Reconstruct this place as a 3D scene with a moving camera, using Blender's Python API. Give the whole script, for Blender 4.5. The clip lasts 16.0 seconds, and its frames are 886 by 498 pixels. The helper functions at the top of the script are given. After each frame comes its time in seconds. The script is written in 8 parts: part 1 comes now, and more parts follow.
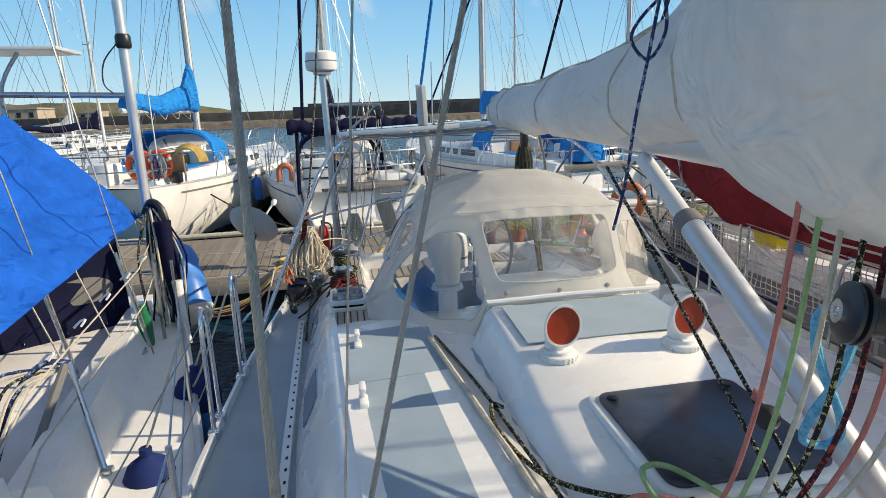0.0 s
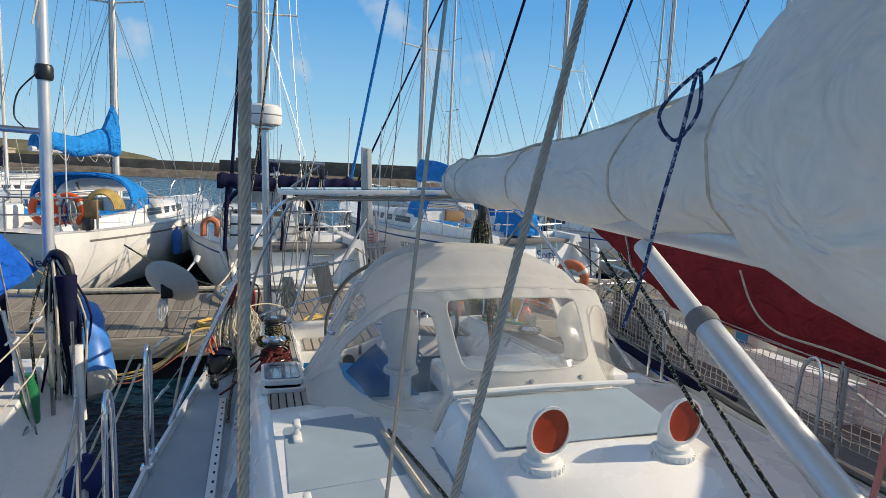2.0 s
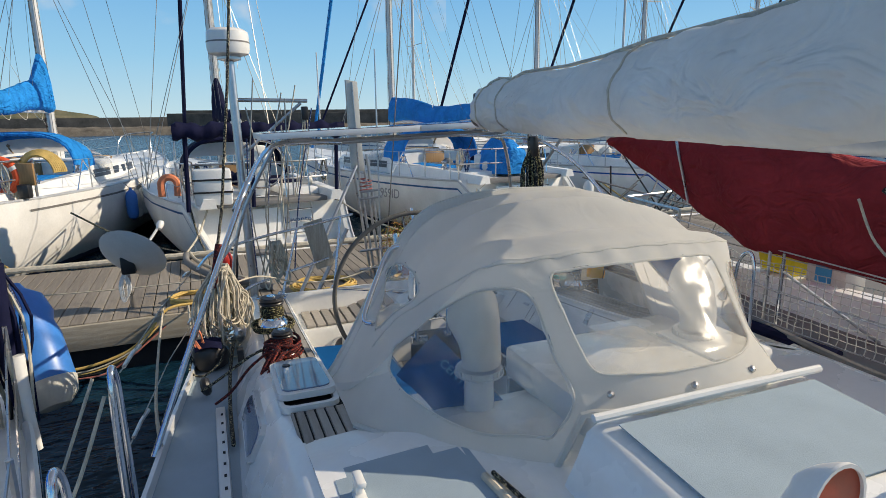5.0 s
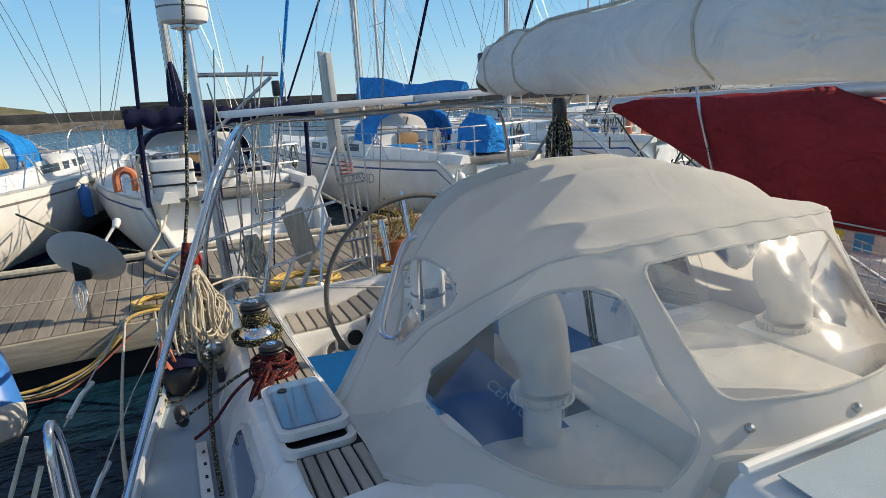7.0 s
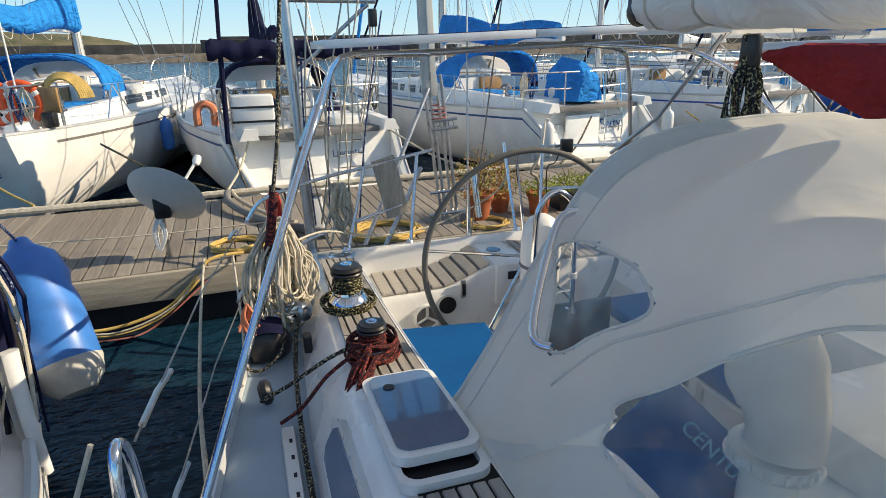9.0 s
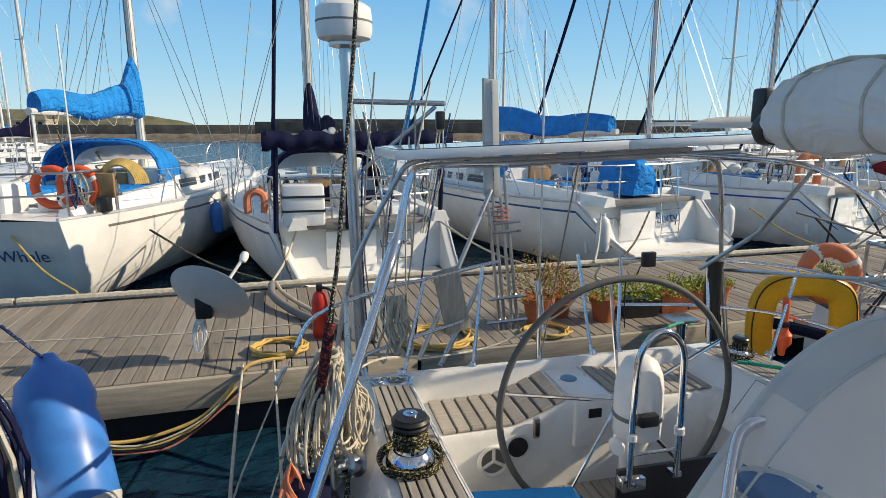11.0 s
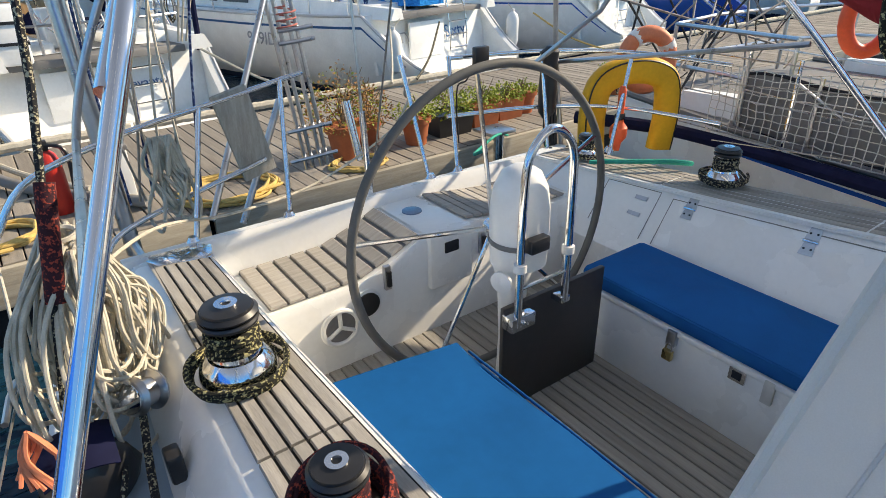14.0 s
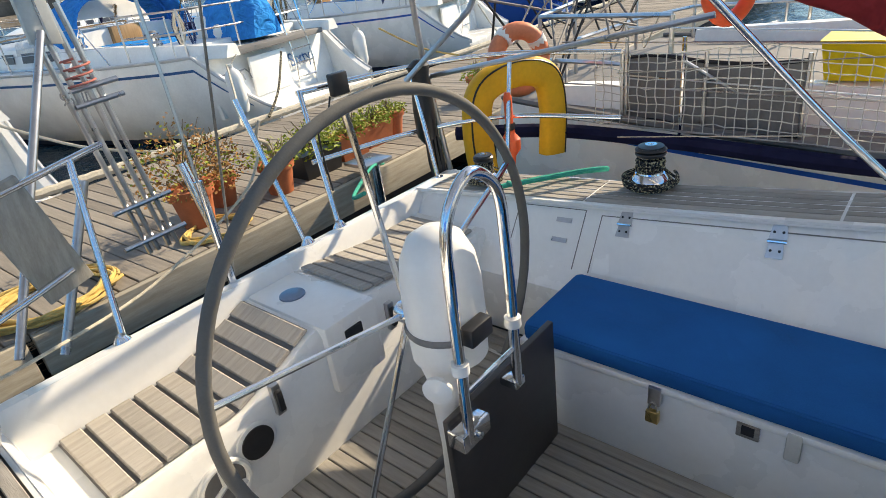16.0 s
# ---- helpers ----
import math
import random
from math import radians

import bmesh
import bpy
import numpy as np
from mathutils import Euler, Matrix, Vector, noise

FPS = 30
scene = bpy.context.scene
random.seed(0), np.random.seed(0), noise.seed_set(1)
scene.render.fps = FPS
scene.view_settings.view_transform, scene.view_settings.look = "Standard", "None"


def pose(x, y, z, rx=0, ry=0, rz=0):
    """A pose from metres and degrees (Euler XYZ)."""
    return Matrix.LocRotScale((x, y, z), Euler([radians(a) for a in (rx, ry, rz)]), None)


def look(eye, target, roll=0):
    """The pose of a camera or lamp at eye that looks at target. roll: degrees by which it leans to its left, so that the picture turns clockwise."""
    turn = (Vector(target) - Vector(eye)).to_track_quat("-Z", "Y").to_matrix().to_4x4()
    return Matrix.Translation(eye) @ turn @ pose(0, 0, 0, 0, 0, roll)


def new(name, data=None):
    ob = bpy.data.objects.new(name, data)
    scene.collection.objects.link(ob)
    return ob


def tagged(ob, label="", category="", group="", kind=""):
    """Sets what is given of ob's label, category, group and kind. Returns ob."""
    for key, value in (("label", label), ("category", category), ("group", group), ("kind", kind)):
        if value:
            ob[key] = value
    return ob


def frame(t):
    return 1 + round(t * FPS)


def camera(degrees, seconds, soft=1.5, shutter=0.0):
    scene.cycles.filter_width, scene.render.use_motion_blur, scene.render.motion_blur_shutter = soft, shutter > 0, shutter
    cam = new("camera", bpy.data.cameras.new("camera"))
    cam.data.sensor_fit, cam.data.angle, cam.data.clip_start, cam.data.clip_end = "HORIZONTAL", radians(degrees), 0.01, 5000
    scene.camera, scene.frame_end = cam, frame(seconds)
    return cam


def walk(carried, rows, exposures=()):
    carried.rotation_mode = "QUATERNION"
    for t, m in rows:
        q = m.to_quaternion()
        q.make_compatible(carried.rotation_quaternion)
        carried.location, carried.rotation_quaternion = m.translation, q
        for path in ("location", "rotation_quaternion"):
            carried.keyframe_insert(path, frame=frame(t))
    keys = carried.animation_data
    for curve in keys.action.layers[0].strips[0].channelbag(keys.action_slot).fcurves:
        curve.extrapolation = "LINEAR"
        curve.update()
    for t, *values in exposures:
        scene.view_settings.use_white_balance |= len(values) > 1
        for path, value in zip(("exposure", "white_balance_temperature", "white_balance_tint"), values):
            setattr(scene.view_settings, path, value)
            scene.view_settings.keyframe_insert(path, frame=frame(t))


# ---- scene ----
cam = camera(74.0, 16.0, soft=0.8)
PATH = [
    (0, (-1.142, -0.362, 1.664), (-0.81, 1.557, 1.208), -2.0),
    (0.5, (-1.137, -0.316, 1.677), (-0.747, 1.614, 1.327), -0.7),
    (1, (-1.132, -0.206, 1.695), (-0.475, 1.666, 1.435), 1.4),
    (1.5, (-1.208, -0.117, 1.711), (-0.418, 1.708, 1.495), 2.0),
    (2, (-1.27, 0.006, 1.665), (-0.679, 1.902, 1.428), 2.5),
    (2.5, (-1.33, 0.229, 1.655), (-0.903, 2.169, 1.422), -0.8),
    (3, (-1.359, 0.403, 1.653), (-1.012, 2.356, 1.399), 2.5),
    (3.5, (-1.368, 0.537, 1.647), (-1.046, 2.492, 1.375), 2.9),
    (4, (-1.462, 0.729, 1.639), (-0.929, 2.631, 1.322), 2.5),
    (6.3, (-1.376, 1.427, 1.512), (-0.634, 3.22, 1.028), -0.8),
    (6.5, (-1.384, 1.478, 1.511), (-0.629, 3.267, 1.03), -0.3),
    (7, (-1.445, 1.677, 1.491), (-0.663, 3.452, 1.005), -2.9),
    (7.5, (-1.501, 1.803, 1.476), (-0.714, 3.551, 0.903), -3.3),
    (8, (-1.506, 1.926, 1.474), (-0.754, 3.681, 0.879), -2.3),
    (8.5, (-1.514, 2.117, 1.485), (-0.836, 3.926, 0.966), -3.5),
    (9, (-1.516, 2.266, 1.454), (-0.953, 4.071, 0.805), -1.0),
    (9.5, (-1.543, 2.471, 1.469), (-1.0, 4.297, 0.859), -2.7),
    (9.7, (-1.583, 2.531, 1.492), (-1.063, 4.37, 0.904), -2.5),
    (11.8, (-1.537, 2.967, 1.601), (-1.01, 4.869, 1.278), 1.8),
    (12, (-1.531, 3.032, 1.579), (-0.923, 4.905, 1.233), 2.3),
    (12.3, (-1.543, 3.199, 1.499), (-0.798, 5.007, 1.081), 2.2),
    (12.5, (-1.538, 3.251, 1.488), (-0.717, 5.003, 0.981), 0.1),
    (13, (-1.508, 3.385, 1.411), (-0.499, 4.955, 0.692), -0.3),
    (13.5, (-1.462, 3.504, 1.332), (-0.376, 4.951, 0.482), 1.0),
    (14, (-1.45, 3.6, 1.267), (-0.426, 5.057, 0.358), -1.3),
    (14.5, (-1.382, 3.794, 1.261), (-0.303, 5.245, 0.406), -2.6),
    (15, (-1.327, 3.983, 1.29), (-0.135, 5.362, 0.466), -2.6),
    (15.5, (-1.228, 4.078, 1.302), (0.099, 5.388, 0.578), -1.6),
    (16, (-1.062, 4.121, 1.189), (0.253, 5.339, 0.303), -7.9),
]
walk(cam, [(t, look(e, g, r)) for t, e, g, r in PATH],
     exposures=[(0.0, 0.1, 8300, 10), (1.0, -0.05, 8000, 10), (4.0, -0.05, 8000, 10), (7.5, 0.1, 8300, 10), (9.5, 0.3, 8700, 10), (12.0, -0.05, 8200, 10), (13.5, 0.42, 8300, 10), (14.5, 0.7, 8500, 10), (16.0, 0.72, 8800, 10)])

# ---------------------------------------------------------------- light
SUN = Vector((0.85, -0.14, 0.50)).normalized()
world = bpy.data.worlds.new("world")
scene.world = world
world.use_nodes = True
wn = world.node_tree.nodes
sky = wn.new("ShaderNodeTexSky")
sky.sky_type = "NISHITA"
sky.sun_disc = False
sky.sun_elevation = math.asin(SUN.z)
sky.sun_rotation = math.atan2(SUN.x, SUN.y)
sky.altitude = 800
sky.air_density, sky.dust_density, sky.ozone_density = 1.0, 0.0, 3.0
wn["Background"].inputs[1].default_value = 0.13
hue = wn.new("ShaderNodeHueSaturation")
hue.inputs["Saturation"].default_value, hue.inputs["Value"].default_value = 0.7, 1.3
world.node_tree.links.new(sky.outputs[0], hue.inputs["Color"])
# paler towards the horizon, deep blue above it
tcw, sep, rampw, fadew, mixw = wn.new("ShaderNodeTexCoord"), wn.new("ShaderNodeSeparateXYZ"), wn.new("ShaderNodeValToRGB"), wn.new("ShaderNodeMapRange"), wn.new("ShaderNodeMix")
world.node_tree.links.new(tcw.outputs["Generated"], sep.inputs[0])
world.node_tree.links.new(sep.outputs["Z"], rampw.inputs[0])
world.node_tree.links.new(sep.outputs["Z"], fadew.inputs[0])
els = rampw.color_ramp.elements
els[0].position, els[0].color = 0.0, (3.5, 5.7, 7.6, 1)
els[1].position, els[1].color = 0.5, (0.30, 2.2, 6.4, 1)
for ps, co in ((0.10, (1.8, 4.6, 7.8, 1)), (0.26, (0.50, 3.0, 7.3, 1))):
    e_ = els.new(ps)
    e_.color = co
fadew.inputs[1].default_value, fadew.inputs[2].default_value, fadew.inputs[3].default_value, fadew.inputs[4].default_value = 0.40, 0.62, 0.92, 0.0
mixw.data_type = "RGBA"
world.node_tree.links.new(fadew.outputs[0], mixw.inputs["Factor"])
world.node_tree.links.new(hue.outputs[0], mixw.inputs["A"])
world.node_tree.links.new(rampw.outputs[0], mixw.inputs["B"])
world.node_tree.links.new(mixw.outputs["Result"], wn["Background"].inputs[0])
sun = new("sun", bpy.data.lights.new("sun", "SUN"))
sun.data.energy, sun.data.angle, sun.data.color = 4.4, radians(0.53), (1.0, 0.94, 0.85)
sun.matrix_world = look(SUN * 50, (0, 0, 0))

# ---------------------------------------------------------------- materials


def mat(name, color, rough=0.5, metal=0.0, vary=0.12, scale=6.0, bump=0.0, bscale=60.0, island=0.0, stretch=(1, 1, 1), second=None, mix=0.5, coat=0.0, glow_through=0.0, crease=0.0):
    """A surface with blotches at one scale, grain at a finer one, and relief."""
    m = bpy.data.materials.new(name)
    m.use_nodes = True
    nt = m.node_tree
    n, l = nt.nodes, nt.links
    p = n["Principled BSDF"]
    p.inputs["Roughness"].default_value = rough
    p.inputs["Metallic"].default_value = metal
    p.inputs["Coat Weight"].default_value = coat
    if rough >= 0.6 and not metal:
        p.inputs["Specular IOR Level"].default_value = 0.18
    tc, mp = n.new("ShaderNodeTexCoord"), n.new("ShaderNodeMapping")
    mp.inputs["Scale"].default_value = stretch
    l.new(tc.outputs["Object"], mp.inputs["Vector"])
    a = n.new("ShaderNodeTexNoise")
    a.inputs["Scale"].default_value, a.inputs["Detail"].default_value = scale, 6
    l.new(mp.outputs[0], a.inputs["Vector"])
    b = n.new("ShaderNodeTexNoise")
    b.inputs["Scale"].default_value, b.inputs["Detail"].default_value = bscale, 3
    l.new(mp.outputs[0], b.inputs["Vector"])
    add = n.new("ShaderNodeMath")
    add.operation = "MULTIPLY_ADD"
    l.new(b.outputs[0], add.inputs[0])
    add.inputs[1].default_value = 0.4
    l.new(a.outputs[0], add.inputs[2])
    val = add.outputs[0]
    if island:
        info = n.new("ShaderNodeObjectInfo")
        more = n.new("ShaderNodeMath")
        more.operation = "MULTIPLY_ADD"
        l.new(info.outputs["Random"], more.inputs[0])
        more.inputs[1].default_value = island
        l.new(val, more.inputs[2])
        val = more.outputs[0]
    ramp = n.new("ShaderNodeMapRange")
    ramp.inputs[1].default_value, ramp.inputs[2].default_value = 0.45, 0.95 + island
    if name.endswith("flecked_rope"):
        ramp.inputs[1].default_value, ramp.inputs[2].default_value = 0.74, 0.79
    l.new(val, ramp.inputs[0])
    mixn = n.new("ShaderNodeMix")
    mixn.data_type = "RGBA"
    l.new(ramp.outputs[0], mixn.inputs["Factor"])
    c2 = second or tuple(min(1, c * (1 + vary)) for c in color)
    c1 = color if second else tuple(c * (1 - vary) for c in color)
    mixn.inputs["A"].default_value = (*c1, 1)
    mixn.inputs["B"].default_value = (*c2, 1)
    l.new(mixn.outputs["Result"], p.inputs["Base Color"])
    rr = n.new("ShaderNodeMapRange")
    rr.inputs[1].default_value, rr.inputs[2].default_value = 0.3, 0.8
    rr.inputs[3].default_value, rr.inputs[4].default_value = max(0.02, rough * 0.8), min(1, rough * 1.2)
    l.new(a.outputs[0], rr.inputs[0])
    l.new(rr.outputs[0], p.inputs["Roughness"])
    if bump:
        bn = n.new("ShaderNodeBump")
        bn.inputs["Strength"].default_value, bn.inputs["Distance"].default_value = bump, 0.004
        l.new(val, bn.inputs["Height"])
        l.new(bn.outputs[0], p.inputs["Normal"])
    if crease:
        wv, c_map = n.new("ShaderNodeTexNoise"), n.new("ShaderNodeMapping")
        c_map.inputs["Scale"].default_value = (1.2, 1.0, 1.5)
        wv.inputs["Scale"].default_value, wv.inputs["Detail"].default_value, wv.inputs["Distortion"].default_value = 3.4, 2.5, 1.6
        l.new(tc.outputs["Object"], c_map.inputs["Vector"])
        l.new(c_map.outputs[0], wv.inputs["Vector"])
        cb = n.new("ShaderNodeBump")
        cb.inputs["Strength"].default_value, cb.inputs["Distance"].default_value = 1.0, crease
        l.new(wv.outputs[0], cb.inputs["Height"])
        if bump:
            l.new(cb.outputs[0], bn.inputs["Normal"])
        else:
            l.new(cb.outputs[0], p.inputs["Normal"])
    if glow_through:
        tb, ms = n.new("ShaderNodeBsdfTranslucent"), n.new("ShaderNodeMixShader")
        ms.inputs[0].default_value = glow_through
        l.new(mixn.outputs["Result"], tb.inputs[0])
        l.new(p.outputs[0], ms.inputs[1])
        l.new(tb.outputs[0], ms.inputs[2])
        l.new(ms.outputs[0], n["Material Output"].inputs[0])
    return m


def clear_mat(name, tint=(1, 1, 1), gloss=0.16, rough=0.08, haze=0.12):
    """Thin clear sheet: lets light through, with some shine and a little milky haze."""
    m = bpy.data.materials.new(name)
    m.use_nodes = True
    n, l = m.node_tree.nodes, m.node_tree.links
    out = n["Material Output"]
    n.remove(n["Principled BSDF"])
    tr, gl, df = n.new("ShaderNodeBsdfTransparent"), n.new("ShaderNodeBsdfGlossy"), n.new("ShaderNodeBsdfDiffuse")
    tr.inputs[0].default_value = (*tint, 1)
    gl.inputs["Roughness"].default_value = rough
    df.inputs[0].default_value = (0.7, 0.7, 0.68, 1)
    no = n.new("ShaderNodeTexNoise")
    no.inputs["Scale"].default_value = 5
    tc = n.new("ShaderNodeTexCoord")
    l.new(tc.outputs["Object"], no.inputs["Vector"])
    bn = n.new("ShaderNodeBump")
    bn.inputs["Strength"].default_value, bn.inputs["Distance"].default_value = 0.5, 0.02
    l.new(no.outputs[0], bn.inputs["Height"])
    l.new(bn.outputs[0], gl.inputs["Normal"])
    m1, m2 = n.new("ShaderNodeMixShader"), n.new("ShaderNodeMixShader")
    rg = n.new("ShaderNodeMapRange")
    rg.inputs[1].default_value, rg.inputs[2].default_value, rg.inputs[3].default_value, rg.inputs[4].default_value = 0.35, 0.7, haze * 0.4, haze * 1.7
    l.new(no.outputs[0], rg.inputs[0])
    l.new(rg.outputs[0], m1.inputs[0])
    l.new(tr.outputs[0], m1.inputs[1])
    l.new(df.outputs[0], m1.inputs[2])
    fr = n.new("ShaderNodeFresnel")
    fr.inputs[0].default_value = 1.3 + gloss
    l.new(fr.outputs[0], m2.inputs[0])
    l.new(m1.outputs[0], m2.inputs[1])
    l.new(gl.outputs[0], m2.inputs[2])
    l.new(m2.outputs[0], out.inputs[0])
    return m


GEL = mat("gelcoat", (0.83, 0.83, 0.81), 0.28, vary=0.05, scale=3, bscale=40, coat=0.3)
GEL_OLD = mat("old_gelcoat", (0.80, 0.80, 0.78), 0.4, vary=0.1, scale=2.5, bscale=30)
NONSLIP = mat("nonslip_paint", (0.32, 0.41, 0.48), 0.75, vary=0.1, scale=5, bump=0.5, bscale=350)
TEAK = mat("weathered_teak", (0.21, 0.195, 0.175), 0.85, scale=3, bscale=26, island=0.35, stretch=(14, 1.2, 14), second=(0.46, 0.43, 0.39), bump=0.6)
TEAK_X = mat("weathered_teak_across", (0.23, 0.215, 0.195), 0.85, scale=3, bscale=26, island=0.35, stretch=(1.2, 14, 14), second=(0.50, 0.465, 0.42), bump=0.6)
CAULK = mat("black_caulking", (0.02, 0.02, 0.02), 0.8)
CANVAS = mat("cream_canvas", (0.83, 0.82, 0.785), 0.85, vary=0.07, scale=3, bump=0.25, bscale=500, glow_through=0.6, crease=0.012)
SAILCLOTH = mat("grey_white_sailcloth", (0.70, 0.685, 0.645), 0.75, vary=0.10, scale=2.2, bump=0.35, bscale=18, crease=0.055)
MAROON = mat("maroon_canvas", (0.25, 0.030, 0.037), 0.8, vary=0.2, scale=3, bump=0.35, bscale=22, crease=0.07)
BLUE_TARP = mat("blue_tarpaulin", (0.004, 0.105, 0.50), 0.62, vary=0.18, scale=3, bump=0.5, bscale=12, crease=0.06)
BLUE_CANVAS = mat("blue_canvas", (0.006, 0.235, 0.63), 0.75, vary=0.2, scale=4, bump=0.4, bscale=25, crease=0.09)
BLUE_CUSHION = mat("blue_cushion", (0.003, 0.105, 0.32), 0.75, vary=0.15, scale=5, bump=0.25, bscale=300, crease=0.012)
BLUE_COVER = mat("blue_cover", (0.002, 0.085, 0.26), 0.8, vary=0.12, scale=4, bump=0.3, bscale=20)
NAVY = mat("navy_canvas", (0.012, 0.014, 0.04), 0.75, vary=0.3, scale=4, bump=0.4, bscale=25)
STEEL = mat("polished_stainless", (0.72, 0.73, 0.75), 0.12, 1.0, vary=0.05, scale=5)
STEEL_OLD = mat("dull_stainless", (0.50, 0.50, 0.51), 0.32, 1.0, vary=0.15, scale=9)
WIRE = mat("wire_strand", (0.33, 0.31, 0.28), 0.38, 0.75, vary=0.2, scale=40)
ALU = mat("mast_alloy", (0.62, 0.63, 0.64), 0.4, 0.5, vary=0.08, scale=4)
ALU_WHITE = mat("white_mast", (0.68, 0.68, 0.67), 0.4, vary=0.06, scale=4)
BLACK = mat("black_plastic", (0.018, 0.018, 0.02), 0.4, vary=0.3, scale=9)
RUBBER = mat("grey_wheel_leather", (0.13, 0.125, 0.115), 0.7, vary=0.15, scale=12, bump=0.4, bscale=200)
DARKBOARD = mat("dark_board", (0.045, 0.04, 0.04), 0.45, vary=0.25, scale=4, bscale=30)
SMOKED = mat("smoked_acrylic", (0.035, 0.042, 0.06), 0.34, vary=0.6, scale=9, bscale=120, bump=0.05)
TINT = mat("blue_tinted_acrylic", (0.11, 0.16, 0.25), 0.08, vary=0.15, scale=4, coat=0.5)
VENT_RED = mat("red_vent_lining", (0.42, 0.045, 0.012), 0.45, vary=0.2, scale=8)
WHITE = mat("white_plastic", (0.78, 0.78, 0.76), 0.35, vary=0.05, scale=6)
ORANGE = mat("orange_plastic", (0.75, 0.10, 0.03), 0.5, vary=0.15, scale=8)
ORANGE_FADED = mat("faded_orange", (0.72, 0.24, 0.13), 0.6, vary=0.15, scale=8)
YELLOW = mat("yellow_vinyl", (0.74, 0.39, 0.03), 0.6, vary=0.12, scale=5, bump=0.2, bscale=40)
YELLOW_HOSE = mat("yellow_hose", (0.58, 0.40, 0.14), 0.6, vary=0.25, scale=9)
RED = mat("red_paint", (0.55, 0.03, 0.02), 0.35, vary=0.15, scale=8)
ROPE = mat("off_white_rope", (0.52, 0.475, 0.39), 0.9, vary=0.25, scale=25, bump=0.7, bscale=260)
ROPE_DARK = mat("dark_flecked_rope", (0.02, 0.02, 0.022), 0.9, scale=105, bscale=220, second=(0.42, 0.38, 0.26), bump=0.6)
ROPE_RED = mat("red_flecked_rope", (0.045, 0.015, 0.02), 0.9, scale=105, bscale=220, second=(0.34, 0.06, 0.04), bump=0.6)
ROPE_OLIVE = mat("olive_flecked_rope", (0.02, 0.02, 0.016), 0.9, scale=105, bscale=220, second=(0.42, 0.38, 0.20), bump=0.6)
ROPE_BLUE = mat("blue_flecked_rope", (0.02, 0.04, 0.12), 0.9, scale=60, bscale=160, second=(0.25, 0.32, 0.45), bump=0.6)
ROPE_PINK = mat("faded_red_rope", (0.50, 0.18, 0.15), 0.9, vary=0.2, scale=25, bump=0.6, bscale=200)
ROPE_GREEN = mat("pale_green_rope", (0.28, 0.42, 0.20), 0.9, vary=0.2, scale=25, bump=0.6, bscale=200)
ROPE_TEAL = mat("teal_rope", (0.02, 0.33, 0.24), 0.9, vary=0.2, scale=25, bump=0.6, bscale=200)
ROPE_TURQ = mat("turquoise_rope", (0.03, 0.30, 0.55), 0.9, scale=50, bscale=200, second=(0.2, 0.6, 0.8), bump=0.6)
FENDER_BLUE = mat("blue_fender", (0.03, 0.20, 0.60), 0.4, vary=0.12, scale=6)
FENDER_NAVY = mat("navy_fender_cover", (0.015, 0.03, 0.12), 0.8, vary=0.2, scale=9)
DOCKWOOD = mat("grey_dock_planks", (0.16, 0.14, 0.12), 0.9, scale=2.2, bscale=22, island=0.45, stretch=(14, 1.2, 14), second=(0.36, 0.325, 0.28), bump=0.7)
FASCIA = mat("dock_fascia", (0.30, 0.265, 0.21), 0.9, scale=2.5, bscale=25, stretch=(1.2, 14, 14), second=(0.46, 0.42, 0.35), bump=0.6)
PLANKWOOD = mat("bare_grey_board", (0.28, 0.26, 0.22), 0.9, scale=3, bscale=30, stretch=(14, 14, 1.2), second=(0.47, 0.44, 0.39), bump=0.6)
TERRACOTTA = mat("terracotta", (0.42, 0.13, 0.06), 0.85, vary=0.18, scale=9, bump=0.3)
LEAF = mat("leaf_green", (0.10, 0.17, 0.02), 0.6, vary=0.5, scale=20, second=(0.36, 0.38, 0.04))
LEAF_DRY = mat("dry_leaf", (0.16, 0.06, 0.02), 0.7, vary=0.5, scale=20, second=(0.34, 0.18, 0.05))
STEM = mat("plant_stem", (0.20, 0.15, 0.10), 0.85, vary=0.2)
DISH = mat("grey_dish", (0.56, 0.56, 0.56), 0.5, vary=0.08, scale=8)
SOLAR_FRAME = mat("alloy_frame", (0.72, 0.73, 0.73), 0.35, 0.35, vary=0.05)
SOLAR = mat("solar_cells", (0.02, 0.03, 0.09), 0.1, vary=0.3, scale=10, coat=0.6)
STONE = mat("breakwater_stone", (0.045, 0.044, 0.043), 0.9, scale=0.35, bscale=2.0, second=(0.12, 0.115, 0.105), bump=0.8)
ROCK = mat("rubble_rock", (0.09, 0.075, 0.06), 0.9, scale=0.6, bscale=3.0, second=(0.24, 0.21, 0.17), bump=1.0)
HILL = mat("scrub_hill", (0.07, 0.085, 0.045), 0.95, scale=0.15, bscale=1.2, second=(0.22, 0.19, 0.12), bump=0.8)
HOUSE = mat("limestone_house", (0.45, 0.38, 0.29), 0.9, vary=0.15, scale=0.5)
NET = mat("pale_net_cord", (0.50, 0.49, 0.45), 0.9, vary=0.1)
GREY_SHEET = mat("grey_sheeting", (0.20, 0.195, 0.19), 0.7, vary=0.15, scale=4)
PAPER = mat("pale_plastic", (0.55, 0.55, 0.52), 0.6, vary=0.15, scale=5)
# near-black for shade inside openings; some parts are simply dark
DARK = mat("dark_interior", (0.03, 0.03, 0.035), 0.8, vary=0.3)
HULL_BLUE = mat("blue_hull_paint", (0.012, 0.09, 0.40), 0.2, vary=0.08, scale=2, coat=0.4)
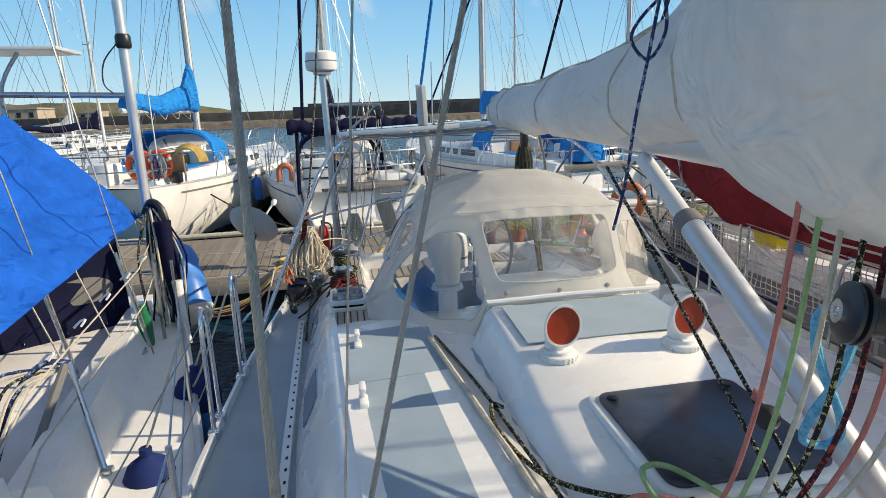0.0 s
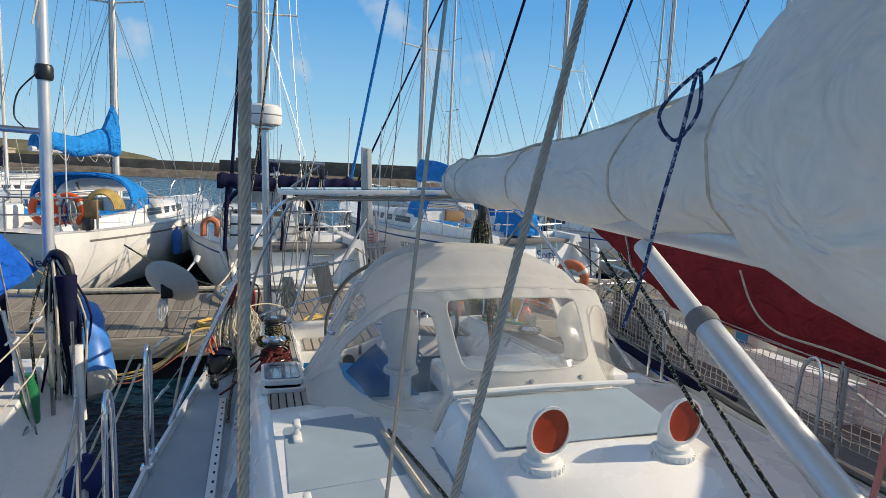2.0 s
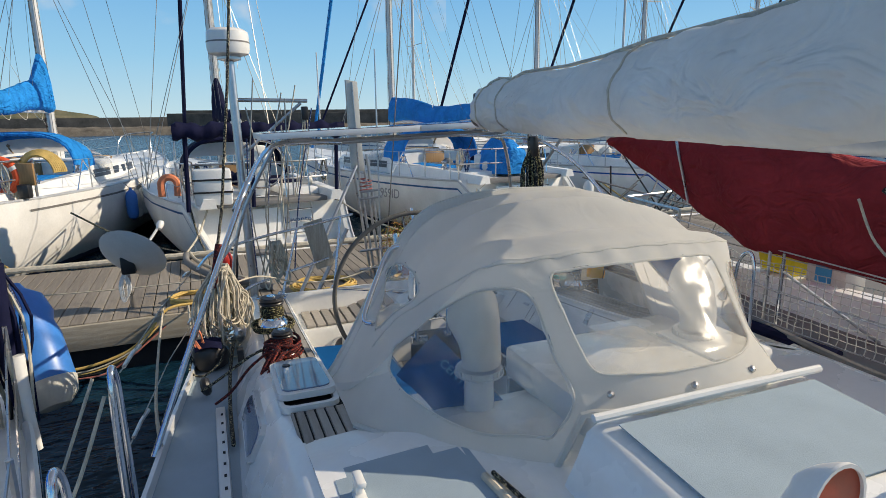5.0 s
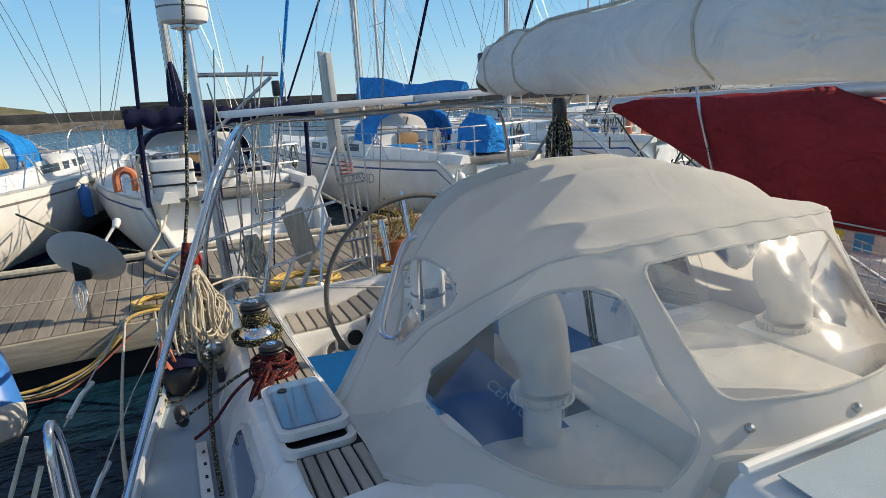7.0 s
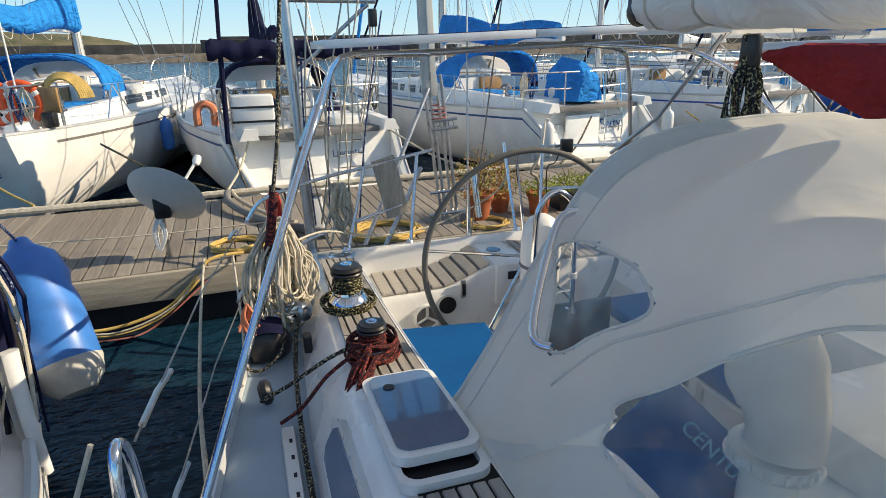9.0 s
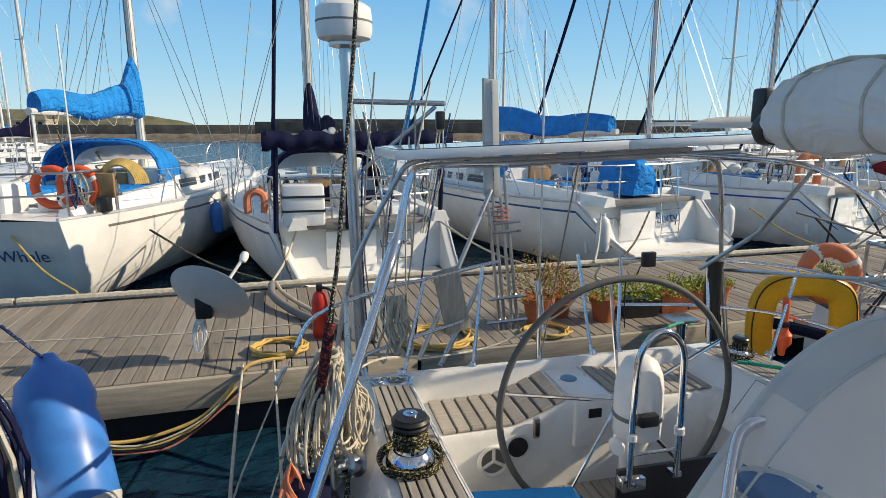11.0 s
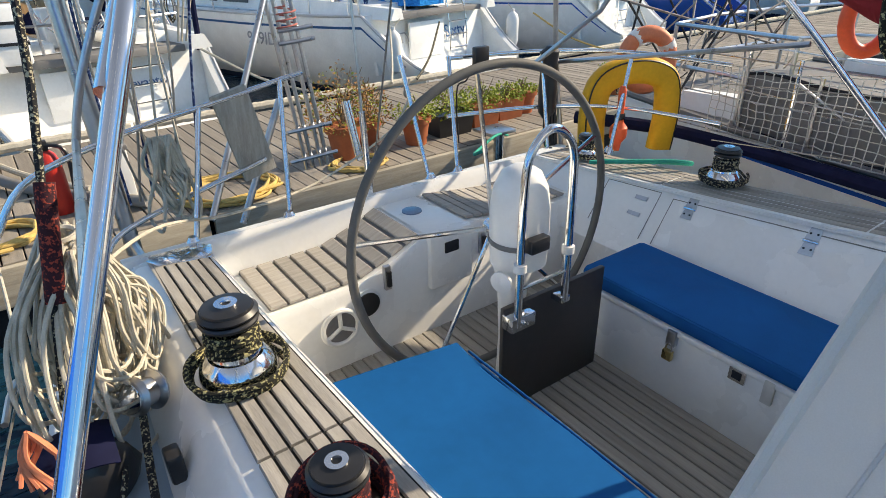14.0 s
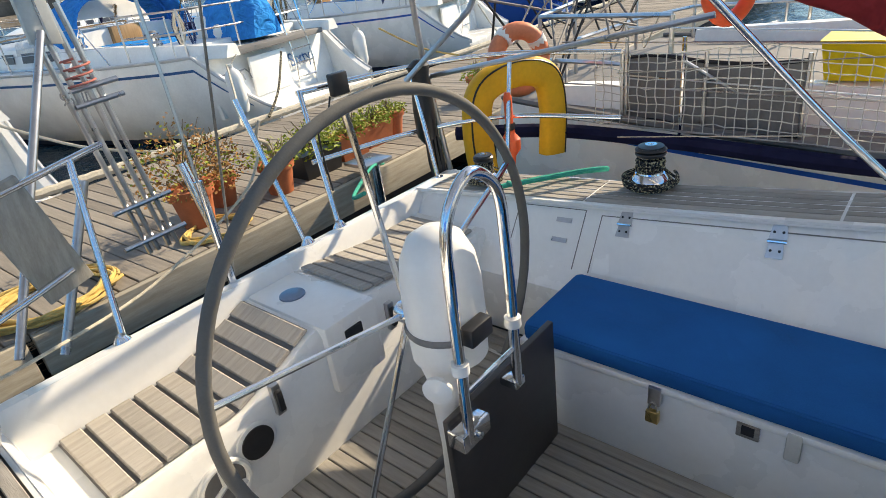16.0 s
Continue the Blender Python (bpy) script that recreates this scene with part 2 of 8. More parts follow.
BOTTOM = mat("antifouling", (0.02, 0.03, 0.06), 0.8, vary=0.3, scale=3)
GREEN_CAN = mat("green_bottle", (0.01, 0.17, 0.07), 0.3, vary=0.1)
BRASS = mat("brass", (0.55, 0.42, 0.18), 0.3, 1.0)
WOODDOOR = mat("varnished_wood", (0.34, 0.20, 0.09), 0.45, vary=0.2, scale=3, bscale=25, stretch=(8, 8, 1))
INK = mat("faded_lettering", (0.30, 0.31, 0.33), 0.6, vary=0.1)
INK_BLUE = mat("blue_lettering", (0.03, 0.11, 0.26), 0.6, vary=0.1)
INK_WHITE = mat("white_lettering", (0.7, 0.7, 0.7), 0.6, vary=0.1)
for cloth in (BLUE_COVER, BLUE_CUSHION, BLUE_CANVAS, NAVY, MAROON, BLUE_TARP):
    cloth.node_tree.nodes["Principled BSDF"].inputs["Specular IOR Level"].default_value = 0.04
VINYL = clear_mat("clear_vinyl", (0.82, 0.82, 0.81), 0.16, 0.10, 0.19)
CLOUD = mat("cloud", (0.8, 0.8, 0.8), 1.0)


def water_mat():
    m = bpy.data.materials.new("harbour_water")
    m.use_nodes = True
    n, l = m.node_tree.nodes, m.node_tree.links
    p = n["Principled BSDF"]
    p.inputs["Base Color"].default_value = (0.005, 0.030, 0.055, 1)
    p.inputs["Roughness"].default_value = 0.17
    p.inputs["Specular IOR Level"].default_value = 0.32
    p.inputs["IOR"].default_value = 1.33
    tc = n.new("ShaderNodeTexCoord")
    mp = n.new("ShaderNodeMapping")
    mp.inputs["Scale"].default_value = (1.0, 1.6, 1.0)
    l.new(tc.outputs["Object"], mp.inputs[0])
    a, b = n.new("ShaderNodeTexNoise"), n.new("ShaderNodeTexNoise")
    a.inputs["Scale"].default_value, b.inputs["Scale"].default_value = 1.3, 6.0
    a.inputs["Detail"].default_value = 4
    for x in (a, b):
        l.new(mp.outputs[0], x.inputs[0])
    s = n.new("ShaderNodeMath")
    s.operation = "MULTIPLY_ADD"
    s.inputs[1].default_value = 0.28
    l.new(b.outputs[0], s.inputs[0])
    l.new(a.outputs[0], s.inputs[2])
    bn = n.new("ShaderNodeBump")
    bn.inputs["Strength"].default_value, bn.inputs["Distance"].default_value = 1.0, 0.16
    l.new(s.outputs[0], bn.inputs["Height"])
    l.new(bn.outputs[0], p.inputs["Normal"])
    return m


WATER = water_mat()

# ---------------------------------------------------------------- building helpers


def link_mesh(name, bm_or_data, material, smooth=True):
    if isinstance(bm_or_data, bmesh.types.BMesh):
        me = bpy.data.meshes.new(name)
        bm_or_data.normal_update()
        bm_or_data.to_mesh(me)
        bm_or_data.free()
    else:
        me = bpy.data.meshes.new(name)
        me.from_pydata(bm_or_data[0], [], bm_or_data[1])
    me.materials.append(material)
    if smooth and len(me.polygons):
        me.polygons.foreach_set("use_smooth", [True] * len(me.polygons))
        me.set_sharp_from_angle(angle=radians(38))
    return new(name, me)


def thing(name, base, label, category, group="", kind=""):
    """An Empty at the base of a thing, which parents its parts."""
    e = new(name)
    e.empty_display_size = 0.1
    e.location = base
    return tagged(e, label, category, group, kind)


def root_place(ob):
    while ob.parent:
        ob = ob.parent
    return ob.location.copy()


def part(name, geo, material, parent, label="", smooth=True):
    """One mesh under a thing or a part; geo is in world metres."""
    ob = link_mesh(name, geo, material, smooth)
    base = root_place(parent)
    if base.length > 0:
        ob.data.transform(Matrix.Translation(-base))
    ob.parent = parent
    if label:
        tagged(ob, label)
    return ob


def solo(name, geo, material, label, category, group="", kind="", smooth=True):
    """A thing of one mesh, its origin at its base."""
    ob = link_mesh(name, geo, material, smooth)
    if len(ob.data.vertices):
        co = np.empty(len(ob.data.vertices) * 3)
        ob.data.vertices.foreach_get("co", co)
        co = co.reshape(-1, 3)
        c = Vector((float(co[:, 0].mean()), float(co[:, 1].mean()), float(co[:, 2].min())))
        ob.data.transform(Matrix.Translation(-c))
        ob.location = c
    return tagged(ob, label, category, group, kind)


def box(x0, y0, z0, x1, y1, z1, bevel=0.0, m=None):
    bm = bmesh.new()
    bmesh.ops.create_cube(bm, size=1)
    for v in bm.verts:
        v.co = Vector((x0 + (v.co.x + 0.5) * (x1 - x0), y0 + (v.co.y + 0.5) * (y1 - y0), z0 + (v.co.z + 0.5) * (z1 - z0)))
    if bevel:
        bmesh.ops.bevel(bm, geom=bm.edges[:], offset=bevel, segments=2, affect="EDGES", profile=0.5)
    if m is not None:
        bmesh.ops.transform(bm, matrix=m, verts=bm.verts)
    return bm


def prism(points, normal, thick, bevel=0.0):
    """A flat polygon with thickness along a direction."""
    bm = bmesh.new()
    n = Vector(normal)
    vs = [bm.verts.new(Vector(p)) for p in points]
    f = bm.faces.new(vs)
    r = bmesh.ops.extrude_face_region(bm, geom=[f])
    for v in [g for g in r["geom"] if isinstance(g, bmesh.types.BMVert)]:
        v.co += n * thick
    bmesh.ops.recalc_face_normals(bm, faces=bm.faces[:])
    if bevel:
        bmesh.ops.bevel(bm, geom=bm.edges[:], offset=bevel, segments=2, affect="EDGES", profile=0.5)
    return bm


def spline(pts, k=6, closed=False):
    """Catmull-Rom through the points."""
    P = [Vector(p) for p in pts]
    n = len(P)
    out = []
    for i in range(n if closed else n - 1):
        g = lambda j: P[j % n] if closed else P[max(0, min(n - 1, j))]
        a, b, c, d = g(i - 1), g(i), g(i + 1), g(i + 2)
        for s in range(k):
            t = s / k
            out.append(0.5 * (2 * b + (c - a) * t + (2 * a - 5 * b + 4 * c - d) * t * t + (3 * b - a - 3 * c + d) * t ** 3))
    if not closed:
        out.append(P[-1])
    return out


def tube(pts, r, n=8, closed=False, cap=True, twist=0.0, lobes=0, r_end=None):
    """A round bar along a line of points; lobes give it the strands of a rope or wire."""
    P = [Vector(p) for p in pts]
    m = len(P)
    V, F = [], []
    up = None
    for i, p in enumerate(P):
        a = P[i - 1] if (i or closed) else P[0]
        b = P[(i + 1) % m] if (i < m - 1 or closed) else P[-1]
        d = (b - a).normalized()
        if up is None:
            up = d.orthogonal().normalized()
        else:
            up = (up - d * up.dot(d))
            up = up.normalized() if up.length > 1e-6 else d.orthogonal().normalized()
        s = d.cross(up)
        rr = r if r_end is None else r + (r_end - r) * i / max(1, m - 1)
        for j in range(n):
            w = 2 * math.pi * j / n
            q = rr * (0.80 + 0.26 * abs(math.cos(lobes * w / 2))) if lobes else rr
            w += twist * i
            V.append(p + (up * math.cos(w) + s * math.sin(w)) * q)
    for i in range(m if closed else m - 1):
        for j in range(n):
            a, b = i * n + j, i * n + (j + 1) % n
            c, d = ((i + 1) % m) * n + (j + 1) % n, ((i + 1) % m) * n + j
            F.append((a, b, c, d))
    if cap and not closed:
        F.append(tuple(reversed(range(n))))
        F.append(tuple((m - 1) * n + j for j in range(n)))
    return V, F


def joined(*geos):
    """Several point-and-face lists as one."""
    V, F = [], []
    for v, f in geos:
        k = len(V)
        V += list(v)
        F += [tuple(i + k for i in q) for q in f]
    return V, F


def lathe(profile, place, axis=(0, 0, 1), n=24):
    """A turned shape: (radius, height) pairs about an axis through a place."""
    q = Vector((0, 0, 1)).rotation_difference(Vector(axis).normalized())
    V, F = [], []
    for r, h in profile:
        for j in range(n):
            w = 2 * math.pi * j / n
            V.append(Vector(place) + q @ Vector((r * math.cos(w), r * math.sin(w), h)))
    for i in range(len(profile) - 1):
        for j in range(n):
            F.append((i * n + j, i * n + (j + 1) % n, (i + 1) * n + (j + 1) % n, (i + 1) * n + j))
    F.append(tuple(reversed(range(n))))
    F.append(tuple((len(profile) - 1) * n + j for j in range(n)))
    return V, F


def loft(rings, closed_ring=True, cap=True):
    n = len(rings[0])
    V = [Vector(p) for r in rings for p in r]
    F = []
    for i in range(len(rings) - 1):
        for j in range(n if closed_ring else n - 1):
            F.append((i * n + j, i * n + (j + 1) % n, (i + 1) * n + (j + 1) % n, (i + 1) * n + j))
    if cap and closed_ring:
        F.append(tuple(reversed(range(n))))
        F.append(tuple((len(rings) - 1) * n + j for j in range(n)))
    return V, F


def sheet(grid, thick=0.0):
    """A surface from rows of points, given thickness along its normals."""
    r, c = len(grid), len(grid[0])
    V = [Vector(p) for row in grid for p in row]
    F = [(i * c + j, i * c + j + 1, (i + 1) * c + j + 1, (i + 1) * c + j) for i in range(r - 1) for j in range(c - 1)]
    if not thick:
        return V, F
    bm = bmesh.new()
    vs = [bm.verts.new(v) for v in V]
    for q in F:
        bm.faces.new([vs[i] for i in q])
    bm.normal_update()
    bmesh.ops.solidify(bm, geom=bm.faces[:], thickness=thick)
    return bm


def lettering(name, text, size, m, material, parent, label="", extrude=0.002):
    """Raised letters as a mesh, laid out at the pose m (world)."""
    cu = bpy.data.curves.new(name, "FONT")
    cu.body, cu.size, cu.extrude = text, size, extrude
    ob = bpy.data.objects.new(name, cu)
    scene.collection.objects.link(ob)
    bpy.context.view_layer.update()
    me = bpy.data.meshes.new_from_object(ob.evaluated_get(bpy.context.evaluated_depsgraph_get()))
    bpy.data.objects.remove(ob)
    me.materials.clear()
    me.materials.append(material)
    me.transform(m)
    o = new(name, me)
    base = root_place(parent)
    me.transform(Matrix.Translation(-base))
    o.parent = parent
    if label:
        tagged(o, label)
    return o


def lerp(a, b, t):
    return a + (b - a) * t


def curve_at(table, s):
    """Linear reading of a table of (position, value)."""
    if s <= table[0][0]:
        return table[0][1]
    for (a, va), (b, vb) in zip(table, table[1:]):
        if s <= b:
            return lerp(va, vb, (s - a) / (b - a))
    return table[-1][1]

# ---------------------------------------------------------------- water, sky, breakwater
WZ = -0.95
tagged(link_mesh("water", box(-2500, -2500, WZ - 8, 2500, 2500, WZ), WATER, False), "dark green harbour water with small ripples", "water", kind="structure")


def ridge(x0, x1, y, depth, heights, material, step, seed):
    """A long low landform or wall with an uneven top."""
    rnd = random.Random(seed)
    rings = []
    x = x0
    while x <= x1:
        h = curve_at(heights, x) * (1 + 0.05 * rnd.uniform(-1, 1))
        rings.append([(x, y - depth * (0.5 + 0.03 * rnd.random()), WZ - 1), (x, y - depth * 0.35, WZ + h * 0.55 * rnd.uniform(0.9, 1.1)), (x, y - depth * 0.1, WZ + h),
                      (x, y + depth * 0.3, WZ + h * 0.9), (x, y + depth * 0.5, WZ - 1)])
        x += step
    return loft(rings)


BW = 168.0
breakwater = thing("breakwater", (60, BW, WZ), "dark stone breakwater wall across the harbour", "breakwater", kind="structure")
part("breakwater_wall", box(-12, BW, WZ - 2, 420, BW + 8, WZ + 5.1, 0.15), STONE, breakwater)
part("breakwater_wall", box(-95, BW + 14, WZ - 2, -12.2, BW + 22, WZ + 4.4, 0.15), STONE, breakwater)
part("parapet", box(-8, BW + 2.5, WZ + 5.1, 420, BW + 4, WZ + 5.9), STONE, breakwater)
part("rubble_slope", ridge(-110, 420, BW - 3, 9, [(-110, 2.0), (420, 2.2)], ROCK, 1.2, 3), ROCK, breakwater)
tagged(link_mesh("hillside", ridge(-420, -36, 262, 60, [(-420, 26), (-300, 21), (-215, 13), (-150, 11), (-95, 10.5), (-60, 9.2), (-45, 7), (-36, 0.5)], HILL, 5, 5), HILL), "low scrubby headland behind the breakwater", "hill", kind="structure")


def house(x, y, w, d, h, floors, cols, g):
    t = thing("house", (x, y, WZ), "pale limestone waterfront building with dark windows", "building", g)
    part("wall", box(x - w / 2, y, WZ, x + w / 2, y + d, WZ + h), HOUSE, t)
    part("roof", box(x - w / 2 - 0.3, y - 0.3, WZ + h, x + w / 2 + 0.3, y + d, WZ + h + 0.5), HOUSE, t)
    for i in range(floors):
        for j in range(cols):
            wx = x - w / 2 + (j + 0.5) * w / cols
            wz = WZ + (i + 0.35) * h / floors
            part("window", box(wx - 0.6, y - 0.08, wz, wx + 0.6, y + 0.1, wz + 1.5), DARK, t)


for hx, hy, hw, hd, hh, fl, cl in ((-118, 196, 17, 12, 10, 3, 5), (-98, 205, 14, 12, 7.5, 2, 4), (-140, 190, 20, 12, 13, 4, 6), (-82, 215, 9, 10, 6, 2, 3), (-165, 188, 22, 14, 9, 3, 6)):
    house(hx, hy, hw, hd, hh, fl, cl, "waterfront buildings")
chim = thing("chimney_stack", (-106, 198, WZ), "tall square stone chimney by the waterfront", "chimney")
part("shaft", box(-107.2, 197, WZ, -105, 199, WZ + 17, 0.1), HOUSE, chim)


def cloud(x, y, z, w, d, h, seed):
    rnd = random.Random(seed)
    bm = bmesh.new()
    for i in range(26):
        a = rnd.uniform(-1, 1)
        s = (1 - a * a) * rnd.uniform(0.35, 1.0) * h + 4
        m = Matrix.LocRotScale((x + a * w, y + rnd.uniform(-1, 1) * d, z + rnd.uniform(-0.3, 0.4) * h), None, (s * rnd.uniform(1.2, 2.4), s, s * 0.6))
        bmesh.ops.create_icosphere(bm, subdivisions=2, radius=1, matrix=m)
    return bm


def cloud_mat():
    m = bpy.data.materials.new("thin_cloud")
    m.use_nodes = True
    n, l = m.node_tree.nodes, m.node_tree.links
    n.remove(n["Principled BSDF"])
    tr, df, mx = n.new("ShaderNodeBsdfTransparent"), n.new("ShaderNodeEmission"), n.new("ShaderNodeMixShader")
    df.inputs[0].default_value = (0.85, 0.9, 1.0, 1)
    df.inputs[1].default_value = 0.9
    no, tc = n.new("ShaderNodeTexNoise"), n.new("ShaderNodeTexCoord")
    no.inputs["Scale"].default_value, no.inputs["Detail"].default_value = 0.0045, 9
    l.new(tc.outputs["Object"], no.inputs["Vector"])
    rg = n.new("ShaderNodeMapRange")
    rg.inputs[1].default_value, rg.inputs[2].default_value, rg.inputs[4].default_value = 0.57, 0.85, 0.7
    l.new(no.outputs[0], rg.inputs[0])
    l.new(rg.outputs[0], mx.inputs[0])
    l.new(tr.outputs[0], mx.inputs[1])
    l.new(df.outputs[0], mx.inputs[2])
    l.new(mx.outputs[0], n["Material Output"].inputs[0])
    return m


tagged(link_mesh("backdrop", ([(-1700, 2300, 330), (900, 2300, 330), (900, 2300, 1150), (-1700, 2300, 1150)], [(0, 1, 2, 3)]), cloud_mat(), False), "thin wispy clouds in a blue sky", "sky", kind="structure")

# ---------------------------------------------------------------- floating dock
DZ = -0.38


def dock_edge(x):
    return 7.72 + 0.035 * x


pont = thing("pontoon", (0, 9, WZ), "floating dock of weathered grey planks with timber fascia", "dock", kind="structure")
for a, b in ((-14, -9.5), (-9.46, -4.8), (-4.76, -0.6), (-0.56, 3.6), (3.64, 8.4), (8.44, 13.2), (13.24, 22)):
    ya, yb = dock_edge(a), dock_edge(b)
    part("fascia_board", prism([(a, ya, DZ - 0.27), (b, yb, DZ - 0.27), (b, yb, DZ - 0.012), (a, ya, DZ - 0.012)], (0, 1, 0), 0.06, 0.006), FASCIA, pont)
    part("float", prism([(a + 0.3, ya + 0.12, WZ - 0.3), (b - 0.3, yb + 0.12, WZ - 0.3), (b - 0.3, yb + 0.12, DZ - 0.2), (a + 0.3, ya + 0.12, DZ - 0.2)], (0, 1, 0), 2.3, 0.02), DARK, pont)
    part("rope_edge", tube([(lerp(a, b, i / 60), lerp(ya, yb, i / 60) + 2.72, DZ + 0.055 + 0.006 * (i % 2)) for i in range(61)], 0.045, 8), ROPE, pont, "thick pale fender rope along the far edge")
    part("far_fascia", prism([(a, ya + 2.66, DZ - 0.27), (b, yb + 2.66, DZ - 0.27), (b, yb + 2.66, DZ - 0.012), (a, ya + 2.66, DZ - 0.012)], (0, 1, 0), 0.06, 0.006), FASCIA, pont)

# ---------------------------------------------------------------- our yacht: hull, decks, coachroof
EDGE = [(-6.4, 0.04), (-5, 0.66), (-4, 1.0), (-2, 1.5), (0, 1.82), (2.2, 1.93), (3.4, 1.87), (4.4, 1.77), (5.6, 1.62), (6.5, 1.45)]
yacht = thing("sailing_yacht", (0, 0, WZ), "white cruising yacht with blue-grey decks, moored stern to the dock", "sailboat")
rings = []
for i in range(53):
    y = -6.4 + 12.7 * i / 52
    w = curve_at(EDGE, y)
    rings.append([(s * w * k, y, z) for s, k, z in ((-1, 0.55, WZ - 0.4), (-1, 0.93, WZ), (-1, 0.99, WZ + 0.45), (-1, 1, 0.0), (1, 1, 0.0), (1, 0.99, WZ + 0.45), (1, 0.93, WZ), (1, 0.55, WZ - 0.4))])
part("hull", loft([r[:4] for r in rings], False), GEL, yacht)
part("hull", loft([r[4:] for r in rings], False), GEL, yacht)
part("transom", prism([(-1.48, 6.3, 0), (1.48, 6.3, 0), (1.38, 6.36, WZ), (0.8, 6.40, WZ - 0.4), (-0.8, 6.40, WZ - 0.4), (-1.38, 6.36, WZ)], (0, -1, 0), 0.03), GEL, yacht)


def house_side(y):
    """Half width of the deckhouse at deck level and at its top edge, and the height of that edge."""
    lo = curve_at([(-3, 0.55), (-1, 1.05), (1, 1.38), (2.5, 1.46), (4.4, 1.44), (6.1, 1.36)], y)
    hi = curve_at([(-3, 0.42), (-1, 0.88), (1, 1.17), (2.0, 1.225), (3, 1.265), (4.4, 1.30), (6.1, 1.25)], y)
    z = curve_at([(-3, 0.10), (-2, 0.36), (0, 0.42), (3.06, 0.43), (3.11, 0.39), (3.4, 0.375), (4.36, 0.265), (5.0, 0.21), (5.9, 0.15), (6.1, 0.13)], y)
    return lo, hi, z


for s in (-1, 1):
    g = [[(s * lerp(house_side(y)[0] - 0.02, curve_at(EDGE, y), k), y, -0.004 * k) for k in (0, 0.5, 1)] for y in [-2.8 + 9.1 * i / 40 for i in range(41)]]
    part("side_deck", sheet(g), NONSLIP, yacht, "blue-grey non-slip side deck")
    part("toe_rail", loft([[(s * (curve_at(EDGE, y) - 0.03), y, 0.0), (s * (curve_at(EDGE, y) + 0.004), y, -0.03), (s * (curve_at(EDGE, y) - 0.002), y, 0.045), (s * (curve_at(EDGE, y) - 0.022), y, 0.045)] for y in [-6 + 12.28 * i / 50 for i in range(51)]]), SOLAR_FRAME, yacht, "alloy toe rail along the deck edge")
    ys = [-2.8 + 8.9 * i / 44 for i in range(45)]
    g = []
    for y in ys:
        lo, hi, z = house_side(y)
        g.append([(s * lo, y, 0.0), (s * lerp(lo, hi, 0.45), y, z * 0.5), (s * lerp(lo, hi, 0.85), y, z * 0.9), (s * (hi - 0.01), y, z - 0.008), (s * (hi - 0.05), y, z)])
    part("deckhouse_side", sheet(g, 0.012), GEL, yacht)
    # perforated track on the side deck
    tr = part("genoa_track", loft([[(s * (x0 + dx), y, z) for dx, z in ((0, 0.0), (0.055, 0.0), (0.05, 0.028), (0.005, 0.028))] for y, x0 in [(0.8 + 3.56 * i / 24, curve_at([(0.8, 1.44), (2.5, 1.475), (4.4, 1.5)], 0.8 + 3.56 * i / 24)) for i in range(25)]]), SOLAR_FRAME, yacht, "pale perforated sheet track")
    for i in range(34):
        y = 0.9 + i * 0.102
        x0 = curve_at([(0.8, 1.44), (2.5, 1.475), (4.4, 1.5)], y) + 0.022
        # no real perforation: a dark chip paints the shade inside it
        part("track_hole_shade", box(s * x0 - 0.006, y - 0.012, 0.027, s * x0 + 0.006, y + 0.012, 0.0295), DARK, tr)
g = [[(k * (house_side(y)[1] - 0.05), y, house_side(y)[2] + 0.045 * (1 - k * k)) for k in (-1, -0.6, -0.3, 0, 0.3, 0.6, 1)] for y in [-2.8 + 5.95 * i / 30 for i in range(31)]]
part("coachroof_top", sheet(g, -0.01), GEL, yacht)
part("foredeck", sheet([[(k * curve_at(EDGE, y), y, 0.02 * (1 - k * k)) for k in (-1, -0.5, 0, 0.5, 1)] for y in [-6.3 + 3.7 * i / 14 for i in range(15)]]), NONSLIP, yacht)

# blue-grey non-slip panels on the coachroof, outside the garage
for s in (-1, 1):
    for y0, y1, xa, xb in ((-0.9, 0.8, 0.62, 0.84), (0.88, 2.86, 0.82, 1.12), (-0.9, 2.4, 0.47, 0.60)):
        rows = []
        for i in range(12):
            y = lerp(y0, y1, i / 11)
            top = house_side(y)[1] - 0.05
            sh = min(1.0, top / 1.2)
            rows.append([(s * x * sh, y, house_side(y)[2] + 0.045 * (1 - (x * sh / top) ** 2) + 0.005) for x in (xa, lerp(xa, xb, 0.5), xb)])
        part("nonslip_panel", sheet(rows, 0.004), NONSLIP, yacht, "blue-grey non-slip panel")
    part("nonslip_panel", sheet([[(s * x, y, house_side(y)[2] + 0.045 * (1 - (x / 1.25) ** 2) + 0.005) for x in (0.7, 0.95, 1.16)] for y in (2.2, 2.35, 2.5, 2.65, 2.8)], 0.004), NONSLIP, yacht, "blue-grey non-slip panel")

# raised hatch garage in front of the sprayhood
gr = []
for i in range(22):
    y = lerp(0.55, 2.46, i / 21)
    z = curve_at([(0.55, 0.47), (0.8, 0.50), (1.35, 0.54), (1.6, 0.575), (1.72, 0.615), (2.46, 0.665)], y)
    w = curve_at([(0.55, 0.40), (1.3, 0.45), (1.7, 0.46), (2.46, 0.44)], y)
    gr.append([(-w - 0.09, y, 0.44), (-w - 0.03, y, lerp(0.44, z, 0.55)), (-w, y, z - 0.025), (-w + 0.04, y, z), (0, y, z + 0.012), (w - 0.04 + 0.07, y, z), (w + 0.07, y, z - 0.025), (w + 0.10, y, lerp(0.44, z, 0.55)), (w + 0.16, y, 0.44)])
part("hatch_garage", loft(gr), GEL, yacht, "raised white moulding in front of the sprayhood")
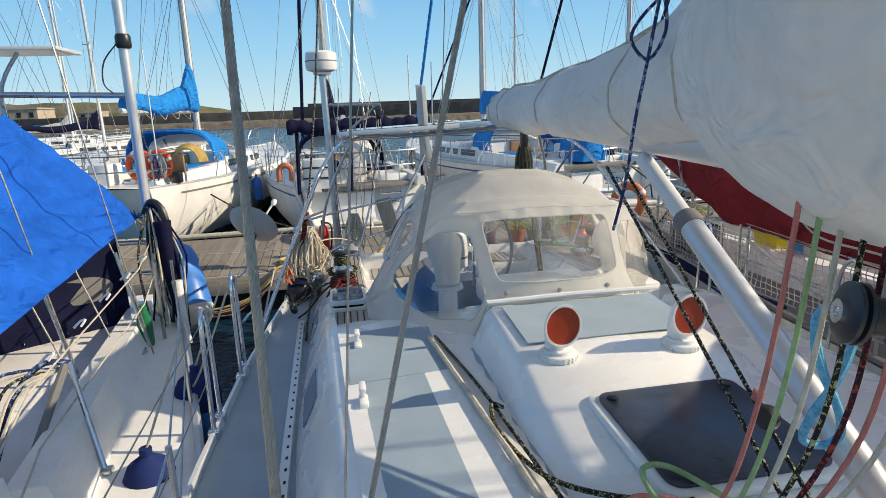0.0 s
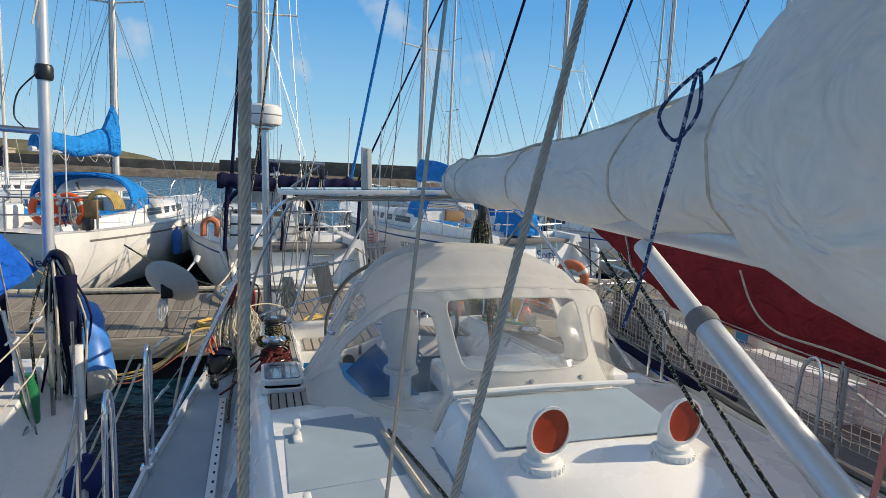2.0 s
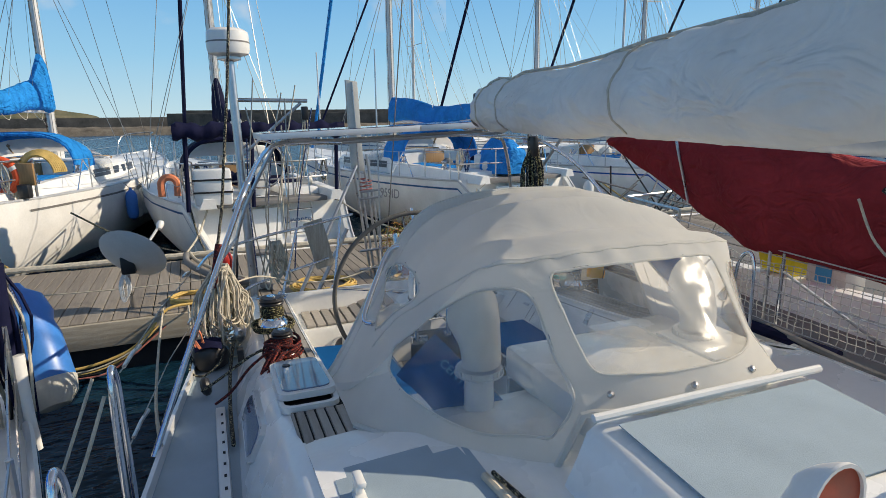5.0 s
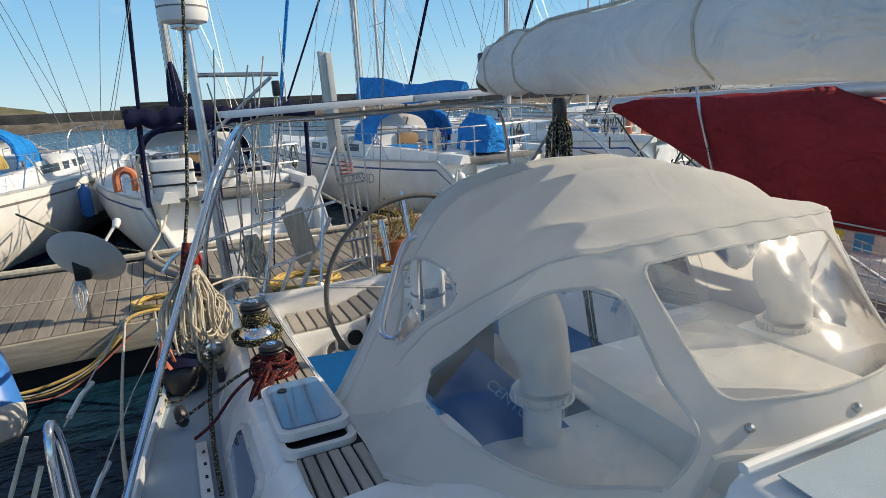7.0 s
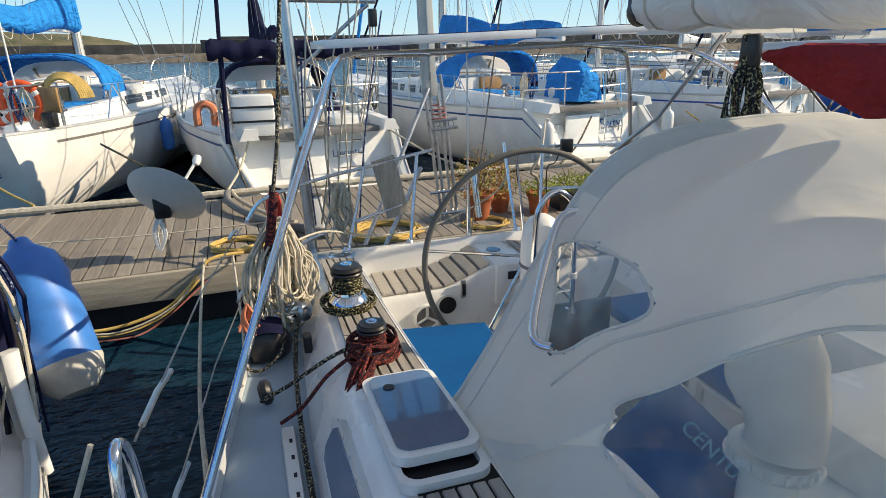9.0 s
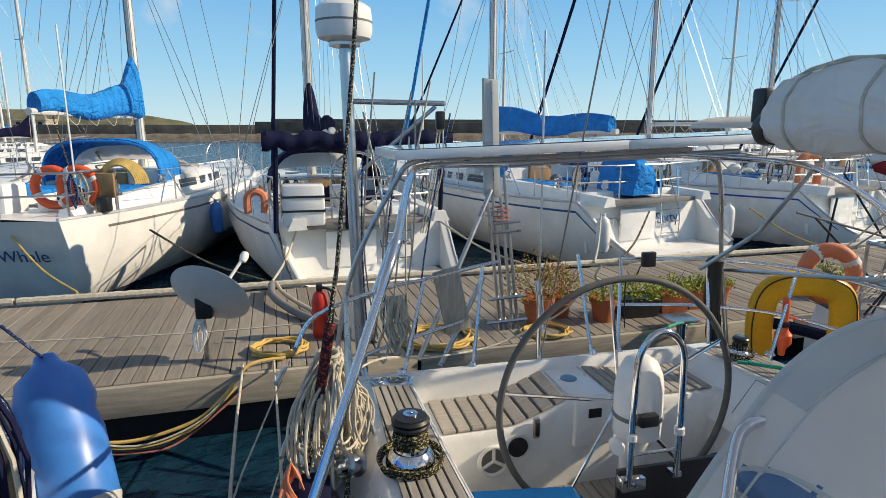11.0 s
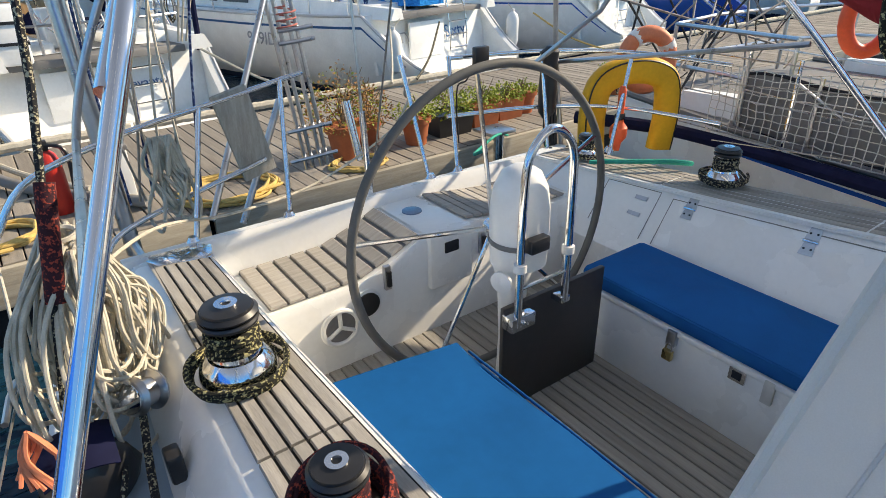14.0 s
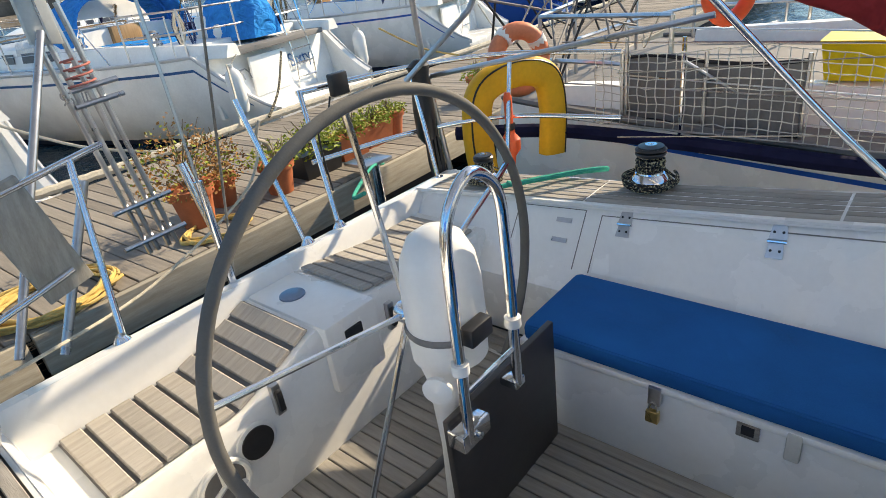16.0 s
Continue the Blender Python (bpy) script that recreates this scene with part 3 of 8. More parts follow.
part("nonslip_panel", sheet([[(x, y, curve_at([(1.98, 0.632), (2.40, 0.662)], y) + 0.02) for x in (-0.37, 0.03, 0.45)] for y in (1.98, 2.1, 2.25, 2.4)], 0.004), NONSLIP, yacht, "blue-grey non-slip panel")
part("trim_rail", tube([(-0.44, 2.43, 0.70), (0.03, 2.41, 0.715), (0.51, 2.43, 0.70)], 0.014, 8), WHITE, yacht)


def rounded(x0, y0, x1, y1, r, z, n=5):
    pts = []
    for cx, cy, a0 in ((x1 - r, y1 - r, 0), (x0 + r, y1 - r, 90), (x0 + r, y0 + r, 180), (x1 - r, y0 + r, 270)):
        for i in range(n + 1):
            a = radians(a0 + 90 * i / n)
            pts.append((cx + r * math.cos(a), cy + r * math.sin(a), z))
    return pts


hatch = thing("deck_hatch", (0.03, 1.3, 0.53), "large smoked acrylic deck hatch in a white frame", "hatch")
tilt = Matrix.Translation((0.03, 1.28, 0.548)) @ Matrix.Rotation(radians(3.5), 4, "X") @ Matrix.Translation((-0.03, -1.28, -0.548))
bmh = prism(rounded(-0.28, 0.98, 0.34, 1.58, 0.06, 0.545), (0, 0, 1), 0.035, 0.006)
bmesh.ops.transform(bmh, matrix=tilt, verts=bmh.verts)
part("frame", bmh, WHITE, hatch)
bmh = prism(rounded(-0.25, 1.01, 0.31, 1.55, 0.05, 0.580), (0, 0, 1), 0.012, 0.003)
bmesh.ops.transform(bmh, matrix=tilt, verts=bmh.verts)
part("pane", bmh, SMOKED, hatch, "dusty smoked acrylic pane")
for x in (-0.2, 0.26):
    part("hinge", lathe([(0.022, 0), (0.022, 0.008), (0.016, 0.012)], (x, 1.5, 0.604), n=14), BLACK, hatch)


def cowl_vent(x, y, z, s=1.0, inside=False):
    v = thing("cowl_vent", (x, y, z), "white cowl ventilator with red lining facing forward" if not inside else "white cowl ventilator under the sprayhood", "ventilator", "cowl vents")
    part("base_ring", lathe([(0.088 * s, 0), (0.09 * s, 0.03 * s), (0.07 * s, 0.035 * s), (0.068 * s, 0.05 * s)], (x, y, z), n=28), WHITE, v)
    for k in range(24):
        a = 2 * math.pi * k / 24
        part("rib", box(-0.004, 0.086 * s, 0.004, 0.004, 0.094 * s, 0.026 * s, m=Matrix.Translation((x, y, z)) @ Matrix.Rotation(a, 4, "Z")), WHITE, v)
    # bent pipe that swells into the mouth
    rr, rin = [], []
    for i in range(13):
        t = i / 12
        a = t * radians(90)
        fw = 1 if inside else -1
        lift = 0.055 if inside else 0.0
        c = Vector((x, y - fw * 0.02 * s + fw * 0.075 * s * (1 - math.cos(a)), z + 0.05 * s + (0.10 + lift) * s * t ** 0.8 + 0.03 * s * math.sin(a)))
        r = (0.056 + 0.034 * t ** 1.5 + 0.02 * (lift > 0)) * s
        d = Vector((0, fw * math.sin(a), math.cos(a)))
        u = Vector((1, 0, 0))
        w = d.cross(u)
        rr.append([c + (u * math.cos(q) + w * math.sin(q) * (1.15 if t > 0.5 else 1)) * r for q in [2 * math.pi * j / 24 for j in range(24)]])
        rin.append([c + (u * math.cos(q) + w * math.sin(q) * (1.15 if t > 0.5 else 1)) * r * 0.9 for q in [2 * math.pi * j / 24 for j in range(24)]])
    part("cowl", loft(rr, cap=False), WHITE, v)
    part("lip", loft([rr[-1], [p + Vector((0, 0.008 * (1 if inside else -1), 0)) for p in rr[-1]], [p + Vector((0, 0.008 * (1 if inside else -1), 0)) for p in rin[-1]], rin[-1]], cap=False), WHITE, v)
    part("lining", loft(rin[5:], cap=True), VENT_RED if not inside else WHITE, v, "dull red lining" if not inside else "")


cowl_vent(-0.275, 1.86, 0.622, 0.9)
cowl_vent(0.285, 1.84, 0.622, 0.9)

for y in (2.0, 2.66):
    b = thing("deck_bracket", (-1.11, y, 0.45), "small white moulded bracket on the coachroof", "bracket", "deck brackets")
    part("foot", box(-1.125, y - 0.045, 0.438, -1.085, y + 0.055, 0.462, 0.008), WHITE, b)
    part("post", box(-1.12, y + 0.01, 0.46, -1.095, y + 0.05, 0.515, 0.008), WHITE, b)
    part("arm", box(-1.122, y - 0.03, 0.505, -1.092, y + 0.05, 0.527, 0.008), WHITE, b)


def portlight(y0, y1):
    p = thing("portlight", (-1.4, y0, 0.1), "rectangular tinted portlight in a pale alloy frame on the cabin side", "window", "portlights")

    def at(y, k, out):
        lo, hi, z = house_side(y)
        q = Vector((-lerp(lo, hi, k), y, z * (k * 1.05)))
        return q + Vector((-0.95, 0, 0.3)) * out

    for nm, pad, o0, o1, ma in (("frame", 0.0, 0.0, 0.026, SOLAR_FRAME), ("pane", 0.026, 0.01, 0.031, TINT)):
        ka, kb = 0.30 + pad * 2, 0.76 - pad * 2
        ring = [(lerp(y0 + pad, y1 - pad, 0.08), ka), (lerp(y0 + pad, y1 - pad, 0.92), ka), (y1 - pad, ka + 0.08), (y1 - pad, kb - 0.08), (lerp(y0 + pad, y1 - pad, 0.92), kb), (lerp(y0 + pad, y1 - pad, 0.08), kb), (y0 + pad, kb - 0.08), (y0 + pad, ka + 0.08)]
        part(nm, loft([[at(y, k, o0) for y, k in ring], [at(y, k, o1) for y, k in ring]]), ma, p)
    for i in range(5):
        for k in (0.325, 0.735):
            part("screw", lathe([(0.006, 0), (0.005, 0.003), (0, 0.004)], at(lerp(y0 + 0.03, y1 - 0.03, i / 4), k, 0.025), (-0.95, 0, 0.3), 8), STEEL_OLD, p)


portlight(2.30, 2.74)
portlight(3.52, 4.06)

# ---------------------------------------------------------------- cockpit
cp = thing("cockpit_moulding", (0, 5, -0.45), "white moulded cockpit with seats, coamings and stern bench", "cockpit", kind="structure")
part("sole", box(-0.97, 3.2, -0.5, 1.05, 5.75, -0.462), GEL, cp)
ys = [3.0 + 3.15 * i / 20 for i in range(21)]
for s in (-1, 1):
    part("coaming_top", sheet([[(s * (house_side(y)[1] - 0.05), y, house_side(y)[2] - 0.001), (s * 1.12, y, house_side(y)[2] + 0.002), (s * 0.985, y, house_side(y)[2] - 0.002)] for y in ys], 0.01), GEL, cp)
part("coaming_inside", sheet([[(-0.985, y, house_side(y)[2]), (-0.965, y, house_side(y)[2] - 0.03), (-0.93, y, -0.1), (-0.86, y, -0.47)] for y in ys], 0.012), GEL, cp)
part("coaming_inside", sheet([[(1.03, y, house_side(y)[2]), (1.015, y, house_side(y)[2] - 0.02), (0.84, y, -0.08), (0.80, y, -0.12), (0.86 if y > 5.16 else 0.80, y, -0.47)] for y in ys], 0.012), GEL, cp)
part("coaming_inside", sheet([[(0.985, y, house_side(y)[2] - 0.003), (1.035, y, house_side(y)[2] - 0.003)] for y in ys], 0.008), GEL, cp)
part("seat_port", box(0.41, 3.3, -0.46, 0.86, 5.15, -0.10, 0.02), GEL, cp, "white moulded side seat with locker")
part("seat_lip", box(0.395, 3.3, -0.125, 0.86, 5.16, -0.095, 0.01), GEL, cp)
part("seat_starboard", box(-0.95, 3.3, -0.46, -0.45, 5.0, -0.06, 0.02), GEL, cp)
lid = thing("locker_lid", (0.9, 4.5, 0), "white locker lid in the seat back with two steel hinges", "locker lid")


def backrest(y, k, out=0.0):
    p = Vector((lerp(0.845, 1.012, k), y, lerp(-0.07, house_side(y)[2] - 0.025, k)))
    return p + Vector((-0.82, 0, 0.55)) * out


for nm, ya, yb, ka, kb in (("panel", 4.12, 5.1, 0.12, 0.9), ("panel", 5.2, 5.5, 0.12, 0.95)):
    part(nm, loft([[backrest(ya, ka, o), backrest(yb, ka, o), backrest(yb, kb, o), backrest(ya, kb, o)] for o in (-0.01, 0.012)]), GEL, lid)
for ya, yb, ka, kb in ((4.105, 5.115, 0.10, 0.92), (5.185, 5.515, 0.10, 0.97)):
    for y0_, y1_, k0_, k1_ in ((ya, ya + 0.004, ka, kb), (yb - 0.004, yb, ka, kb), (ya, yb, kb - 0.012, kb)):
        part("seam", loft([[backrest(y0_, k0_, o), backrest(y1_, k0_, o), backrest(y1_, k1_, o), backrest(y0_, k1_, o)] for o in (0.006, 0.0135)]), GREY_SHEET, lid)
for y in (4.47, 5.01):
    for k0_, k1_ in ((0.66, 0.81), (0.85, 1.0)):
        hg = part("hinge", loft([[backrest(y - 0.028, k0_, o), backrest(y + 0.028, k0_, o), backrest(y + 0.022, k1_, o), backrest(y - 0.022, k1_, o)] for o in (0.008, 0.018)]), STEEL_OLD, lid, "steel strap hinge")
        for dy in (-0.014, 0.014):
            part("screw", lathe([(0.005, 0), (0.004, 0.003), (0, 0.004)], backrest(y + dy, (k0_ + k1_) / 2, 0.018), (-0.82, 0, 0.55), 8), DARK, hg)
    part("hinge_pin", tube([backrest(y - 0.03, 0.83, 0.016), backrest(y + 0.03, 0.83, 0.016)], 0.007, 8), STEEL, lid)
for k in (0.45, 0.75):
    part("catch", loft([[backrest(5.24, k, o), backrest(5.31, k, o), backrest(5.31, k + 0.07, o), backrest(5.24, k + 0.07, o)] for o in (0.008, 0.02)]), STEEL_OLD, lid)

# stern bench with teak slats
def bench_z(x):
    return curve_at([(-0.9, -0.055), (-0.45, -0.05), (-0.3, 0.0), (-0.12, 0.075), (0.16, 0.08), (0.34, 0.055), (0.55, 0.03), (0.95, 0.03)], x)


xs = [-0.98 + 1.98 * i / 40 for i in range(41)]
part("stern_bench", loft([[(x, 5.66, -0.47), (x, 5.645, bench_z(x) - 0.03), (x, 5.665, bench_z(x)), (x, 6.12, bench_z(x)), (x, 6.16, -0.47)] for x in xs]), GEL, cp, "curved white helm bench")
part("stern_wall", loft([[(x, 6.08, -0.1), (x, 6.105, 0.10), (x, 6.125, 0.135), (x, 6.20, 0.12), (x, 6.24, 0.06), (x, 6.29, 0.0), (x, 6.28, -0.1)] for x in [-1.3 + 2.6 * i / 12 for i in range(13)]]), GEL, cp, "white stern coaming")
part("console", box(-0.10, 5.62, -0.2, 0.15, 6.1, 0.088, 0.015), GEL, cp, "white box between the helm seats")
disc = part("lid_disc", lathe([(0.052, 0), (0.05, 0.006), (0.03, 0.008)], (0.0, 5.93, 0.087), n=24), TINT, cp, "blue round deck plate")
# proud dark block; its colour gives the shade of a hollow
part("recess_shade", box(-0.02, 5.612, -0.02, 0.06, 5.625, 0.035, 0.004), DARK, cp)
spk = thing("loudspeaker", (-0.44, 5.63, -0.13), "round black loudspeaker set in the bench front", "loudspeaker")
part("rim", lathe([(0.072, 0), (0.072, 0.008), (0.06, 0.012)], (-0.44, 5.645, -0.15), (0, -1, 0)), WHITE, spk)
part("cone", lathe([(0.059, 0.0), (0.059, 0.017), (0.05, 0.018), (0.02, 0.0135), (0.0, 0.0135)], (-0.44, 5.645, -0.15), (0, -1, 0)), BLACK, spk)
grl = thing("vent_grille", (-0.58, 5.63, -0.25), "round white ventilation grille with three spokes in the bench front", "grille")
part("ring", tube([(-0.58 + 0.085 * math.cos(a), 5.638, -0.22 + 0.085 * math.sin(a)) for a in [2 * math.pi * i / 28 for i in range(28)]], 0.012, 8, True), WHITE, grl)
part("back", lathe([(0.08, 0), (0.08, 0.004)], (-0.58, 5.645, -0.22), (0, -1, 0)), GREY_SHEET, grl)
for a in (90, 210, 330):
    part("spoke", tube([(-0.58, 5.638, -0.22), (-0.58 + 0.085 * math.cos(radians(a)), 5.638, -0.22 + 0.085 * math.sin(radians(a)))], 0.01, 6), WHITE, grl)
for x, z in ((-0.33, -0.04), (0.22, -0.03)):
    lt = thing("toggle_latch", (x, 5.63, z - 0.05), "dark toggle latch on the bench front", "latch", "bench latches")
    part("plate", box(x - 0.016, 5.625, z - 0.07, x + 0.016, 5.65, z + 0.05, 0.003), STEEL_OLD, lt)
    part("lever", box(x - 0.011, 5.61, z - 0.05, x + 0.011, 5.63, z + 0.03, 0.004), BLACK, lt)

cov = thing("seat_cover", (-0.67, 4.5, -0.06), "bright blue canvas cover over the side seat", "cover")
g = []
for i in range(33):
    y = 3.75 + 1.31 * i / 32
    yy = y
    row = []
    for j in range(15):
        k = j / 14
        x = lerp(-0.915, -0.425, k)
        e = max(0, (k - 0.93) / 0.07) + max(0, (y - 5.02) / 0.04) * 0.8
        row.append((x + 0.01 * math.sin(y * 9) * (k > 0.9), yy - 0.1 * (k) * (y > 4.9) * (y - 4.9) / 0.16, 0.045 - 0.05 * min(1, e) + 0.006 * noise.noise((x * 5, y * 4, 0)) - 0.02 * (k - 0.5) ** 2))
    g.append(row)
part("top_panel", sheet(g, 0.02), BLUE_COVER, cov)
part("side_panel", sheet([[(-0.425, y, 0.0), (-0.43 + 0.008 * math.sin(y * 14), y, -0.2)] for y in [3.75 + 1.2 * i / 20 for i in range(21)]], 0.01), BLUE_COVER, cov)
part("piping", tube([(-0.422, 3.8 + 1.12 * i / 20, 0.010) for i in range(21)], 0.0045, 6), BLUE_COVER, cov)

cush = thing("seat_cushion", (0.6, 4.3, -0.1), "long navy blue seat cushion on the white locker seat", "cushion")
part("cushion_body", box(0.395, 3.4, -0.095, 0.815, 5.14, -0.015, 0.024), BLUE_CUSHION, cush)
part("piping", tube([(0.399, 3.4 + 1.7 * i / 20, -0.030) for i in range(21)], 0.004, 6), BLUE_CUSHION, cush)
part("locker_hasp", box(0.385, 4.63, -0.17, 0.412, 4.67, -0.1, 0.004), STEEL_OLD, cp, "steel hasp")
pad = thing("padlock", (0.395, 4.65, -0.24), "small brass padlock hanging from the seat hasp", "padlock")
part("lock_body", box(0.375, 4.63, -0.235, 0.397, 4.672, -0.19, 0.004), BRASS, pad)
part("shackle", tube(spline([(0.386, 4.636, -0.19), (0.386, 4.64, -0.165), (0.386, 4.65, -0.155), (0.386, 4.66, -0.165), (0.386, 4.666, -0.19)], 4), 0.004, 6), STEEL, pad)
ft = thing("flush_latch", (0.405, 4.36, -0.19), "square steel flush latch on the seat front", "latch")
part("plate", box(0.40, 4.345, -0.18, 0.412, 4.41, -0.12, 0.004), STEEL, ft)
# dark box on the plate, coloured as the shade within a finger hole
part("thumb_hole_shade", box(0.397, 4.36, -0.165, 0.402, 4.395, -0.135), DARK, ft)
part("pull_tab", box(0.392, 4.24, -0.2, 0.412, 4.28, -0.10, 0.006), PAPER, cp)

brd = thing("cockpit_table", (0.08, 5.0, -0.46), "folded dark brown cockpit table leaf standing upright", "table")
part("leaf", box(-0.20, 4.99, -0.455, 0.365, 5.012, 0.055, 0.004), DARKBOARD, brd)
part("knob", lathe([(0.008, 0), (0.012, 0.012), (0.0, 0.016)], (-0.15, 4.93, 0.01), (0, -1, 0), 12), STEEL, brd)

# ---------------------------------------------------------------- wheel and pedestal
ped = thing("steering_pedestal", (-0.08, 5.06, -0.45), "white steering pedestal with a large thin grey-rimmed wheel", "pedestal")
part("column", lathe([(0.08, 0), (0.06, 0.04), (0.05, 0.3), (0.06, 0.55), (0.085, 0.65)], (-0.075, 5.085, -0.46), n=28), WHITE, ped)
part("housing", lathe([(0.085, 0), (0.108, 0.01), (0.112, 0.15), (0.11, 0.24), (0.10, 0.31), (0.074, 0.365), (0.035, 0.39), (0.0, 0.395)], (-0.075, 5.06, 0.19), n=32), WHITE, ped, "white domed housing")
part("collar", lathe([(0.114, 0), (0.118, 0.01), (0.114, 0.02)], (-0.075, 5.06, 0.285), n=32), GREY_SHEET, ped)
part("control_box", box(-0.15, 4.91, 0.30, -0.06, 4.95, 0.355, 0.006), BLACK, ped)
part("knob", lathe([(0.0, 0), (0.04, 0.005), (0.042, 0.02), (0.0, 0.03)], (-0.2, 5.0, 0.18), (-1, -0.4, 0), 16), WHITE, ped)
part("axle", tube([(-0.1, 5.06, 0.3), (-0.1, 5.19, 0.3)], 0.02, 10), STEEL, ped)
grd = thing("pedestal_guard", (-0.06, 4.95, 0.0), "bent polished stainless guard rail over the pedestal", "guard rail")
part("loop", tube(spline([(-0.175, 4.94, 0.0), (-0.175, 4.94, 0.15), (-0.172, 4.94, 0.5), (-0.15, 4.94, 0.66), (-0.055, 4.94, 0.735), (0.045, 4.94, 0.66), (0.065, 4.94, 0.5), (0.068, 4.94, 0.15), (0.068, 4.94, 0.03)], 7), 0.0155, 10), STEEL, grd)
part("cross_bar", tube([(-0.175, 4.94, 0.16), (0.068, 4.94, 0.16)], 0.008, 8), STEEL, grd)
for x in (-0.175, 0.068):
    part("clamp", lathe([(0.024, 0), (0.024, 0.03)], (x, 4.94, 0.235), n=14), WHITE, grd)
part("leg_foot", box(-0.21, 4.93, -0.02, -0.09, 4.992, 0.04, 0.006), STEEL, grd)
part("leg_foot", box(0.045, 4.93, 0.015, 0.095, 4.992, 0.045, 0.006), STEEL, grd)

WC, WR = Vector((-0.1, 5.18, 0.30)), 0.615
whl = part("wheel_hub", lathe([(0.03, -0.03), (0.035, 0), (0.03, 0.03), (0.012, 0.045)], WC, (0, -1, 0), 16), STEEL, ped)
part("rim", tube([WC + Vector((WR * math.cos(a), 0, WR * math.sin(a))) for a in [2 * math.pi * i / 72 for i in range(72)]], 0.0165, 10, True), RUBBER, whl, "grey leather rim")
for k in range(5):
    a = radians(98 + 72 * k)
    part("spoke", tube([WC, WC + Vector((WR * math.cos(a), 0, WR * math.sin(a)))], 0.009, 8), STEEL, whl)


def winch(x, y, z, s=1.0, rope=ROPE_OLIVE, turns=4, dark=False):
    w = thing("winch", (x, y, z), "chrome sheet winch on the teak coaming", "winch", "sheet winches")
    part("foot", lathe([(0.105 * s, 0), (0.108 * s, 0.02 * s), (0.10 * s, 0.05 * s), (0.075 * s, 0.075 * s)], (x, y, z), n=32), STEEL if not dark else STEEL_OLD, w)
    part("drum", lathe([(0.068 * s, 0.07 * s), (0.058 * s, 0.10 * s), (0.056 * s, 0.15 * s), (0.066 * s, 0.175 * s)], (x, y, z), n=32), STEEL, w)
    part("jaw", lathe([(0.076 * s, 0.175 * s), (0.08 * s, 0.185 * s), (0.076 * s, 0.192 * s), (0.06 * s, 0.194 * s), (0.076 * s, 0.198 * s), (0.08 * s, 0.205 * s), (0.07 * s, 0.215 * s)], (x, y, z), n=32), BLACK, w, "black self-tailing jaws")
    part("cap", lathe([(0.068 * s, 0.212 * s), (0.066 * s, 0.222 * s), (0.03 * s, 0.226 * s), (0.0, 0.226 * s)], (x, y, z), n=32), BLACK, w, "black winch top")
    part("socket", lathe([(0.03 * s, 0.222 * s), (0.03 * s, 0.232 * s), (0.014 * s, 0.232 * s), (0.012 * s, 0.224 * s), (0.0, 0.224 * s)], (x, y, z), n=20), STEEL, w)
    pts = []
    for i in range(turns * 16):
        a = 2 * math.pi * i / 16
        r = (0.068 + 0.002 * math.sin(i)) * s
        pts.append((x + r * math.cos(a), y + r * math.sin(a), z + 0.085 * s + 0.018 * s * i / 16))
    t = thing("sheet_rope", (x, y, z), "flecked sheet rope wound round a chrome winch", "rope", "winch ropes")
    part("rope_coil", tube(pts, 0.008 * s, 7), rope, t)
    rnd = random.Random(int(x * 100 + y * 10))
    pts = []
    for i in range(30):
        a = 2 * math.pi * i / 10
        r = 0.12 * s + 0.012 * rnd.random() + 0.006 * (i // 10)
        pts.append((x + r * math.cos(a), y + r * math.sin(a), z + 0.012 + 0.014 * (i // 10) + 0.003 * rnd.random()))
    part("rope_tail", tube(spline(pts, 3), 0.008 * s, 7), rope, t)


winch(-1.165, 5.0, 0.225, 1.0)
winch(-1.165, 4.36, 0.264, 0.75, ROPE_RED, 5, True)
winch(1.19, 5.0, 0.235, 0.78, ROPE_DARK)
winch(1.10, 5.78, 0.18, 0.62, ROPE_DARK)

# small open hatch in the coaming
sh = thing("small_hatch", (-1.14, 3.7, 0.34), "small deck hatch propped open with a blue tinted lid", "hatch")
fr = [Vector(p) for p in rounded(-1.265, 3.45, -1.01, 3.99, 0.05, 0.0)]


def deck_at(p, up=0.0):
    return Vector((p.x, p.y, house_side(p.y)[2] + up))


inner = [Vector((lerp(-1.145, p.x, 0.84), lerp(3.72, p.y, 0.90), 0)) for p in fr]
part("frame", loft([[deck_at(p, 0.0) for p in fr], [deck_at(p, 0.03) for p in fr], [deck_at(p, 0.03) for p in inner], [deck_at(p, 0.004) for p in inner]], cap=False), WHITE, sh)
# flat near-black face stands in for the shade under the lid
part("opening", ([deck_at(p, 0.008) for p in inner], [tuple(range(len(inner)))]), DARK, sh, "dark sheet in place of the shaded opening")


def lid_at(p, up):
    y = p.y + 0.085
    return Vector((p.x, y, house_side(y)[2] + 0.032 + up))


part("lid", loft([[lid_at(p, 0) for p in fr], [lid_at(p, 0.03) for p in fr], [lid_at(p, 0.034) for p in inner]]), WHITE, sh)
part("pane", loft([[lid_at(p, 0.033) for p in inner], [lid_at(p, 0.04) for p in inner]]), TINT, sh, "blue tinted pane")
part("handle", lathe([(0.02, 0), (0.018, 0.006)], lid_at(Vector((-1.19, 3.86, 0)), 0.04), n=14), BLACK, sh)
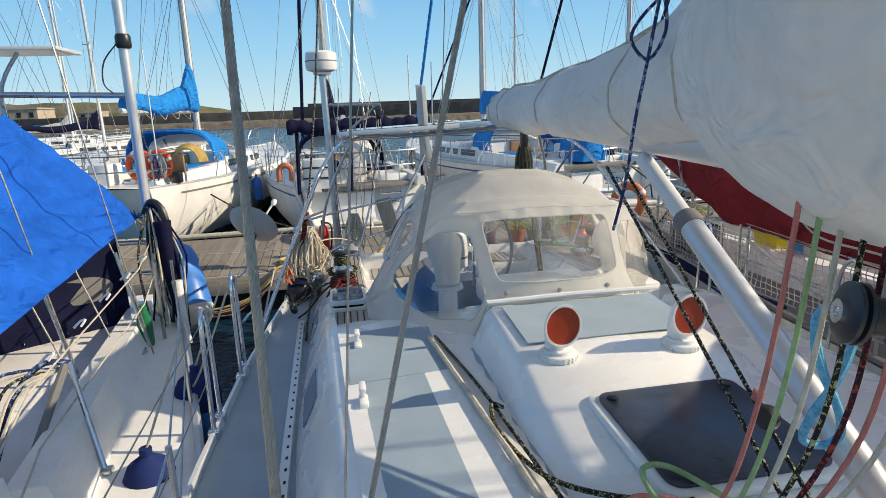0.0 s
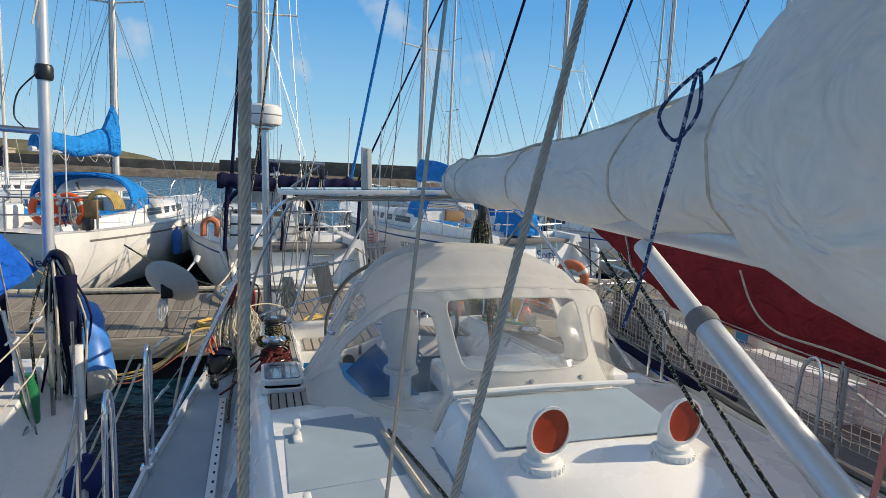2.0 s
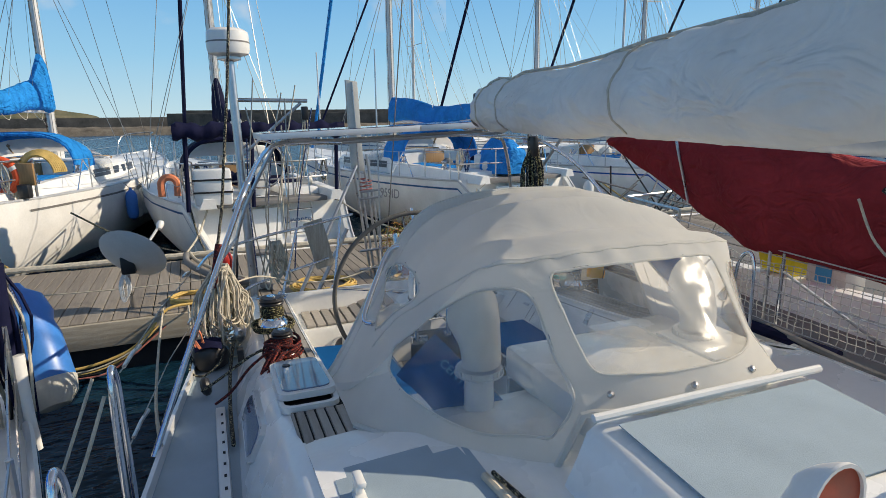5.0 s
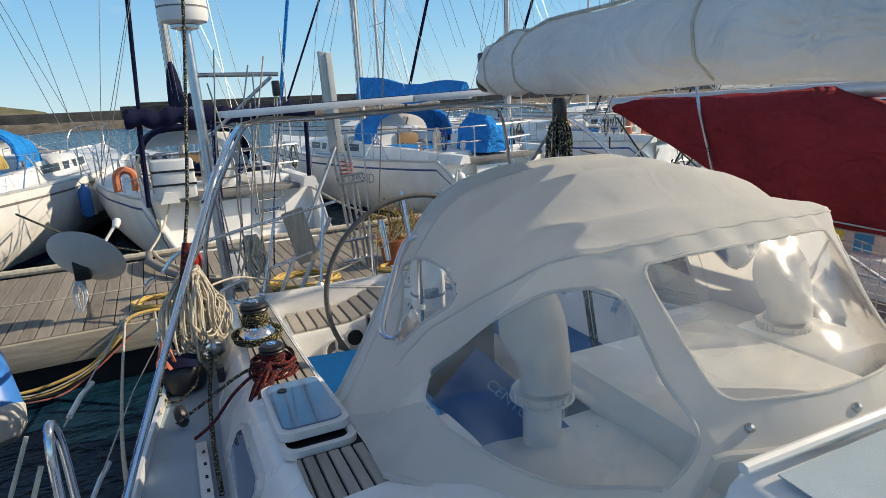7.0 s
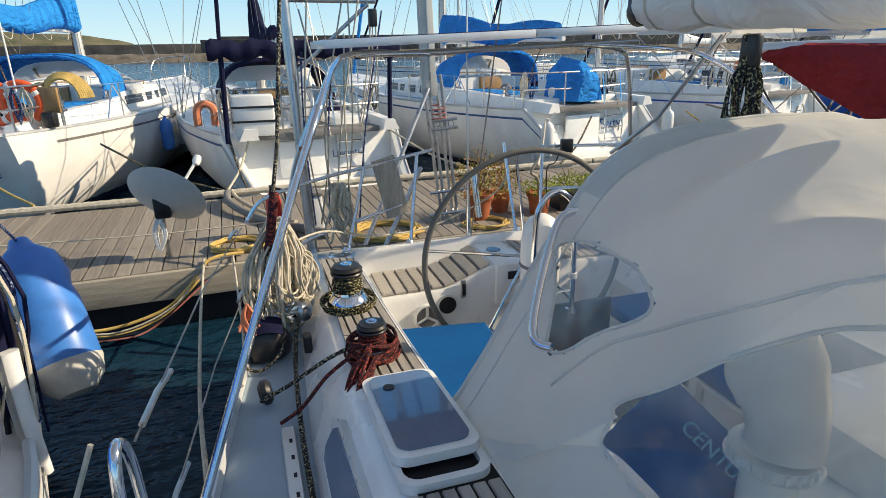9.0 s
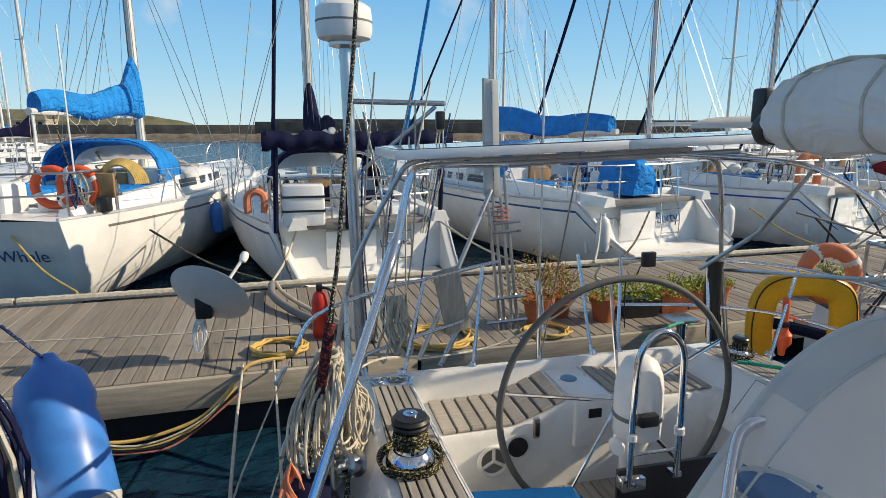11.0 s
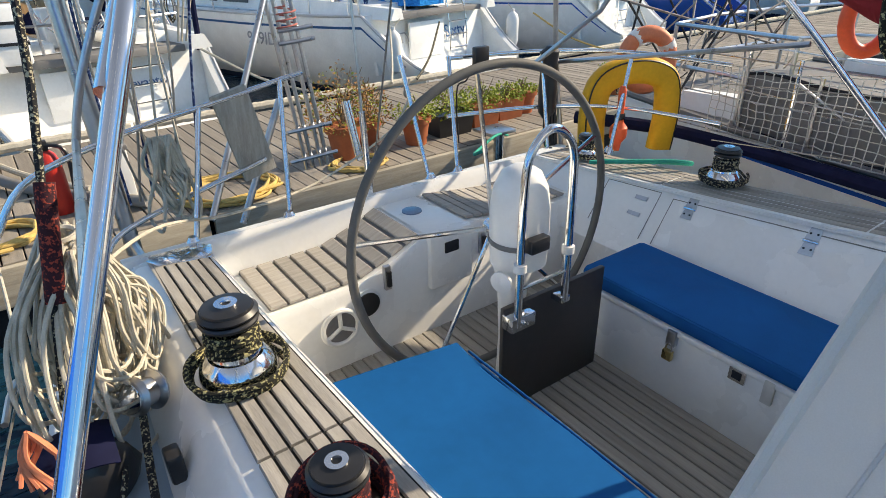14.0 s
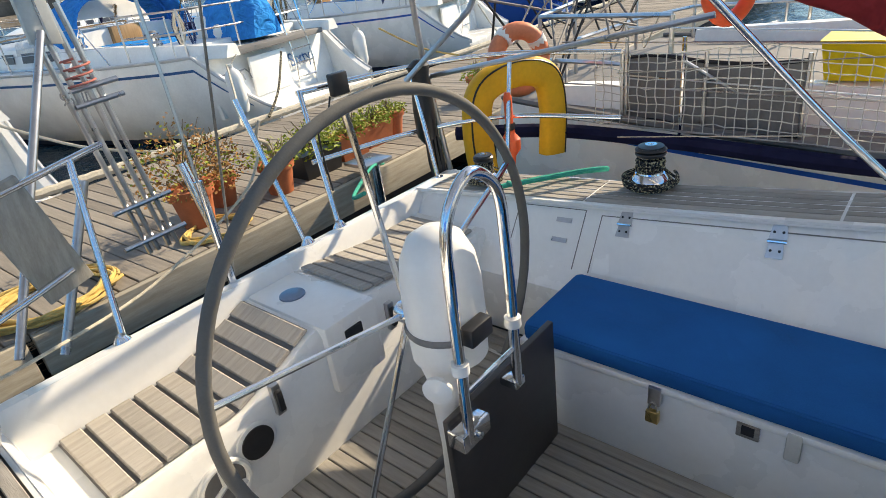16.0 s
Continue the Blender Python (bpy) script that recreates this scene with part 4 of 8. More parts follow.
# ---------------------------------------------------------------- sprayhood
PROFILE_X = ((0, 0.0), (0.17, 0.20), (0.33, 0.37), (0.5, 0.56), (0.67, 0.73), (0.83, 0.88), (1.0, 1.03))
HOOD_Z = {"sill": ((0, 0.80), (0.37, 0.80), (0.56, 0.76), (0.73, 0.70), (0.88, 0.58), (1.03, 0.42)),
          "bow": ((0, 1.12), (0.20, 1.115), (0.37, 1.10), (0.56, 1.085), (0.66, 0.97), (0.76, 0.83), (0.86, 0.68), (1.03, 0.40)),
          "mid": ((0, 1.235), (0.20, 1.23), (0.42, 1.19), (0.56, 1.11), (0.64, 1.03), (0.74, 0.88), (0.84, 0.70), (0.93, 0.53), (1.03, 0.35)),
          "aft": ((0, 1.24), (0.28, 1.225), (0.46, 1.18), (0.56, 1.12), (0.64, 1.02), (0.73, 0.86), (0.83, 0.67), (0.92, 0.50), (1.03, 0.30))}


def eased(table, s):
    """A rounded reading of a table."""
    return sum(curve_at(table, s + d) for d in (-0.06, -0.03, 0, 0.03, 0.06)) / 5


def hood_curves(v):
    """Five lines across the hood, from its front foot to its after edge; v runs from -1 to 1 across."""
    ax = curve_at(PROFILE_X, abs(v))
    x = math.copysign(ax, v) + 0.01
    foot = Vector((x, 2.41 + 0.72 * ax ** 2.2, curve_at([(0, 0.70), (0.42, 0.665), (0.49, 0.455), (1.03, 0.42)], ax)))
    sill = Vector((x, 2.50 + 0.98 * ax ** 2.0, eased(HOOD_Z["sill"], ax)))
    bow = Vector((x, 2.85 + 0.55 * ax ** 3, eased(HOOD_Z["bow"], ax)))
    mid = Vector((x * 0.99, 3.30 + 0.20 * ax ** 2, eased(HOOD_Z["mid"], ax)))
    aft = Vector((x, 3.685 + 0.16 * ax, eased(HOOD_Z["aft"], ax)))
    return foot, sill, bow, mid, aft


def hood(u, v):
    P = hood_curves(v)
    i = min(3, int(u))
    t = u - i
    p = P[i].lerp(P[i + 1], t)
    sag = -0.018 * math.sin(math.pi * t) * (1 if i >= 2 else 0.25) * max(0.0, 1 - abs(v)) ** 0.5
    wr = 0.006 * noise.noise((p.x * 4, p.y * 7, p.z * 4)) + 0.004 * noise.noise((p.x * 11, p.y * 5, p.z * 9))
    n = Vector((p.x * 0.6, -0.5 if i < 2 else 0.0, 0.8)).normalized()
    # folds stretched across the top, and puckers along the front bow
    top = max(0.0, min(1.0, (u - 2.02) / 0.2)) * max(0.0, min(1.0, (3.72 - u) / 0.2)) * max(0.0, 1 - (abs(v) / 0.62) ** 2)
    fold = 0.033 * math.sin(9.4 * (u + 0.25 * v) + 1.2 * noise.noise((v * 2.2, u, 4))) * top
    puck = 0.005 * math.sin(v * 52 + 2 * noise.noise((v * 6, 0, 1))) * max(0.0, 1 - abs(u - 1.92) / 0.12)
    return p + n * (sag + wr + fold + puck)


def inside(poly, u, v):
    c = False
    for (u1, v1), (u2, v2) in zip(poly, poly[1:] + poly[:1]):
        if (v1 > v) != (v2 > v) and u < (u2 - u1) * (v - v1) / (v2 - v1) + u1:
            c = not c
    return c


def smooth_poly(pts, k=5):
    return [(p.x, p.y) for p in spline([(a, b, 0) for a, b in pts], k, True)]


WINDOWS = [smooth_poly([(1.77, -0.33), (1.83, -0.27), (1.83, -0.1), (1.83, 0.1), (1.83, 0.27), (1.75, 0.33), (1.3, 0.325), (0.9, 0.30), (0.75, 0.2), (0.73, 0.0), (0.72, -0.2), (0.75, -0.29), (1.07, -0.315), (1.4, -0.325)])]
for s in (-1, 1):
    WINDOWS.append(smooth_poly([(a, s * b) for a, b in ((2.12, 0.795), (2.03, 0.73), (1.96, 0.65), (1.84, 0.58), (1.74, 0.49), (1.69, 0.43), (1.60, 0.40), (1.45, 0.39), (1.1, 0.385), (0.55, 0.375), (0.25, 0.39), (0.3, 0.47), (0.27, 0.60), (0.37, 0.69), (0.57, 0.76), (0.83, 0.80), (1.4, 0.812))]))
    WINDOWS.append(smooth_poly([(a, s * b) for a, b in ((3.85, 0.66), (3.72, 0.635), (3.5, 0.625), (3.2, 0.63), (2.9, 0.64), (2.68, 0.66), (2.7, 0.69), (2.93, 0.75), (3.1, 0.785), (3.28, 0.79), (3.45, 0.75), (3.6, 0.71))]))
sp = thing("sprayhood", (0, 3.2, 0.4), "cream canvas sprayhood with clear vinyl windows over the companionway", "sprayhood")
NU, NV = 132, 168
idx, V, F, FW = {}, [], [], [[] for _ in WINDOWS]
for i in range(NU + 1):
    for j in range(NV + 1):
        V.append(hood(4 * i / NU, -1 + 2 * j / NV))
for i in range(NU):
    for j in range(NV):
        q = (i * (NV + 1) + j, i * (NV + 1) + j + 1, (i + 1) * (NV + 1) + j + 1, (i + 1) * (NV + 1) + j)
        u, v = 4 * (i + 0.5) / NU, -1 + 2 * (j + 0.5) / NV
        for k, w in enumerate(WINDOWS):
            if inside(w, u, v):
                FW[k].append(q)
                break
        else:
            F.append(q)
part("canopy", (V, F), CANVAS, sp, "cream canvas with faint folds")
for k, fs in enumerate(FW):
    used = sorted({i for q in fs for i in q})
    re = {a: b for b, a in enumerate(used)}
    o = part("window", ([V[i] for i in used], [tuple(re[i] for i in q) for q in fs]), VINYL, sp, "clear rippled vinyl window")
    part("binding", tube([hood(u, v) for u, v in WINDOWS[k]], 0.005, 6, True), CANVAS, sp)
FRONT_SEAM = [(2.97, -0.83), (2.7, -0.73), (2.23, -0.61), (1.98, -0.49), (1.97, -0.32), (1.97, 0.0), (1.97, 0.32), (1.98, 0.49), (2.23, 0.61), (2.7, 0.73), (2.97, 0.83)]
part("seam", tube([hood(u, v) for u, v in [(p.x, p.y) for p in spline([(a, b, 0) for a, b in FRONT_SEAM], 8)]], 0.005, 6), CANVAS, sp)
for u, r in ((3.74, 0.003), (3.98, 0.010)):
    part("seam", tube([hood(u, -0.98 + 1.96 * j / 80) + Vector((0, 0, 0.002)) for j in range(81)], r, 6), CANVAS, sp)
part("edge_flap", sheet([[hood(lerp(3.75, 3.985, k / 3), -0.56 + 1.12 * j / 60) + Vector((0, 0, 0.006)) for j in range(61)] for k in range(4)], 0.004), CANVAS, sp, "white binding flap along the after edge")
part("hem", tube([hood(0.02, -0.99 + 1.98 * j / 100) for j in range(101)], 0.013, 6), CANVAS, sp)
for s in (-1, 1):
    rail = [(0.60, 3.745, 0.985), (0.66, 3.755, 0.985), (0.71, 3.74, 0.945), (0.81, 3.635, 0.81), (0.875, 3.53, 0.725), (0.85, 3.475, 0.715)]
    part("grab_rail", tube(spline([(s * x, y, z) for x, y, z in rail], 5), 0.0125, 10), STEEL, sp, "polished stainless grab rail")
for x in (-0.32, -0.05, 0.22, 0.45):
    part("snap", lathe([(0.012, 0), (0.012, 0.01), (0.005, 0.016)], hood(0.35, x * 0.9), (0, -0.6, 0.6), 10), STEEL_OLD, sp)
def sheet_falls():
    """The mainsheet tackle under the end of the boom."""
    ms = thing("mainsheet", (0.42, 4.35, 0.0), "dark flecked mainsheet tackle hanging from the boom end", "rope tackle")
    top, low = boom_at(4.16) + Vector((0.07, 0, -0.1)), Vector((0.44, 3.98, 0.06))
    for k in range(3):
        d = Vector((0.02 * math.cos(k * 1.3), 0.03 * math.sin(k * 1.3), 0))
        part("fall", tube([(top + d).lerp(low + d * 0.6, i / 40) for i in range(41)], 0.0085, 8, twist=0.3, lobes=3), ROPE_DARK, ms)
    for q, h in ((top, -0.06), (low, 0.08)):
        part("block", box(q.x - 0.02, q.y - 0.04, q.z + h - 0.06, q.x + 0.02, q.y + 0.04, q.z + h + 0.06, 0.012), BLACK, ms)
    rnd = random.Random(2)
    for k in range(26):
        a = rnd.uniform(0, 6.28)
        w = rnd.uniform(0.02, 0.065)
        part("hank_loop", tube(spline([(top.x, top.y, top.z - 0.05), (top.x + w * math.cos(a), top.y + w * math.sin(a), top.z - 0.2), (top.x + w * math.cos(a + 0.6), top.y + w * math.sin(a + 0.6), top.z - 0.42), (top.x + 0.02, top.y, top.z - 0.5 * rnd.uniform(0.8, 1.1))], 4), 0.008, 6), rnd.choice((ROPE_DARK, ROPE_DARK, ROPE_RED, ROPE_OLIVE)), ms)


# what shows through the hood's windows
inn = thing("companionway", (0.03, 3.3, 0.3), "white companionway moulding and sliding hatch under the sprayhood", "companionway", kind="structure")
part("bridge_deck", box(-0.36, 2.75, 0.18, 1.0, 3.10, 0.43, 0.02), GEL, inn)
part("bridge_deck", box(-0.97, 2.75, 0.12, -0.362, 3.05, 0.36, 0.02), GEL, inn)
part("vent_plinth", lathe([(0.075, 0), (0.06, 0.03), (0.06, 0.26), (0.1, 0.275), (0, 0.276)], (-0.53, 3.06, 0.33)), GEL, inn)
part("vent_box", box(0.42, 2.80, 0.40, 0.76, 3.18, 0.605, 0.03), GEL, inn)
part("sliding_hatch", box(-0.30, 2.5, 0.45, 0.42, 3.3, 0.60, 0.03), GEL, inn)
part("side_box", box(-0.92, 3.06, 0.02, -0.36, 3.75, 0.22, 0.03), GEL, inn)
part("side_box", box(0.44, 3.22, 0.05, 0.98, 3.75, 0.44, 0.03), GEL, inn)
part("doorway", box(-0.30, 3.24, -0.4, 0.38, 3.26, 0.45), DARKBOARD, inn)
cl = thing("dodger_cloth", (-0.6, 3.25, 0.22), "bunched navy cloth with pale blue lettering", "cloth")
CD, CU, CN = Vector((0.56, -0.55, -0.63)).normalized(), Vector((0.741, -0.01, 0.667)).normalized(), Vector((-0.367, -0.831, 0.395)).normalized()
C0 = Vector((-0.64, 3.222, 0.592))
part("cloth", sheet([[C0 + CD * lerp(-0.10, 0.32, i / 20) + CU * lerp(-0.15, 0.075, j / 12) - CN * (0.02 + 0.10 * abs(j / 12 - 0.62) ** 2 + 0.025 * noise.noise((i * 0.3, j * 0.35, 2)) * (1 if j < 6 else 0.2)) for j in range(13)] for i in range(21)], 0.012), BLUE_CUSHION, cl)
word = Matrix((CD, CU, CN)).transposed().to_4x4()
lettering("letters", "CENTURION", 0.05, Matrix.Translation(C0) @ word, INK_BLUE, cl, "pale blue letters").data.materials[0] = ROPE_TURQ
cowl_vent(-0.53, 3.06, 0.60, 1.0, True)
cowl_vent(0.55, 3.06, 0.60, 1.0, True)

# ---------------------------------------------------------------- mast foot, boom, sail cover
M0 = Vector((0.02, 0.42, 0.45))
mast = thing("mast", M0, "pale alloy mast at the front of the cockpit roof", "mast")
ring = lambda z: [(M0.x + 0.085 * math.cos(a), M0.y + 0.12 * math.sin(a), z) for a in [2 * math.pi * i / 20 for i in range(20)]]
part("mast_tube", loft([ring(0.44), ring(7.0), ring(14.0)]), ALU, mast)
part("collar", loft([[(M0.x + (p[0] - M0.x) * k, M0.y + (p[1] - M0.y) * k, z) for p in ring(z)] for z, k in ((0.44, 2.0), (0.52, 1.6), (0.72, 1.25), (0.75, 1.1))]), PAPER, mast, "pale mast boot")
for s in (-1, 1):
    part("spreader", tube([(M0.x, M0.y, 5.2), (M0.x + s * 1.0, M0.y + 0.1, 5.3)], 0.025, 8, r_end=0.015), ALU, mast)
mw = thing("mast_winch", (-0.2, 0.55, 1.2), "black and steel halyard winch on the mast side", "winch")
part("drum", lathe([(0.055, 0.0), (0.06, 0.03), (0.04, 0.045), (0.038, 0.085), (0.048, 0.095)], (-0.08, 0.52, 1.24), (-0.9, 0.35, 0.15)), BLACK, mw)
part("jaw", lathe([(0.055, 0.095), (0.062, 0.100), (0.062, 0.108), (0.05, 0.112), (0.062, 0.117), (0.062, 0.125), (0.045, 0.132), (0.0, 0.132)], (-0.08, 0.52, 1.24), (-0.9, 0.35, 0.15)), BLACK, mw)
part("socket", lathe([(0.024, 0.130), (0.024, 0.142), (0.012, 0.142), (0.012, 0.134), (0.0, 0.134)], (-0.08, 0.52, 1.24), (-0.9, 0.35, 0.15)), STEEL, mw)
rnd = random.Random(8)
for i, (ma, lab) in enumerate(((ROPE_PINK, "faded red"), (ROPE_GREEN, "pale green"), (ROPE, "off-white"), (ROPE_OLIVE, "olive flecked"), (ROPE_RED, "red flecked"), (ROPE_PINK, "faded red"), (ROPE, "off-white"))):
    x = -0.19 + 0.03 * i
    y = 0.72 - 0.028 * i
    solo("halyard", tube(spline([(x + 0.03, y - 0.08, 3.2), (x + 0.01, y - 0.04, 2.2), (x, y, 1.4), (x - 0.03 + 0.01 * rnd.random(), y + 0.03, 0.95), (x - 0.04 - 0.02 * i, y + 0.10 + 0.03 * rnd.random(), 0.62), (x - 0.10, y + 0.25, 0.535)], 6), 0.0062, 7), ma, "%s halyard rope hanging down the mast" % lab, "rope", "mast halyards")
tail = []
for i in range(60):
    a = 2 * math.pi * i / 14
    tail.append((-0.06 + (0.04 + 0.008 * rnd.random()) * math.cos(a), 0.70 + 0.03 * math.sin(a) + 0.02, 1.02 + 0.20 * math.sin(a * 0.5 + 1) * 0.9))
solo("rope_hank", tube(spline(tail, 2), 0.010, 6), ROPE_TURQ, "turquoise rope hank hung on the mast", "rope")
for k, (ma, pts) in enumerate(((ROPE_PINK, [(-0.18, 0.95, 0.56), (-0.35, 0.98, 0.535), (-0.42, 0.88, 0.56), (-0.30, 0.80, 0.59), (-0.22, 0.9, 0.58), (-0.38, 1.0, 0.57), (-0.45, 0.9, 0.53)]), (ROPE_GREEN, [(-0.1, 0.9, 0.56), (-0.22, 1.06, 0.60), (-0.33, 1.04, 0.63), (-0.34, 0.96, 0.60), (-0.28, 0.94, 0.56), (-0.18, 0.85, 0.55)]), (ROPE_OLIVE, [(-0.20, 0.98, 0.55), (-0.40, 1.05, 0.54), (-0.55, 1.25, 0.50), (-0.62, 1.55, 0.49), (-0.60, 1.75, 0.50), (-0.56, 1.72, 0.50)]))):
    solo("loose_rope", tube(spline(pts, 7), 0.009, 7), ma, "loose rope tail lying on the coachroof", "rope", "loose tails")

BOOM = [Vector((0.02, 0.62, 1.50)), Vector((0.08, 1.6, 1.55)), Vector((0.29, 4.86, 1.60))]


def boom_at(y):
    return Vector((lerp(0.02, 0.29, (y - 0.6) / 4.26), y, lerp(1.50, 1.60, (y - 0.6) / 4.26)))


sheet_falls()


boom = thing("boom", (0.02, 0.6, 1.5), "alloy boom carrying the furled mainsail", "boom")
part("boom_tube", tube([boom_at(0.6), boom_at(4.82)], 0.06, 14), ALU, boom)
part("end_fitting", lathe([(0.066, 0), (0.07, 0.05), (0.05, 0.08)], boom_at(4.8), (0.06, 1, 0.02), 16), BLACK, boom)
part("block", box(0.27, 4.86, 1.62, 0.33, 4.93, 1.76, 0.012), BLACK, boom)
rings = []
ST = [(0.30, 0.40, 1.36, 2.75), (0.55, 0.40, 1.35, 2.62), (0.85, 0.34, 1.36, 2.42), (1.10, 0.27, 1.42, 2.25), (1.26, 0.225, 1.48, 2.15), (1.34, 0.185, 1.53, 2.05), (1.55, 0.20, 1.51, 2.00), (1.75, 0.185, 1.50, 1.95), (1.9, 0.165, 1.54, 1.93), (2.2, 0.19, 1.50, 1.90), (2.6, 0.17, 1.49, 1.89), (3.0, 0.15, 1.50, 1.86), (3.10, 0.135, 1.515, 1.855), (3.4, 0.15, 1.49, 1.84), (3.9, 0.145, 1.49, 1.82), (4.2, 0.135, 1.50, 1.81), (4.3, 0.115, 1.515, 1.80), (4.5, 0.13, 1.50, 1.80), (4.62, 0.11, 1.52, 1.79), (4.72, 0.12, 1.53, 1.78), (4.80, 0.075, 1.57, 1.74)]
NS = 110
for i in range(NS + 1):
    y = lerp(0.30, 4.80, i / NS)
    w = curve_at([(a, b) for a, b, c, d in ST], y)
    lo = curve_at([(a, c) for a, b, c, d in ST], y)
    hi = curve_at([(a, d) for a, b, c, d in ST], y)
    c = boom_at(y)
    r = []
    for j in range(40):
        a = 2 * math.pi * j / 40
        k = abs(math.sin(a)) ** 0.85 * (1 if math.sin(a) > 0 else -1)
        p = Vector((c.x + w * math.cos(a) * (1 - 0.35 * max(0, k)), y, lerp(lo, hi, 0.5 + 0.5 * k)))
        wr = 0.020 * noise.noise((p.x * 2.5, y * 3 + p.z * 2.2, p.z * 2.5)) + 0.010 * noise.noise((p.x * 7 + 9, y * 5 - p.z * 6, p.z * 8))
        near = max(0.0, 1 - min(abs(y - q) for q in (1.34, 1.9, 3.1, 4.3, 4.62)) / 0.26)
        wr += 0.05 * near * near * (1 - near) * math.sin(a * 9 + 3 * noise.noise((y * 3, a, 0))) + 0.012 * noise.noise((p.x * 3, y * 9, p.z * 3))
        r.append(p + Vector((math.cos(a), 0, math.sin(a))) * wr)
    rings.append(r)
sc = thing("sail_cover", boom_at(0.6), "grey-white sail cover laced over the furled mainsail and boom", "sail cover")
part("cover_cloth", loft(rings), SAILCLOTH, sc)
for y in (1.34, 1.9, 3.1, 4.3, 4.62):
    i = int(round((y - 0.30) / 4.5 * NS))
    part("lashing", tube([p + (p - boom_at(y)).normalized() * 0.003 for p in rings[i]], 0.006, 6, True), ROPE, sc, "thin lashing round the cover")
part("top_cord", tube([max(r, key=lambda p: p.z) + Vector((0, 0, 0.01)) for r in rings[10::4]], 0.009, 6), ROPE, sc)
solo("cover_tie", tube(spline([(-0.10, 1.36, 2.02), (-0.20, 1.38, 1.93), (-0.22, 1.42, 1.86), (-0.16, 1.42, 1.80), (-0.14, 1.36, 1.88), (-0.17, 1.34, 1.98), (-0.20, 1.35, 1.80), (-0.21, 1.40, 1.60), (-0.20, 1.46, 1.42), (-0.21, 1.52, 1.24)], 7), 0.0055, 7), ROPE_BLUE, "dark blue flecked tie hanging from the sail cover", "rope")
kick = thing("boom_vang", (0.02, 0.6, 0.7), "telescopic alloy boom vang strut", "vang")
va, vb = Vector((0.02, 0.56, 0.74)), boom_at(1.86) + Vector((-0.02, 0, -0.08))
part("outer_tube", tube([va, va.lerp(vb, 0.72)], 0.042, 14), ALU, kick)
part("inner_tube", tube([va.lerp(vb, 0.70), vb], 0.032, 14), ALU_WHITE, kick)
part("knuckle", lathe([(0.045, -0.03), (0.05, 0), (0.045, 0.03)], va.lerp(vb, 0.72), vb - va, 16), GREY_SHEET, kick)
for k in (0, 1):
    solo("vang_tackle", tube([va.lerp(vb, t / 30) + Vector((-0.11 + 0.05 * k, 0.10 - 0.05 * k, -0.13 * (1 - t / 34) - 0.02)) for t in range(31)], 0.0065, 7), ROPE_DARK, "dark flecked vang rope", "rope", "vang ropes")
vbk = thing("vang_block", (-0.07, 0.95, 0.82), "black rope block with an orange knot on the vang tackle", "block")
part("cheek", lathe([(0.03, -0.015), (0.035, 0), (0.03, 0.015)], (-0.09, 0.86, 0.86), (1, 0.2, 0), 16), BLACK, vbk)
part("knot", lathe([(0.0, -0.02), (0.02, 0), (0.0, 0.025)], (-0.09, 0.90, 0.90), (0, 0.7, 0.7), 10), ROPE_PINK, vbk)


def strand(a, b, r, name, label):
    a, b = Vector(a), Vector(b)
    n = min(760, max(12, int((b - a).length / 0.004)))
    return solo(name, tube([a.lerp(b, i / n) for i in range(n + 1)], r, 24, twist=0.40, lobes=6), WIRE, label, "rigging wire", "mast shrouds")


for a, b in (((-1.285, 0.53, 0.0), (-1.287, 0.66, 2.9)), ((-1.284, 0.44, 0.0), (-1.285, 0.66, 2.9))):
    strand(a, b, 0.0055, "shroud", "twisted stainless shroud wire rising from the side deck")
strand((-1.253, 0.594, 0.43), (-0.70, 0.688, 2.75), 0.0055, "shroud", "twisted stainless shroud wire rising from the coachroof edge")
solo("halyard", tube([(-1.22, 0.566, 0.43), (-1.03, 0.571, 2.7)], 0.0021, 8), WIRE, "thin grey line rising from the coachroof", "rope")
# jib sheet and track along the coachroof
solo("jib_sheet", tube(spline([(-0.52, 0.9, 0.495), (-0.55, 1.3, 0.49), (-0.6, 1.9, 0.49), (-0.66, 2.4, 0.48), (-0.69, 2.6, 0.48)], 8), 0.008, 7), ROPE_DARK, "dark flecked sheet lying along the coachroof", "rope")
solo("rope_channel", tube(spline([(-0.58, 0.7, 0.49), (-0.61, 1.3, 0.487), (-0.66, 1.9, 0.482), (-0.72, 2.6, 0.475)], 8), 0.014, 8), ROPE, "grey braided line along the coachroof", "rope")
